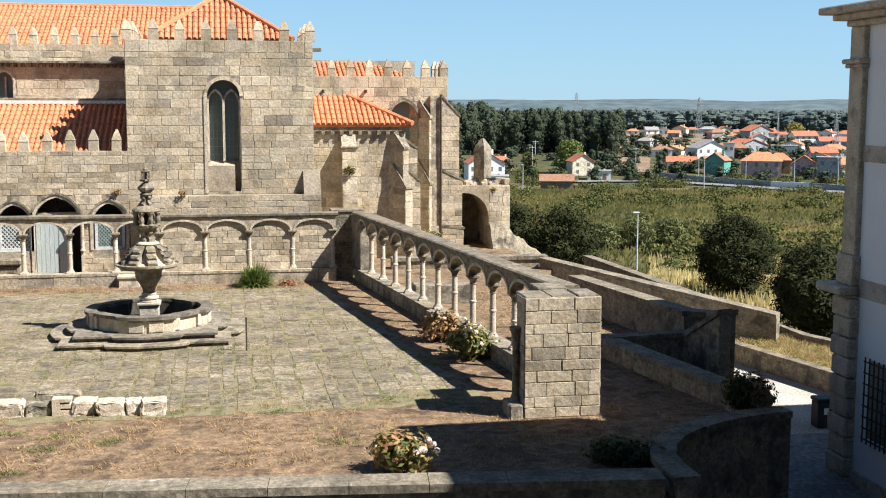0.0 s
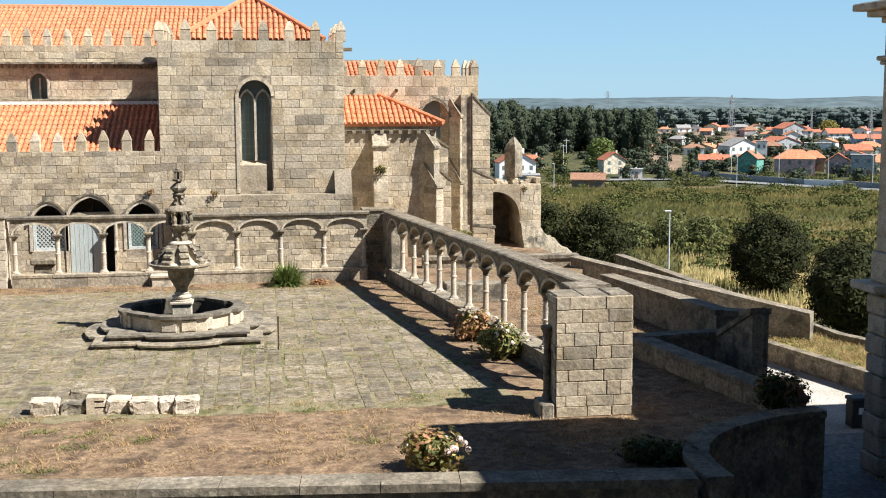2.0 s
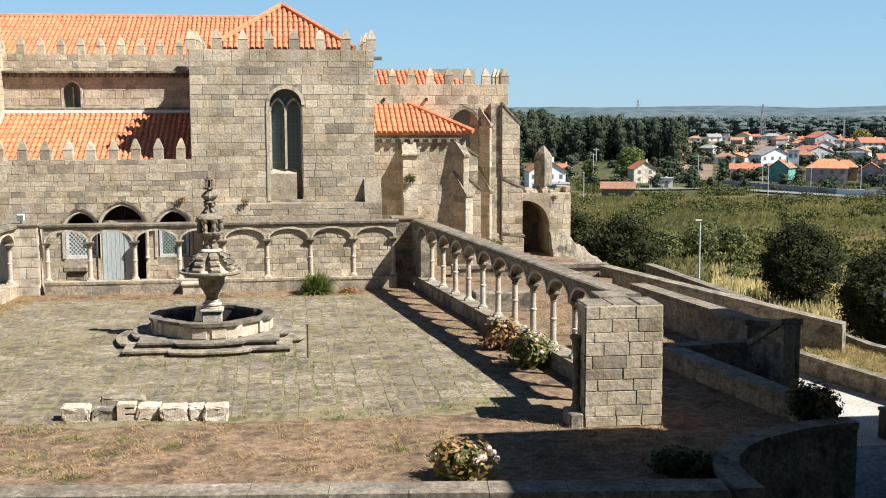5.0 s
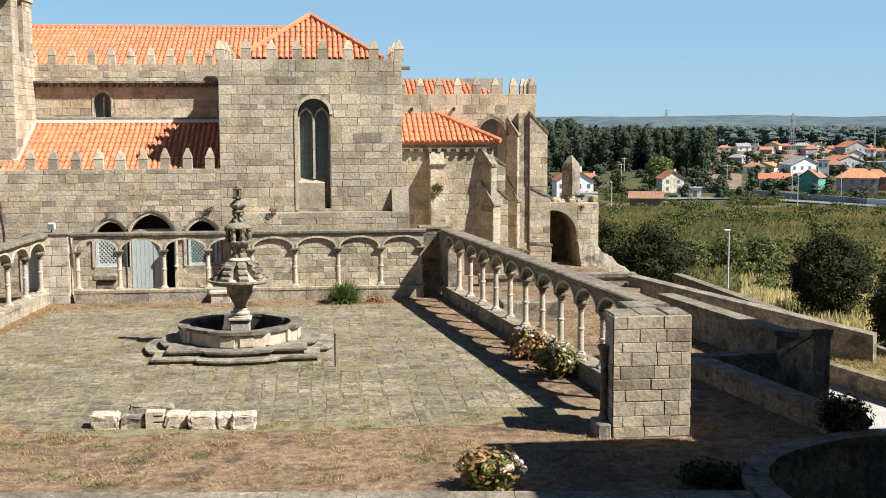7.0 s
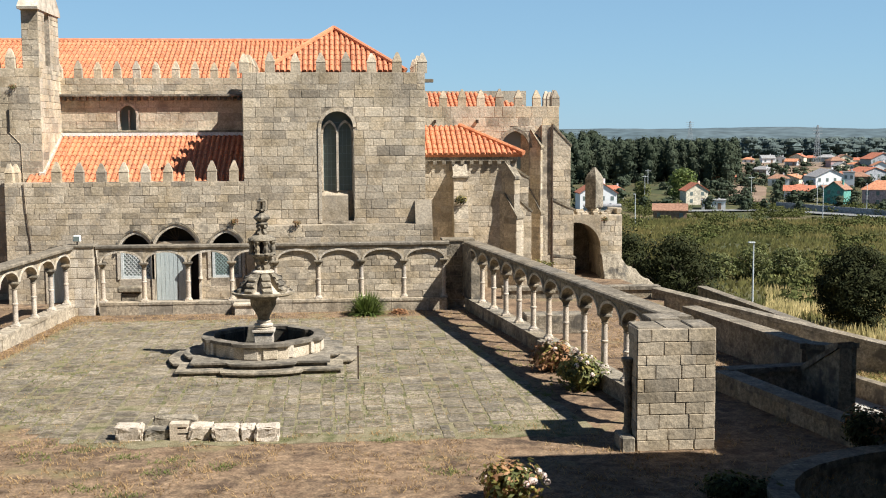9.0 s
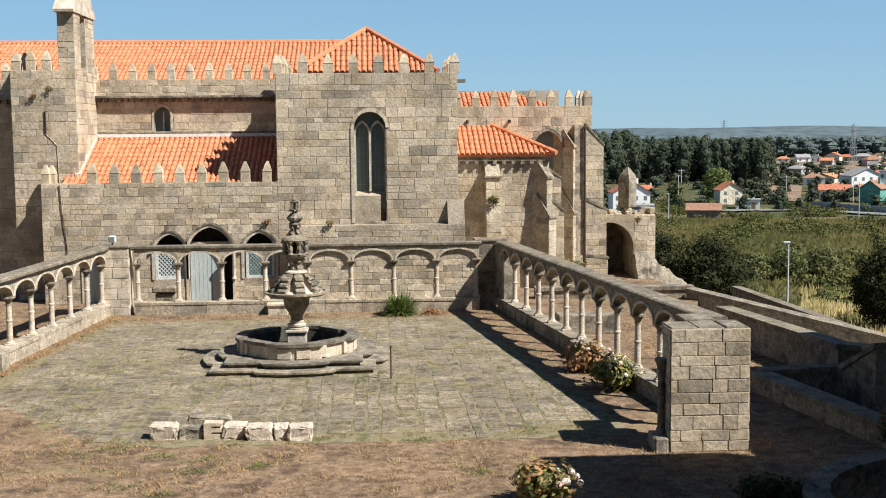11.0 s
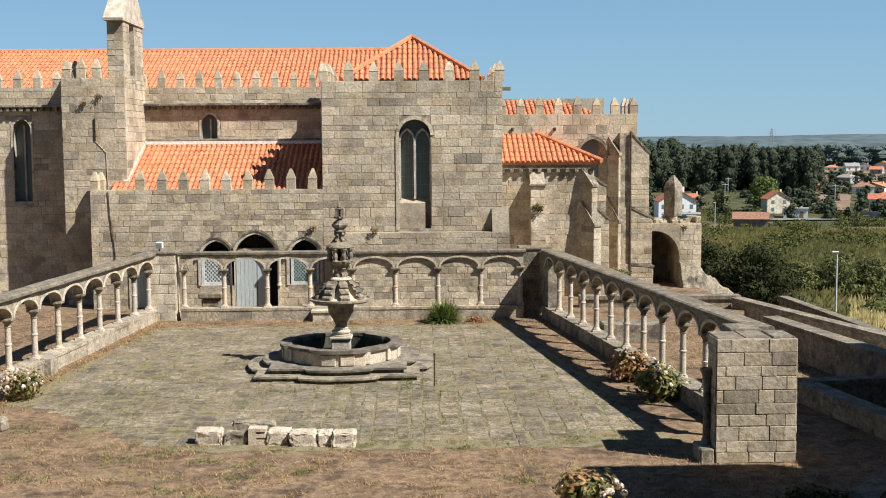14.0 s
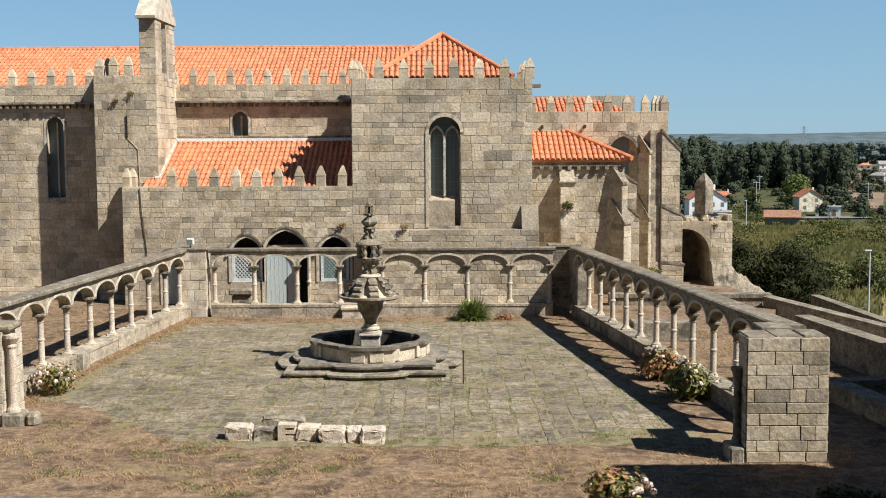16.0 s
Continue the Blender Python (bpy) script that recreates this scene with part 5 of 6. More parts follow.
part("pedestal", boxes((CX - 0.1, CX + 0.56, CY - 0.68, CY + 0.1, 2.0, 2.75), bevel=0.03), PALE, pil)
part("necking", boxes((CX - 0.1, CX + 0.56, CY - 0.68, CY + 0.1, 7.3, 7.4), bevel=0.03), PALE, pil)
part("capital", boxes((CX - 0.16, CX + 0.6, CY - 0.7, CY + 0.16, 7.4, 7.52), bevel=0.03), PALE, pil)
part("ledge", boxes((CX - 0.45, CX + 0.6, CY - 0.75, CY + 0.45, 1.8, 2.0), bevel=0.03), PALE, pil)
z = -3.3
k = 0
while z < 1.78:
    h = min(0.5, 1.79 - z)
    part("rusticated_stone", boxes((CX - 0.12 - 0.03 * (k % 2), CX + 0.7, CY - 0.72, CY + 0.12 + 0.03 * (k % 2), z + 0.015, z + h - 0.015), bevel=0.04), PALE, pil)
    z += h
    k += 1
wnd = part("window", boxes((CX + 0.08, CX + 0.14, 24.4, 25.6, -1.6, 0.3)), PANE, convent, "barred ground-floor window")
bm = bmesh.new()
for k in range(7):
    tube(bm, (CX - 0.06, 24.4 + k * 0.2, -1.7), (CX - 0.06, 24.4 + k * 0.2, 0.4), 0.02, 0.02, 6)
for k in range(8):
    tube(bm, (CX - 0.06, 24.35, -1.6 + k * 0.27), (CX - 0.06, 25.65, -1.6 + k * 0.27), 0.02, 0.02, 6)
part("grille", bm, IRON, wnd, "black iron grille")

# litter bin at the foot of the convent corner
bin_ = thing("litter_bin", "dark grey litter bin standing by the convent corner", "bin", at=(16.55, 30.2, -2.64))
BIN = material("dark_plastic", [(0.028, 0.03, 0.033), (0.04, 0.042, 0.045)], 3.0, 0.6, 0.05)
part("body", boxes((-0.24, 0.24, -0.22, 0.22, 0, 0.75), bevel=0.03), BIN, bin_)
part("lid", boxes((-0.27, 0.27, -0.25, 0.25, 0.75, 0.86), bevel=0.03), BIN, bin_)
part("mark", boxes((-0.07, 0.07, -0.232, -0.218, 0.4, 0.58)), GUTTER, bin_, "small pale mark")

# floodlight on the corner pier, cables on the chapter wall, benches by the back plinth
fl = thing("floodlight", "small white floodlight on the corner pier", "lamp", at=(-9.2, 43.0, 2.53))
part("housing", boxes((-0.13, 0.13, -0.08, 0.1, 0.1, 0.34), bevel=0.03), GUTTER, fl)
part("bracket", boxes((-0.02, 0.02, -0.02, 0.02, 0, 0.12)), IRON, fl)
part("lens", boxes((-0.1, 0.1, -0.1, -0.082, 0.13, 0.3)), PANE, fl)
bm = bmesh.new()
pts = [(-11.75, 4.6), (-11.7, 3.6), (-11.62, 2.9), (-11.55, 2.2), (-11.55, 0.2)]
for (x0, z0), (x1, z1) in zip(pts, pts[1:]):
    tube(bm, (x0, 45.96, z0), (x1, 45.96, z1), 0.016, 0.016, 5)
tagged(link_mesh("cable", bm, IRON), "dark cable running down the chapter wall", "cable")
bm = boxes((-3.65, -2.95, 42.25, 42.72, -0.03, 0.32), (-3.7, -2.9, 42.2, 42.72, 0.32, 0.42), bevel=0.02)
tagged(link_mesh("stone_bench", bm, PALE), "short pale stone bench before the back plinth", "bench")
bm = boxes((-8.15, -7.25, 44.6, 45.2, 0.55, 0.78), (-8.05, -7.35, 44.7, 45.1, -0.04, 0.55), bevel=0.05)
tagged(link_mesh("stone_trough", bm, LICHEN), "dark rounded stone trough behind the arcade", "trough")
# ---- plants ----
LEAF_GREEN = material("fresh_leaf", [(0.09, 0.13, 0.03), (0.17, 0.22, 0.06)], 3.0, 0.7, 0.0, 14, per_piece=0.4, translucent=0.25)
def leaf_quads(vs, fs, centre, radii, count, size, rng, shell=0.55, squash=1.0, droop=0.0, wild=0.5):
    """Small leaves scattered through a lumpy crown, thickest near its surface."""
    cx, cy, cz = centre
    for _ in range(count):
        a, b = rng.uniform(0, 2 * math.pi), math.asin(rng.uniform(-1, 1))
        d = Vector((math.cos(a) * math.cos(b), math.sin(a) * math.cos(b), math.sin(b)))
        k = (shell + (1 - shell) * rng.random() ** 0.7) * (1 + 0.28 * noise.noise(Vector((d.x * 1.7 + cx, d.y * 1.7 + cy, d.z * 1.7 + cz))))
        p = Vector((cx + d.x * radii[0] * k, cy + d.y * radii[1] * k, cz + d.z * radii[2] * k))
        s = size * rng.uniform(0.6, 1.35)
        n = (d + Vector((rng.uniform(-1, 1), rng.uniform(-1, 1), rng.uniform(-1, 1))) * wild + Vector((0, 0, 0.25 - droop))).normalized()
        t = n.orthogonal().normalized()
        t = (Matrix.Rotation(rng.uniform(0, 6.28), 3, n) @ t)
        w = n.cross(t)
        base = len(vs)
        vs += [p - t * s, p + w * s * 0.42 * squash, p + t * s, p - w * s * 0.42 * squash]
        fs.append((base, base + 1, base + 2, base + 3))


def leaves_mesh(name, vs, fs, mat, parent=None, label=""):
    me = bpy.data.meshes.new(name)
    me.from_pydata(vs, [], fs)
    me.materials.append(mat)
    ob = new(name, me)
    ob.parent = parent
    if label:
        ob["label"] = label
    return ob


def shrub(name, label, x, y, z, r, h, mats, seed, flowers=0, leaf=0.07, count=900, petal=PETAL):
    rng = random.Random(seed)
    ob = thing(name, label, "shrub", at=(x, y, z))
    for k, m in enumerate(mats):
        vs, fs = [], []
        for j in range(5):
            a = rng.uniform(0, 6.28)
            q = rng.uniform(0.1, 0.55) * r
            leaf_quads(vs, fs, (q * math.cos(a), q * math.sin(a), h * rng.uniform(0.35, 0.6)), (r * 0.6, r * 0.6, h * 0.48), count // (5 * len(mats)), leaf, rng, 0.35)
        leaves_mesh("foliage", vs, fs, m, ob)
    bm = bmesh.new()
    for k in range(7):
        a = rng.uniform(0, 6.28)
        tube(bm, (0.06 * math.cos(a), 0.06 * math.sin(a), -0.05), (r * 0.5 * math.cos(a), r * 0.5 * math.sin(a), h * 0.7), 0.014, 0.006, 5)
    part("stems", bm, BARK, ob)
    for k in range(flowers):
        a, q = rng.uniform(0, 6.28), math.sqrt(rng.random()) * r * 0.95
        hz = h * (0.98 - 0.55 * (q / r) ** 2) + rng.uniform(-0.05, 0.06)
        bm = bmesh.new()
        for j in range(26):
            d = Vector((rng.gauss(0, 1), rng.gauss(0, 1), rng.gauss(0.4, 1))).normalized()
            s = 0.026
            p = Vector((q * math.cos(a), q * math.sin(a), hz)) + d * 0.058
            t = d.orthogonal().normalized()
            w = d.cross(t)
            bm.faces.new([bm.verts.new(p + v) for v in (t * s, w * s, -t * s, -w * s)])
        part("flower_head", bm, petal, ob, "pale pink and cream mophead flower")
    return ob


HYD = "hydrangea bush with faded pink flower heads"
shrub("hydrangea", HYD + " against the parapet", 3.05, 20.0, 0, 0.62, 0.72, [LEAF_YELLOW, LEAF_YELLOW, LEAF_RUST, LEAF_MID], 1, 9, 0.075, 1300)
shrub("hydrangea", HYD + " beside the arcade plinth", 6.1, 28.9, 0, 0.72, 0.9, [LEAF_MID, LEAF_YELLOW, LEAF_MID], 2, 9, 0.08, 1500)
shrub("hydrangea", "withered rust-brown hydrangea bush beside the arcade plinth", 5.85, 31.3, 0, 0.7, 0.85, [LEAF_RUST, LEAF_YELLOW, LEAF_RUST], 3, 4, 0.08, 1300)
shrub("hydrangea", "cream-flowered hydrangea bush against the sunny plinth", -9.95, 29.8, 0, 0.62, 0.75, [LEAF_YELLOW, LEAF_MID, LEAF_RUST], 4, 22, 0.07, 1000)
shrub("shrub", "round dark shrub on the terrace corner", 10.6, 22.45, 0.1, 0.58, 0.8, [LEAF, LEAF_MID, LEAF_RUST, LEAF], 5, 0, 0.06, 3600)
shrub("shrub", "low dark green plant in the shaded corner", 7.05, 19.9, 0, 0.75, 0.36, [LEAF, LEAF_MID], 6, 0, 0.06, 1800)
shrub("ivy_tuft", "tuft of weeds growing on the buttress", 5.1, 47.95, 3.55, 0.32, 0.35, [LEAF_YELLOW, LEAF], 7, 0, 0.05, 260)
shrub("weed_tuft", "weeds at the foot of the buttresses", 8.3, 47.6, 0.9, 0.7, 0.35, [LEAF_MID, LEAF_YELLOW], 8, 0, 0.06, 400)


def blades(name, label, x, y, z, count, length, spread, mat, seed, width=0.03):
    """A rosette of arching strap leaves."""
    rng = random.Random(seed)
    ob = thing(name, label, "plant", at=(x, y, z))
    bm = bmesh.new()
    for k in range(count):
        a = rng.uniform(0, 6.28)
        d = Vector((math.cos(a), math.sin(a), 0))
        s = Vector((-d.y, d.x, 0))
        l = length * rng.uniform(0.7, 1.15)
        o = d * rng.uniform(0, spread)
        tilt = rng.uniform(0.15, 1.3)
        prev = None
        for i in range(4):
            q = i / 3
            p = o + d * l * q * math.sin(tilt) + Vector((0, 0, l * (q * math.cos(tilt) * 1.15 - 0.45 * q * q * math.sin(tilt))))
            w = s * width * (1 - q * 0.85)
            cur = (bm.verts.new(p - w), bm.verts.new(p + w))
            if prev:
                bm.faces.new((prev[0], prev[1], cur[1], cur[0]))
            prev = cur
    part("leaves", bm, mat, ob)
    return ob


blades("strap_plant", "dense clump of green strap leaves before the back plinth", 1.05, 41.95, 0, 560, 0.74, 0.32, LEAF_GREEN, 33, 0.042)

shrub("low_plant", "small rust-red low plant before the back plinth", 2.15, 41.9, 0, 0.38, 0.2, [LEAF_RUST, LEAF_RUST], 34, 0, 0.05, 300)
for x, y, z, q in ((-3.9, 45.9, 3.0, 1), (-1.5, 45.4, 2.94, 2), (-13.0, 47.45, 7.9, 3), (-12.35, 47.45, 8.2, 4), (10.6, 46.1, 2.9, 6)):
    shrub("weed_tuft", "dry weeds rooted in the masonry joints", x, y, z, 0.2, 0.22, [LEAF_MID, LEAF_RUST], 40 + q, 0, 0.04, 120)

# tufts of dry grass and weeds over soil and joints
def grass(name, label, mat, spots, seed, length=0.12, z=-0.01):
    rng = random.Random(seed)
    vs, fs = [], []
    for x, y, n, spread in spots:
        for _ in range(n):
            px, py = x + rng.gauss(0, spread), y + rng.gauss(0, spread)
            a, l = rng.uniform(0, 6.28), length * rng.uniform(0.5, 1.4)
            lean = Vector((math.cos(a), math.sin(a), 0)) * l * rng.uniform(0.4, 1.7)
            s = Vector((-math.sin(a), math.cos(a), 0)) * 0.011
            p = Vector((px, py, z))
            b = len(vs)
            vs += [p - s, p + s, p + lean + Vector((0, 0, l * 0.75))]
            fs.append((b, b + 1, b + 2))
    ob = leaves_mesh(name, vs, fs, mat)
    return tagged(ob, label, "grass", kind="stuff")


rng = random.Random(77)


def in_court(x, y, m=0.35):
    return edge_x(A_L, B_L, y) + m < x < edge_x(A_R, B_R, y) - m - (1.05 if m > 0.5 else 0.0)


spots = []
for _ in range(2600):
    x, y = rng.uniform(-13, 10), rng.uniform(18.8, 25.2)
    if y > 20.6 - 0.107 * x and (x < 6 or y < 23 or x > 7.7):
        if noise.noise(Vector((x * 0.9, y * 0.9, 0))) > -0.15:
            spots.append((x, y, 7, 0.09))
for _ in range(500):
    x, y = rng.uniform(-9.3, 5), rng.uniform(40.6, 42.6)
    spots.append((x, y, 6, 0.1))
for _ in range(900):
    y = rng.uniform(26, 42.5)
    spots.append((edge_x(A_L, B_L, y) + 0.35 + abs(rng.gauss(0, 0.4)), y, 5, 0.08))
for _ in range(700):
    spots.append((rng.uniform(7.7, 11), rng.uniform(30, 41), 6, 0.1))
for _ in range(700):
    spots.append((rng.uniform(-20, -11.2), rng.uniform(30, 45), 7, 0.12))
grass("dry_grass", "short bleached dry grass over the soil", STRAW, spots, 1, 0.09)
spots = []
for cx, cy in ((-4.3, 23.6), (-3.5, 22.5), (-5.2, 24.3), (-3.2, 23.2), (-2.2, 22.8), (-4.7, 21.6), (-3.9, 21.0), (-2.1, 31.2), (-0.2, 30.6), (-6, 23.8), (2, 22), (0.1, 31.4), (4.9, 28.3), (-7.4, 22.6), (1.0, 24.4), (3.5, 25.1)):
    spots += [(cx + rng.gauss(0, 0.2), cy + rng.gauss(0, 0.16), 12, 0.09) for _ in range(10)]
for _ in range(4200):
    x, y = rng.uniform(-9, 5.4), rng.uniform(24.6, 36)
    if in_court(x, y) and noise.noise(Vector((x * 0.6, y * 0.6, 5))) > 0.0 and math.hypot(x - FX, y - FY) > 2.7:
        spots.append((x, y, 3, 0.06))
dry = []
for _ in range(5200):
    x, y = rng.uniform(-9, 5.4), rng.uniform(24.8, 41)
    if in_court(x, y) and noise.noise(Vector((x * 0.5, y * 0.5, 9))) > -0.1 and math.hypot(x - FX, y - FY) > 2.7:
        dry.append((x, y, 4, 0.07))
grass("joint_straw", "dry straw tufts rooted in the paving joints", STRAW, dry, 9, 0.06)
grass("weeds", "green weeds and grass tufts between stones", GREEN_BLADE, spots, 2, 0.085)

rng = random.Random(78)
spots = []
for _ in range(1500):
    y = rng.uniform(31.2, 39.6)
    x = rng.uniform(19.75 - (y - 31.0) * 0.225, 23.0 - (y - 31.0) * 0.3)
    spots.append((x, y, 6, 0.1))
grass("bank_blades", "rough yellowing grass on the bank", GREEN_BLADE, spots[:500], 3, 0.2, -2.01)
grass("bank_straw", "bleached straw on the bank", STRAW, spots[500:], 4, 0.2, -2.01)

# ---- trees ----
def tree(name, label, x, y, height, radius, mat, seed, trunk=0.25, count=3200, leaf=0.16, low=0.12, tall=1.0, rounded=False):
    rng = random.Random(seed)
    z = land(x, y)
    ob = thing(name, label, "tree", at=(x, y, z))
    bm = bmesh.new()
    top = height * 0.75
    tube(bm, (0, 0, -0.4), (0.05, 0.1, height * 0.35), trunk, trunk * 0.7, 9)
    tube(bm, (0.05, 0.1, height * 0.35), (0.1, 0, top), trunk * 0.7, trunk * 0.2, 8)
    for k in range(9):
        a, q = k * 2.4, rng.uniform(0.15, 0.6)
        tube(bm, (0.05, 0.05, height * q), (radius * 0.75 * math.cos(a), radius * 0.75 * math.sin(a), height * (q + 0.22)), trunk * 0.35, 0.03, 6)
    part("trunk", bm, BARK, ob)
    vs, fs = [], []
    n = 16
    if rounded:
        leaf_quads(vs, fs, (0, 0, height * 0.52), (radius * 0.86, radius * 0.86, height * 0.42), count // 2, leaf, rng, 0.7)
        for k in range(34):
            a, b = k * 2.399, math.asin(rng.uniform(-0.85, 1))
            q = rng.uniform(0.68, 0.86)
            r = radius * rng.uniform(0.2, 0.34)
            leaf_quads(vs, fs, (radius * q * math.cos(a) * math.cos(b), radius * q * math.sin(a) * math.cos(b), height * (0.52 + 0.44 * q * math.sin(b))), (r, r, r * 0.8), count // 40, leaf, rng, 0.4)
        count //= 2
    for k in range(n):
        a = k * 2.399
        zz = low + (0.9 - low) * (k + 0.5) / n
        q = radius * 0.62 * math.sin(math.pi * min(0.97, max(0.12, (zz - low) / (1.0 - low)) ** 0.8)) * rng.uniform(0.7, 1.1)
        leaf_quads(vs, fs, (q * math.cos(a), q * math.sin(a), height * zz), (radius * 0.5, radius * 0.5, height * 0.17 * tall), count // n, leaf, rng, 0.4)
    leaves_mesh("crown", vs, fs, mat, ob)
    return ob


tree("tree", "dense dark evergreen tree with a rounded crown", 30.7, 67.3, 5.45, 2.6, LEAF, 11, 0.22, 15000, 0.10, 0.05, rounded=True)
tree("tree", "dark evergreen tree beside the convent corner", 28.1, 52.0, 4.7, 2.4, LEAF, 12, 0.22, 14000, 0.10, 0.05, rounded=True)
tree("tree", "dark evergreen tree beside the convent corner", 25.5, 47.5, 4.2, 2.0, LEAF, 13, 0.2, 9000, 0.10, 0.05, rounded=True)
tree("tree", "broad dark tree below the ruined arch", 24.5, 83.0, 5.6, 3.3, LEAF, 14, 0.25, 11000, 0.13, 0.05)
tree("tree", "broad dark tree below the ruined arch", 21.0, 86.0, 6.2, 3.0, LEAF, 16, 0.25, 10000, 0.13, 0.05)
tree("tree", "broad dark tree below the ruined arch", 17.4, 82.0, 6.0, 3.0, LEAF, 26, 0.25, 10000, 0.13, 0.05)
tree("tree", "grey-green willow shrub tree in the meadow", 44.0, 122.0, 3.6, 2.4, LEAF_MID, 17, 0.15, 1800, 0.2, 0.05)
tree("tree", "grey-green willow shrub tree in the meadow", 48.5, 124.0, 3.4, 2.2, LEAF_MID, 18, 0.15, 1800, 0.2, 0.05)
tree("tree", "grey-green willow shrub tree in the meadow", 40.0, 121.0, 3.2, 2.0, LEAF_MID, 19, 0.15, 1600, 0.2, 0.05)
tree("tree", "yellow-green broadleaf tree among the houses", 101.0, 338.0, 10.0, 5.2, LEAF_GREEN, 20, 0.3, 2600, 0.45, 0.1)
tree("tree", "yellow-green broadleaf tree among the houses", 90.5, 345.0, 6.0, 3.2, LEAF_MID, 21, 0.3, 900, 0.5, 0.1)
tree("tree", "yellow-green broadleaf tree among the houses", 257.0, 505.0, 7.0, 5.0, LEAF_YELLOW, 22, 0.3, 900, 0.6, 0.1)


def woods(name, label, mat, spots, seed, leaf, per, heart=0.0):
    """Far trees in one sheet of foliage, each on its stem."""
    rng = random.Random(seed)
    vs, fs = [], []
    for x, y, h, r in spots:
        z = land(x, y)
        b = len(vs)
        for k in range(5):
            a = 2 * math.pi * k / 5
            vs.append(Vector((x + 0.25 * math.cos(a), y + 0.25 * math.sin(a), z - 0.5)))
            vs.append(Vector((x + 0.12 * math.cos(a), y + 0.12 * math.sin(a), z + h * 0.8)))
        for k in range(5):
            j = (k + 1) % 5
            fs.append((b + 2 * k, b + 2 * j, b + 2 * j + 1, b + 2 * k + 1))
        for k in range(4):
            q = (0.25 if h > 6 else 0.08) + 0.62 * k / 3
            a = rng.uniform(0, 6.28)
            c = (x + r * 0.25 * math.cos(a), y + r * 0.25 * math.sin(a), z + h * q)
            rr = r * (1.05 - 0.5 * abs(q - 0.5))
            leaf_quads(vs, fs, c, (rr, rr, h * 0.2), per // 4, leaf, rng, 0.55, 1.6, 0.1, 0.4)
            if not heart:
                continue
            # a lumpy heart of foliage closes the crown
            b = len(vs)
            for zz, k1 in ((-0.75, 0.5), (-0.1, 0.82), (0.5, 0.62), (0.8, 0.25)):
                for m in range(6):
                    g = 2 * math.pi * m / 6
                    k2 = heart * k1 * rng.uniform(0.75, 1.15)
                    vs.append(Vector((c[0] + rr * k2 * math.cos(g), c[1] + rr * k2 * math.sin(g), c[2] + h * 0.2 * zz)))
            for ring in range(3):
                for m in range(6):
                    m2 = (m + 1) % 6
                    fs.append((b + ring * 6 + m, b + ring * 6 + m2, b + ring * 6 + 6 + m2, b + ring * 6 + 6 + m))
            fs.append(tuple(b + 18 + m for m in range(6)))
    return tagged(leaves_mesh(name, vs, fs, mat), label, "woods", kind="stuff")


def polar(px, dist):
    """px: degrees to the right of straight ahead."""
    return dist * math.sin(radians(px)), dist * math.cos(radians(px))


# distance haze is mixed into this blue-grey leaf colour
LEAF_HAZED = material("hazed_leaf", [(0.075, 0.10, 0.098), (0.10, 0.126, 0.122)], 0.03, 0.9, 0.0, 1, per_piece=0.08, spec=0.0)
rng = random.Random(31)
spots = []
for k in range(320):
    a = rng.uniform(9.5, 19.0)
    d = rng.uniform(425, 510)
    h = rng.uniform(11, 15.5) - max(0, a - 17) * 0.5
    spots.append((*polar(a, d), h, rng.uniform(1.9, 3.6)))
for k in range(30):
    spots.append((*polar(rng.uniform(10.6, 12.6), rng.uniform(490, 530)), rng.uniform(14.5, 17.5), 3.5))
woods("eucalyptus_wood", "tall dark eucalyptus wood beyond the meadow", LEAF_EUC, spots, 5, 0.42, 520, 0.75)
spots = []
for k in range(1000):
    d = rng.uniform(760, 1150)
    spots.append((*polar(rng.uniform(17.5, 36), d), rng.uniform(8, 13), rng.uniform(5, 9)))
woods("far_wood", "continuous dark wood on the far slope, blued with painted haze", LEAF_HAZED, spots, 6, 0.8, 150, 0.95)
spots = []
for k in range(700):
    d = rng.uniform(105, 345)
    a = rng.uniform(12, 31)
    if noise.noise(Vector((a * 0.35, d / 40, 2))) > -0.05:
        spots.append((*polar(a, d), rng.uniform(0.6, 1.4) * (0.6 + d / 250), rng.uniform(0.7, 1.7) * (0.6 + d / 220)))
woods("scrub", "low green scrub scattered over the meadow", SCRUB, spots, 7, 0.22, 190)
spots = []
for k in range(330):
    spots.append((*polar(rng.uniform(11, 32), rng.uniform(325, 560)), rng.uniform(2, 5), rng.uniform(1.5, 3)))
woods("garden_trees", "small garden trees between the houses", LEAF_EUC, spots, 8, 0.4, 110, 0.6)

# straw-coloured patches of uncut grass on the nearer slope
STRAWFIELD = material("ripe_grass", [(0.36, 0.27, 0.10), (0.52, 0.41, 0.18), (0.27, 0.23, 0.085)], 0.25, 1.0, 0.8, 2.5)
vs, fs = [], []
for k in range(9000):
    a, d = rng.uniform(20.5, 31), rng.uniform(68, 118)
    x, y = polar(a, d)
    if noise.noise(Vector((x / 9, y / 9, 8))) < -0.12:
        continue
    z = land(x, y)
    l = rng.uniform(0.5, 1.1)
    s = Vector((0.10, 0, 0))
    t = Vector((rng.uniform(-0.3, 0.3), rng.uniform(-0.3, 0.3), l))
    b = len(vs)
    p = Vector((x, y, z - 0.05))
    vs += [p - s, p + s, p + t]
    fs.append((b, b + 1, b + 2))
tagged(leaves_mesh("uncut_grass", vs, fs, STRAWFIELD), "tall straw-coloured uncut grass", "grass", kind="stuff")

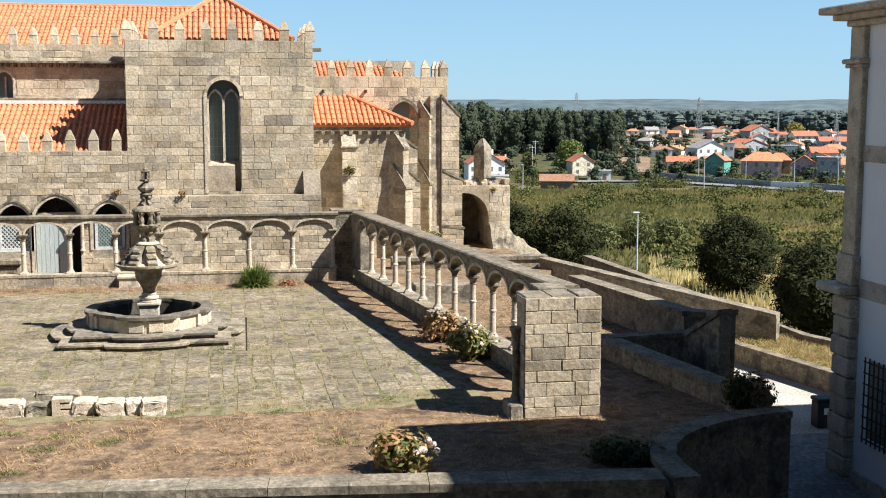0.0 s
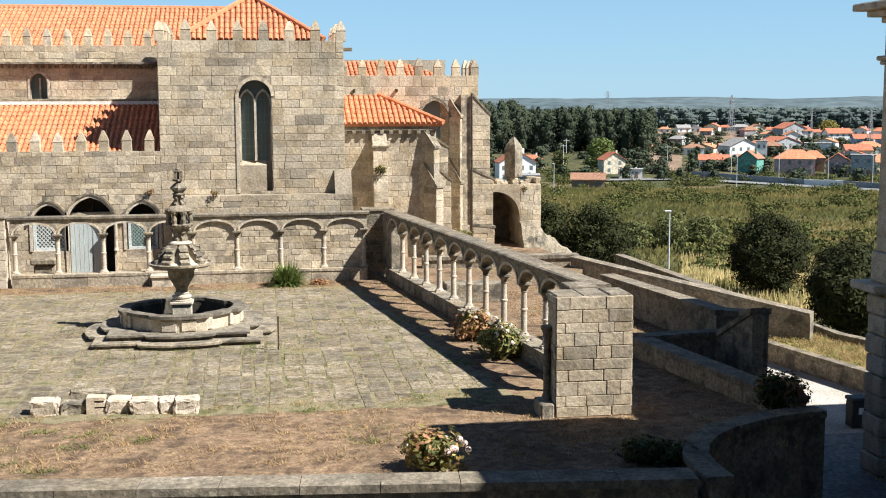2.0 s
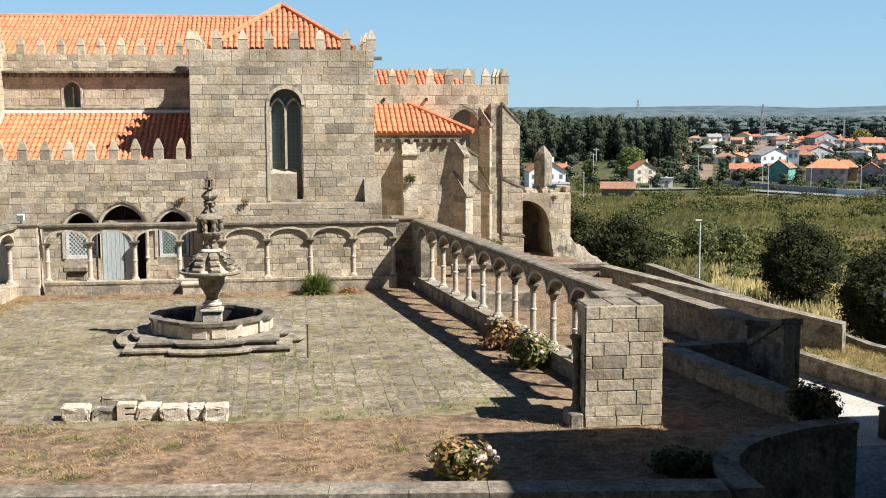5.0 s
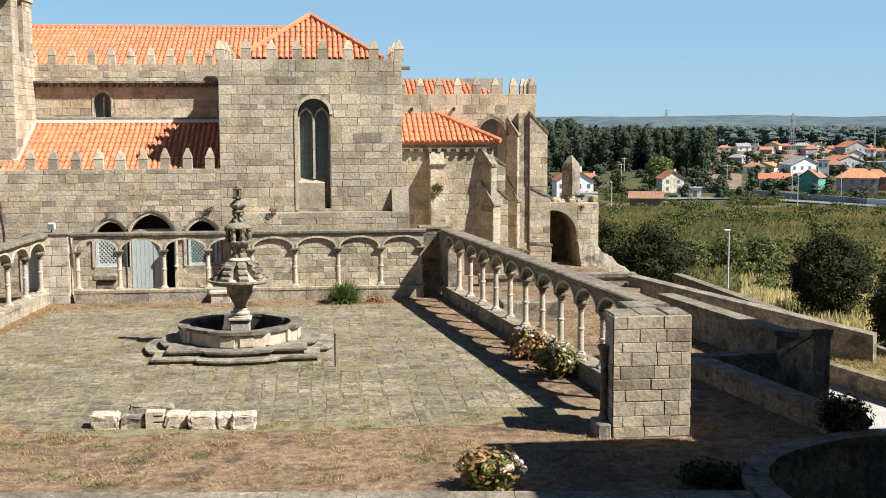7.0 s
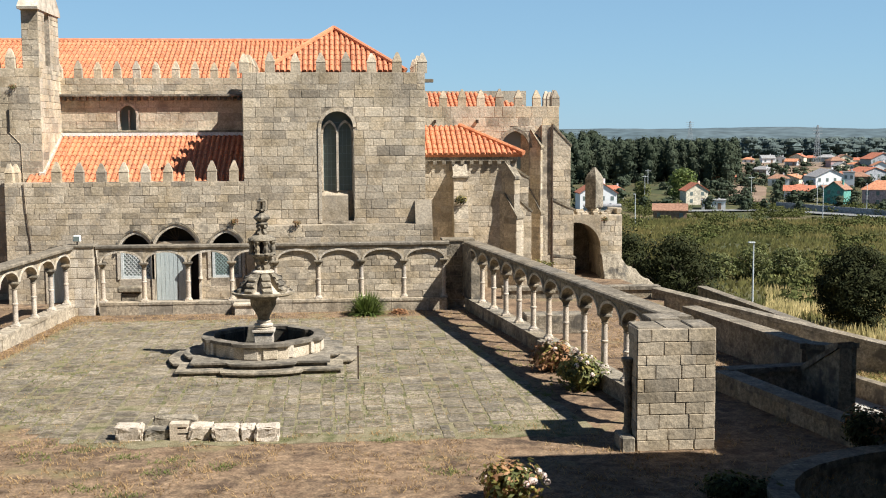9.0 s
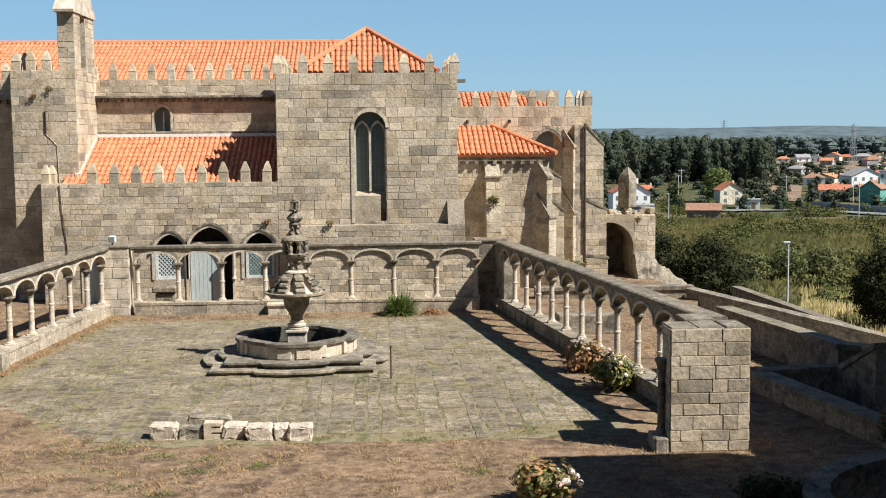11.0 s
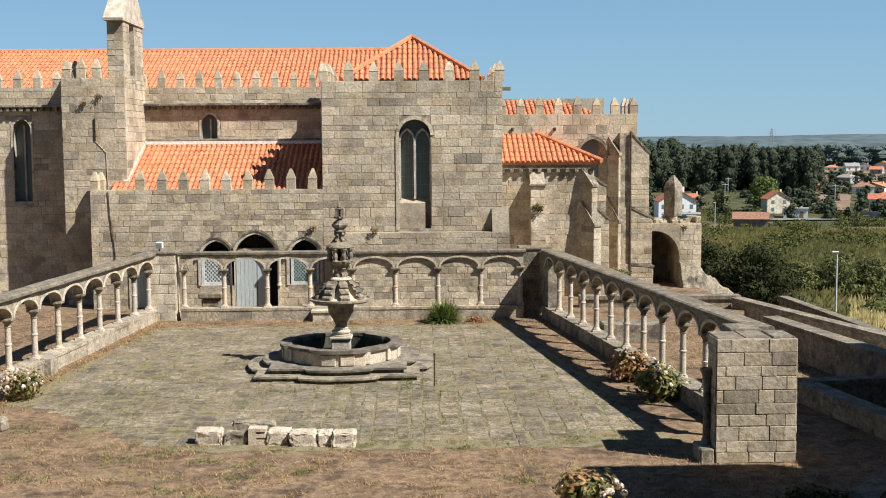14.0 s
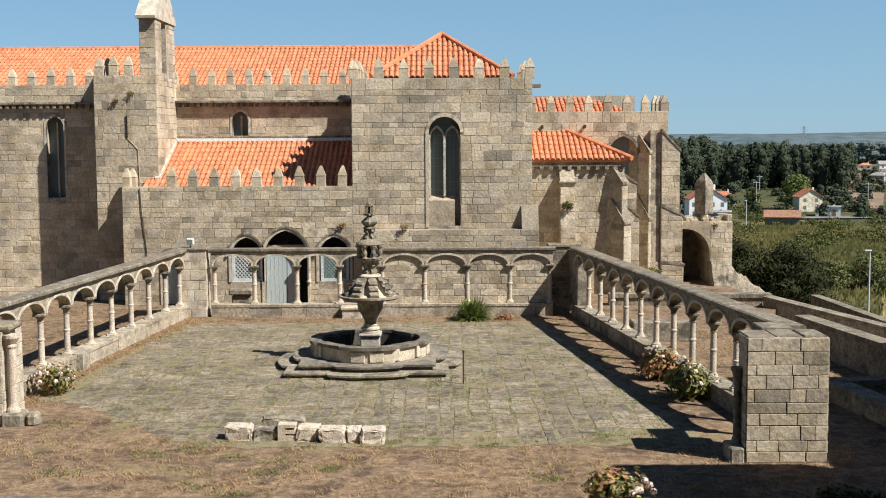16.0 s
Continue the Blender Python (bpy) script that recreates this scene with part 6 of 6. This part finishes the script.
MEADOW = material("meadow_grass", [(0.085, 0.09, 0.028), (0.13, 0.122, 0.04), (0.2, 0.165, 0.062)], 0.05, 1.0, 0.0, 2.0, per_piece=0.3)
vs, fs = [], []
for k in range(26000):
    a, d = rng.uniform(10, 32), 75 + 215 * rng.random() ** 0.8
    x, y = polar(a, d)
    z = land(x, y)
    l = rng.uniform(0.25, 0.75) * (0.7 + d / 300)
    s = Vector((0.16 * (0.6 + d / 200), 0, 0))
    t = Vector((rng.uniform(-0.3, 0.3), rng.uniform(-0.2, 0.2), l))
    b = len(vs)
    p = Vector((x, y, z - 0.05))
    vs += [p - s, p + s, p + t]
    fs.append((b, b + 1, b + 2))
tagged(leaves_mesh("meadow_grass", vs, fs, MEADOW), "rough olive and brown meadow grass", "grass", kind="stuff")

# bare fields on the far slope
def field_patch(name, label, a0, a1, d0, d1, mat):
    bm = bmesh.new()
    rows = []
    for i in range(9):
        d = d0 + (d1 - d0) * i / 8
        row = []
        for j in range(9):
            a = a0 + (a1 - a0) * j / 8 + 0.15 * noise.noise(Vector((i * 0.7, j * 0.7, a0)))
            x, y = polar(a, d)
            row.append(bm.verts.new((x, y, land(x, y) + 0.3)))
        rows.append(row)
    for p, q in zip(rows, rows[1:]):
        for j in range(8):
            bm.faces.new((p[j], p[j + 1], q[j + 1], q[j]))
    tagged(link_mesh(name, bm, mat, smooth=True), label, "field", kind="structure")


EARTH = material("bare_earth", [(0.17, 0.115, 0.075), (0.25, 0.175, 0.12)], 0.08, 1.0, 0.4, 1.2, (0.13, 0.12, 0.05), 0.55, 0.1, 0.12)
field_patch("field_far", "brown stubble field on the far slope", 19.3, 23.5, 470, 610, EARTH)
field_patch("field_near", "bare reddish earth beside the wood", 18.3, 20.4, 350, 425, EARTH)

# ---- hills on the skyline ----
# the blue-grey base colour carries the haze over the hills
HILL_HAZED = material("hazed_hill", [(0.065, 0.095, 0.105), (0.09, 0.12, 0.128)], 0.004, 1.0, 0.0, 0.03)


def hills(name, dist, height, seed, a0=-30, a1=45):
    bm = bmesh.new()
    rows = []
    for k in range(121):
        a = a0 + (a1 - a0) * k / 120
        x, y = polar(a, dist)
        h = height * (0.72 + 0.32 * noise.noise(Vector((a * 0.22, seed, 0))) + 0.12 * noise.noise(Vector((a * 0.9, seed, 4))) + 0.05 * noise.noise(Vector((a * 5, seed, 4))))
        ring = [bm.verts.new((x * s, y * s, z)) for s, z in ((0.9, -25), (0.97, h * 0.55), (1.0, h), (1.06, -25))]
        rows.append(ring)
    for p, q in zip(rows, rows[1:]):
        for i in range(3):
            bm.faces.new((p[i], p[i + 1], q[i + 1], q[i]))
    tagged(link_mesh(name, bm, HILL_HAZED, smooth=True), "low wooded hills on the horizon, blue-grey with painted haze", "hills", kind="structure")


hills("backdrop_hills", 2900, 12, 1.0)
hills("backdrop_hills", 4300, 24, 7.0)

# ---- the village ----
def plain(name, c, d=0.06):
    return material(name, [tuple(v * (1 - d) for v in c), tuple(min(0.85, v * (1 + d)) for v in c)], 0.3, 0.9, 0.0, 2.0)


WALLS = {"white": PLASTER, "grey": plain("grey_render", (0.36, 0.37, 0.38)), "cream": plain("cream_render", (0.66, 0.58, 0.44)), "pink": plain("pink_render", (0.52, 0.36, 0.34)),
         "green": plain("green_render", (0.12, 0.33, 0.27)), "blue": plain("pale_blue_render", (0.45, 0.55, 0.66)), "brown": plain("brown_render", (0.27, 0.18, 0.12))}
ROOFS = {"red": plain("red_roof", (0.42, 0.15, 0.085)), "orange": plain("orange_roof", (0.50, 0.21, 0.11)), "brown": plain("brown_roof", (0.28, 0.15, 0.095)), "grey": plain("grey_roof", (0.28, 0.27, 0.26))}


def house(x, y, w, h, wall_c, roof_c, kind="gable", turn=0.0, deep=0.8):
    """A house with a pitched, hipped or flat roof, doors and windows on its seen sides."""
    ob = thing("house", "%s rendered house with a %s %s roof" % (wall_c, roof_c, "flat" if kind == "flat" else "tiled hipped" if kind == "hip" else "tiled gabled"), "house", "village houses", at=(x, y, land(x, y) - 0.2))
    face = -math.degrees(math.atan2(x, y)) + turn
    ob.rotation_euler = (0, 0, radians(face))
    d = w * deep
    eave = h * (0.66 if kind != "flat" else 0.94)
    hw, hd = w / 2, d / 2
    bm = boxes((-hw, hw, -hd, hd, -1.5, eave))
    if kind == "gable":
        prism(bm, [Vector((-hw, -hd, eave)), Vector((-hw, hd, eave)), Vector((-hw, 0, h - 0.1))], Vector(), Vector((w, 0, 0)))
    if kind == "front":
        prism(bm, [Vector((-hw, -hd, eave)), Vector((hw, -hd, eave)), Vector((0, -hd, h - 0.1))], Vector(), Vector((0, d, 0)))
    part("wall", bm, WALLS[wall_c], ob)
    o = 0.35
    bm = bmesh.new()
    t = Vector((0, 0, 0.18))
    if kind == "gable":
        for s in (-1, 1):
            prism(bm, [Vector((-hw - o, s * (hd + o), eave - 0.15)), Vector((hw + o, s * (hd + o), eave - 0.15)), Vector((hw + o, 0, h)), Vector((-hw - o, 0, h))], Vector(), t)
    elif kind == "front":
        for s in (-1, 1):
            prism(bm, [Vector((s * (hw + o), -hd - o, eave - 0.15)), Vector((s * (hw + o), hd + o, eave - 0.15)), Vector((0, hd + o, h)), Vector((0, -hd - o, h))], Vector(), t)
    elif kind == "hip":
        r = max(0.2, hw - hd * 0.8)
        c = [Vector((sx * (hw + o), sy * (hd + o), eave)) for sx, sy in ((-1, -1), (1, -1), (1, 1), (-1, 1))]
        a, b = Vector((-r, 0, h)), Vector((r, 0, h))
        for f in ((c[0], c[1], b, a), (c[1], c[2], b), (c[2], c[3], a, b), (c[3], c[0], a)):
            bm.faces.new([bm.verts.new(v) for v in f])
        bm.faces.new([bm.verts.new(v) for v in reversed(c)])
    else:
        box(bm, -hw - 0.2, hw + 0.2, -hd - 0.2, hd + 0.2, eave, eave + 0.35)
    part("roof", bm, ROOFS[roof_c], ob)
    floors = 2 if eave > 3.6 else 1
    n = max(2, int(w / 2.4))
    for f in range(floors):
        for k in range(n):
            xx = -hw + w * (k + 0.5) / n
            zz = eave * (f + 0.35) / floors
            if f == 0 and k == n // 2:
                part("door", boxes((xx - 0.45, xx + 0.45, -hd - 0.05, -hd + 0.02, 0.1, min(2.1, eave * 0.8))), WALLS["brown"], ob)
            else:
                part("window", boxes((xx - 0.42, xx + 0.42, -hd - 0.04, -hd + 0.02, zz, zz + min(1.1, eave / floors * 0.5))), PANE, ob)
    part("chimney", boxes((hw * 0.4, hw * 0.4 + 0.5, 0.1, 0.6, eave, h + 0.5)), WALLS[wall_c], ob)
    return ob


house(204.2, 573.8, 5.8, 3.2, "white", "orange", "hip")
house(209.5, 562.2, 6.3, 4.0, "white", "grey", "gable", 15)
house(215.5, 561.0, 5.2, 3.6, "white", "grey", "front")
house(228.8, 571.9, 7.1, 4.6, "cream", "red", "front", -15)
house(240.3, 584.5, 7.2, 3.6, "cream", "red", "hip")
house(243.0, 570.4, 9.5, 4.1, "grey", "grey", "hip")
house(232.3, 527.1, 7.1, 4.6, "cream", "brown", "front", 20)
house(239.9, 531.4, 4.9, 3.0, "white", "red", "gable")
house(159.7, 375.5, 10.5, 7.0, "white", "grey", "front", 25)
house(166.0, 372.0, 3.6, 6.6, "white", "grey", "flat")
house(153.0, 399.3, 7.1, 4.0, "white", "brown", "hip")
house(135.8, 337.7, 8.7, 4.0, "white", "red", "gable")
house(140.8, 322.6, 5.8, 6.2, "green", "brown", "front", -25)
house(230.5, 488.3, 11.2, 7.4, "grey", "red", "front", 30)
house(236.5, 486.3, 6.2, 5.8, "white", "red", "hip", 10)
house(247.1, 497.4, 7.8, 3.4, "white", "red", "hip")
house(242.7, 468.9, 10.1, 5.7, "white", "red", "gable", 20)
house(235.0, 428.9, 11.7, 4.6, "blue", "red", "gable", 10)
house(241.0, 420.0, 8.0, 4.2, "blue", "orange", "hip", 10)
house(186.0, 402.0, 11.8, 5.9, "grey", "red", "front", 35)
house(195.3, 390.9, 9.0, 3.8, "white", "grey", "flat")
house(178.0, 392.0, 8.0, 4.4, "brown", "brown", "hip")
house(151.4, 316.7, 11.0, 7.2, "pink", "orange", "hip")
house(161.4, 310.6, 6.3, 6.5, "pink", "red", "front")
house(160.8, 324.8, 6.5, 6.1, "brown", "orange", "hip")
house(166.7, 306.6, 6.3, 6.3, "grey", "grey", "flat")
house(173.4, 309.5, 5.6, 5.6, "cream", "orange", "gable", 15)
house(67.9, 305.8, 9.6, 9.0, "white", "red", "front", 10)
house(66.0, 290.0, 9.0, 4.0, "grey", "grey", "flat")
house(83.6, 354.3, 7.2, 4.4, "white", "red", "hip")
house(81.7, 284.5, 8.0, 4.0, "brown", "brown", "gable")
house(102.8, 315.7, 6.3, 2.7, "white", "grey", "flat")
house(101.9, 330.8, 6.5, 6.2, "cream", "red", "front", 20)
house(140.0, 420.0, 9.0, 3.6, "brown", "red", "gable")
house(128.0, 425.0, 9.0, 3.2, "brown", "brown", "gable")
house(188.0, 350.0, 8.0, 5.0, "cream", "red", "gable", 15)
house(200.0, 365.0, 9.0, 5.0, "white", "orange", "hip", 15)
house(275.0, 470.0, 9.0, 5.0, "white", "red", "gable")

rng = random.Random(64)
for k in range(26):
    a, d = rng.uniform(19.8, 31.5), rng.uniform(385, 600)
    x, y = polar(a, d)
    house(round(x, 1), round(y, 1), rng.uniform(5, 9), rng.uniform(3, 5), rng.choice(["white", "white", "cream", "grey", "pink"]), rng.choice(["red", "orange", "brown", "grey"]), rng.choice(["gable", "hip", "front", "hip"]), rng.uniform(-35, 35))

# village street with its wall, posts and kerb
ROAD = material("asphalt", [(0.16, 0.16, 0.155), (0.22, 0.22, 0.21)], 0.2, 0.95, 0.0, 2.0)
GREYWALL = plain("concrete_wall", (0.30, 0.31, 0.33))
ends = [(84.0, 306.0), (116.0, 308.0), (130.0, 290.0), (141.0, 270.0), (150.0, 250.0), (157.0, 228.0)]
road = bmesh.new()
prev = None
for x, y in ends:
    z = land(x, y) + 0.35
    cur = [road.verts.new((x - 1.5, y - 2.2, z)), road.verts.new((x + 1.5, y + 2.2, z + 0.1))]
    if prev:
        road.faces.new((prev[0], cur[0], cur[1], prev[1]))
    prev = cur
tagged(link_mesh("village_road", road, ROAD), "pale asphalt road before the houses", "road", kind="structure")
fence = thing("boundary_wall", "long grey and white boundary wall along the village road", "wall", kind="structure")
for i, ((x0, y0), (x1, y1)) in enumerate(zip(ends[1:], ends[2:])):
    for k in range(4):
        a, b = k / 4, (k + 1) / 4
        p, q = Vector((x0 + (x1 - x0) * a + 3, y0 + (y1 - y0) * a + 4, 0)), Vector((x0 + (x1 - x0) * b + 3, y0 + (y1 - y0) * b + 4, 0))
        z = land(p.x, p.y)
        bm = bmesh.new()
        prism(bm, [Vector((p.x, p.y, z - 1)), Vector((q.x, q.y, z - 1)), Vector((q.x, q.y, z + 1.9)), Vector((p.x, p.y, z + 1.9))], Vector(), Vector((0.2, 0.25, 0)))
        part("wall_panel", bm, PLASTER if (i == 1 and k in (2, 3)) else GREYWALL, fence)


def pole(name, label, x, y, h, arms=0, lamp=False, r=0.11, mat=None):
    ob = thing(name, label, "pole", at=(x, y, land(x, y)))
    mat = mat or LATTICE
    part("mast", tube(bmesh.new(), (0, 0, -0.5), (0, 0, h), r, r * 0.6, 7), mat, ob)
    for k in range(arms):
        part("crossarm", boxes((-0.9, 0.9, -0.06, 0.06, h - 0.5 - k * 0.6, h - 0.38 - k * 0.6)), mat, ob)
    if lamp:
        part("lamp_head", boxes((-0.45, 0.12, -0.12, 0.12, h, h + 0.12), bevel=0.03), mat, ob)
    return ob


pole("street_lamp", "grey street lamp on the meadow's edge", 34.4, 95.0, 5.3, 0, True, 0.09)
pole("street_lamp", "pale street lamp beside the road", 65.1, 253.8, 6.9, 0, True)
for x, y, h in ((90.8, 343.0, 8.0), (92.5, 346.0, 9.4), (118.5, 330.0, 7.5), (133.0, 318.0, 7.0), (111.0, 262.0, 9.0)):
    pole("utility_pole", "concrete utility pole with a cross arm", x, y, h, 1)
for x, y, h in ((139.0, 300.0, 7.5), (147.0, 288.0, 7.5), (155.0, 280.0, 7.5), (164.0, 270.0, 8.0)):
    pole("street_lamp", "pale street lamp beside the road", x, y, h, 0, True)


def pylon(x, y, h, w):
    """A lattice mast for power lines."""
    ob = thing("pylon", "grey steel lattice pylon", "pylon", "power line pylons", at=(x, y, land(x, y)))
    r = w * 0.02 + 0.05
    for sx in (-1, 1):
        for sy in (-1, 1):
            part("leg", tube(bmesh.new(), (sx * w / 2, sy * w / 2, -1), (sx * w * 0.08, sy * w * 0.08, h), r, r, 5), IRON_GREY, ob)
    bm = bmesh.new()
    n = 9
    for k in range(n):
        a, b = k / n, (k + 1) / n
        wa, wb = w / 2 * (1 - a * 0.84), w / 2 * (1 - b * 0.84)
        for s in (-1, 1):
            tube(bm, (-wa * s, -wa, h * a), (wb * s, -wb, h * b), r * 0.7, r * 0.7, 4)
            tube(bm, (-wa * s, wa, h * a), (wb * s, wb, h * b), r * 0.7, r * 0.7, 4)
    part("bracing", bm, IRON_GREY, ob)
    for k in range(3):
        part("crossarm", boxes((-w * 0.75, w * 0.75, -r, r, h * (0.78 + k * 0.08), h * (0.78 + k * 0.08) + 2 * r)), IRON_GREY, ob)


IRON_GREY = material("galvanised_steel", [(0.28, 0.30, 0.31), (0.36, 0.38, 0.39)], 1.0, 0.6, 0.0, metal=0.3)
pylon(226.0, 541.8, 18.4, 3.0)
pylon(226.9, 412.8, 14.8, 2.2)
pylon(249.3, 505.9, 12.5, 1.0)
pylon(547.5, 1801.7, 36, 8.0)

# ---- flagstones of the courtyard ----
class Floor:
    u, v, n = Vector((0, 1, 0)), Vector((-1, 0, 0)), Vector((0, 0, 1))

    def at(self, u, z, d=0.0):
        return Vector((-z, u, d))


def off_court(u, z):
    x, y = -z, u
    front = 25.0 + 0.5 * noise.noise(Vector((x * 0.6, 1, 0))) + (max(0, -6.0 - x) * 1.15) + (0.5 if x > 3.5 else 0)
    if y < front or y > 41.0 + 0.35 * noise.noise(Vector((x, 7, 0))):
        return True
    if not in_court(x, y, 0.9 + 0.3 * noise.noise(Vector((y * 0.7, x, 3)))):
        return True
    return math.hypot(x - FX, y - FY) < 2.0


courtyard = thing("pavement", "courtyard of worn granite flags with grass in the joints", "pavement", kind="structure")
bm = bmesh.new()
nx, ny = 34, 40
grid = {}
for i in range(nx + 1):
    for j in range(ny + 1):
        y = 24.4 + (41.3 - 24.4) * j / ny
        xa, xb = edge_x(A_L, B_L, y) + 0.75, edge_x(A_R, B_R, y) - 1.75 + 0.25 * noise.noise(Vector((y * 0.8, 4, 0)))
        if y < 29:
            xa = max(xa, -5.6 - (y - 25.0) * 0.9)
        grid[i, j] = bm.verts.new((xa + (xb - xa) * i / nx, y + (0.25 * noise.noise(Vector((i * 0.5, 0, 0))) if j in (0, ny) else 0), 0.006))
for i in range(nx):
    for j in range(ny):
        bm.faces.new((grid[i, j], grid[i + 1, j], grid[i + 1, j + 1], grid[i, j + 1]))
part("joint_bed", bm, JOINT_GRASS, courtyard)
rng = random.Random(91)
flags = [r for r in courses(24.5, 41.4, -5.6, 9.4, 0.42, 0.5, rng, gap=0.034, outside=off_court)]
flags = [(u + rng.uniform(-0.03, 0.03), z + rng.uniform(-0.025, 0.025), w * rng.uniform(0.9, 1.02), h * rng.uniform(0.88, 1.04)) for u, z, w, h in flags if rng.random() > 0.05]
flags.sort(key=lambda r: r[0])
stones_joined("flagstones", Floor(), flags[300:], PAVE, courtyard, random.Random(92), 0.016)
stones_single("flagstone", Floor(), flags[:300], PAVE, courtyard, random.Random(93), 0.016)
place_late()
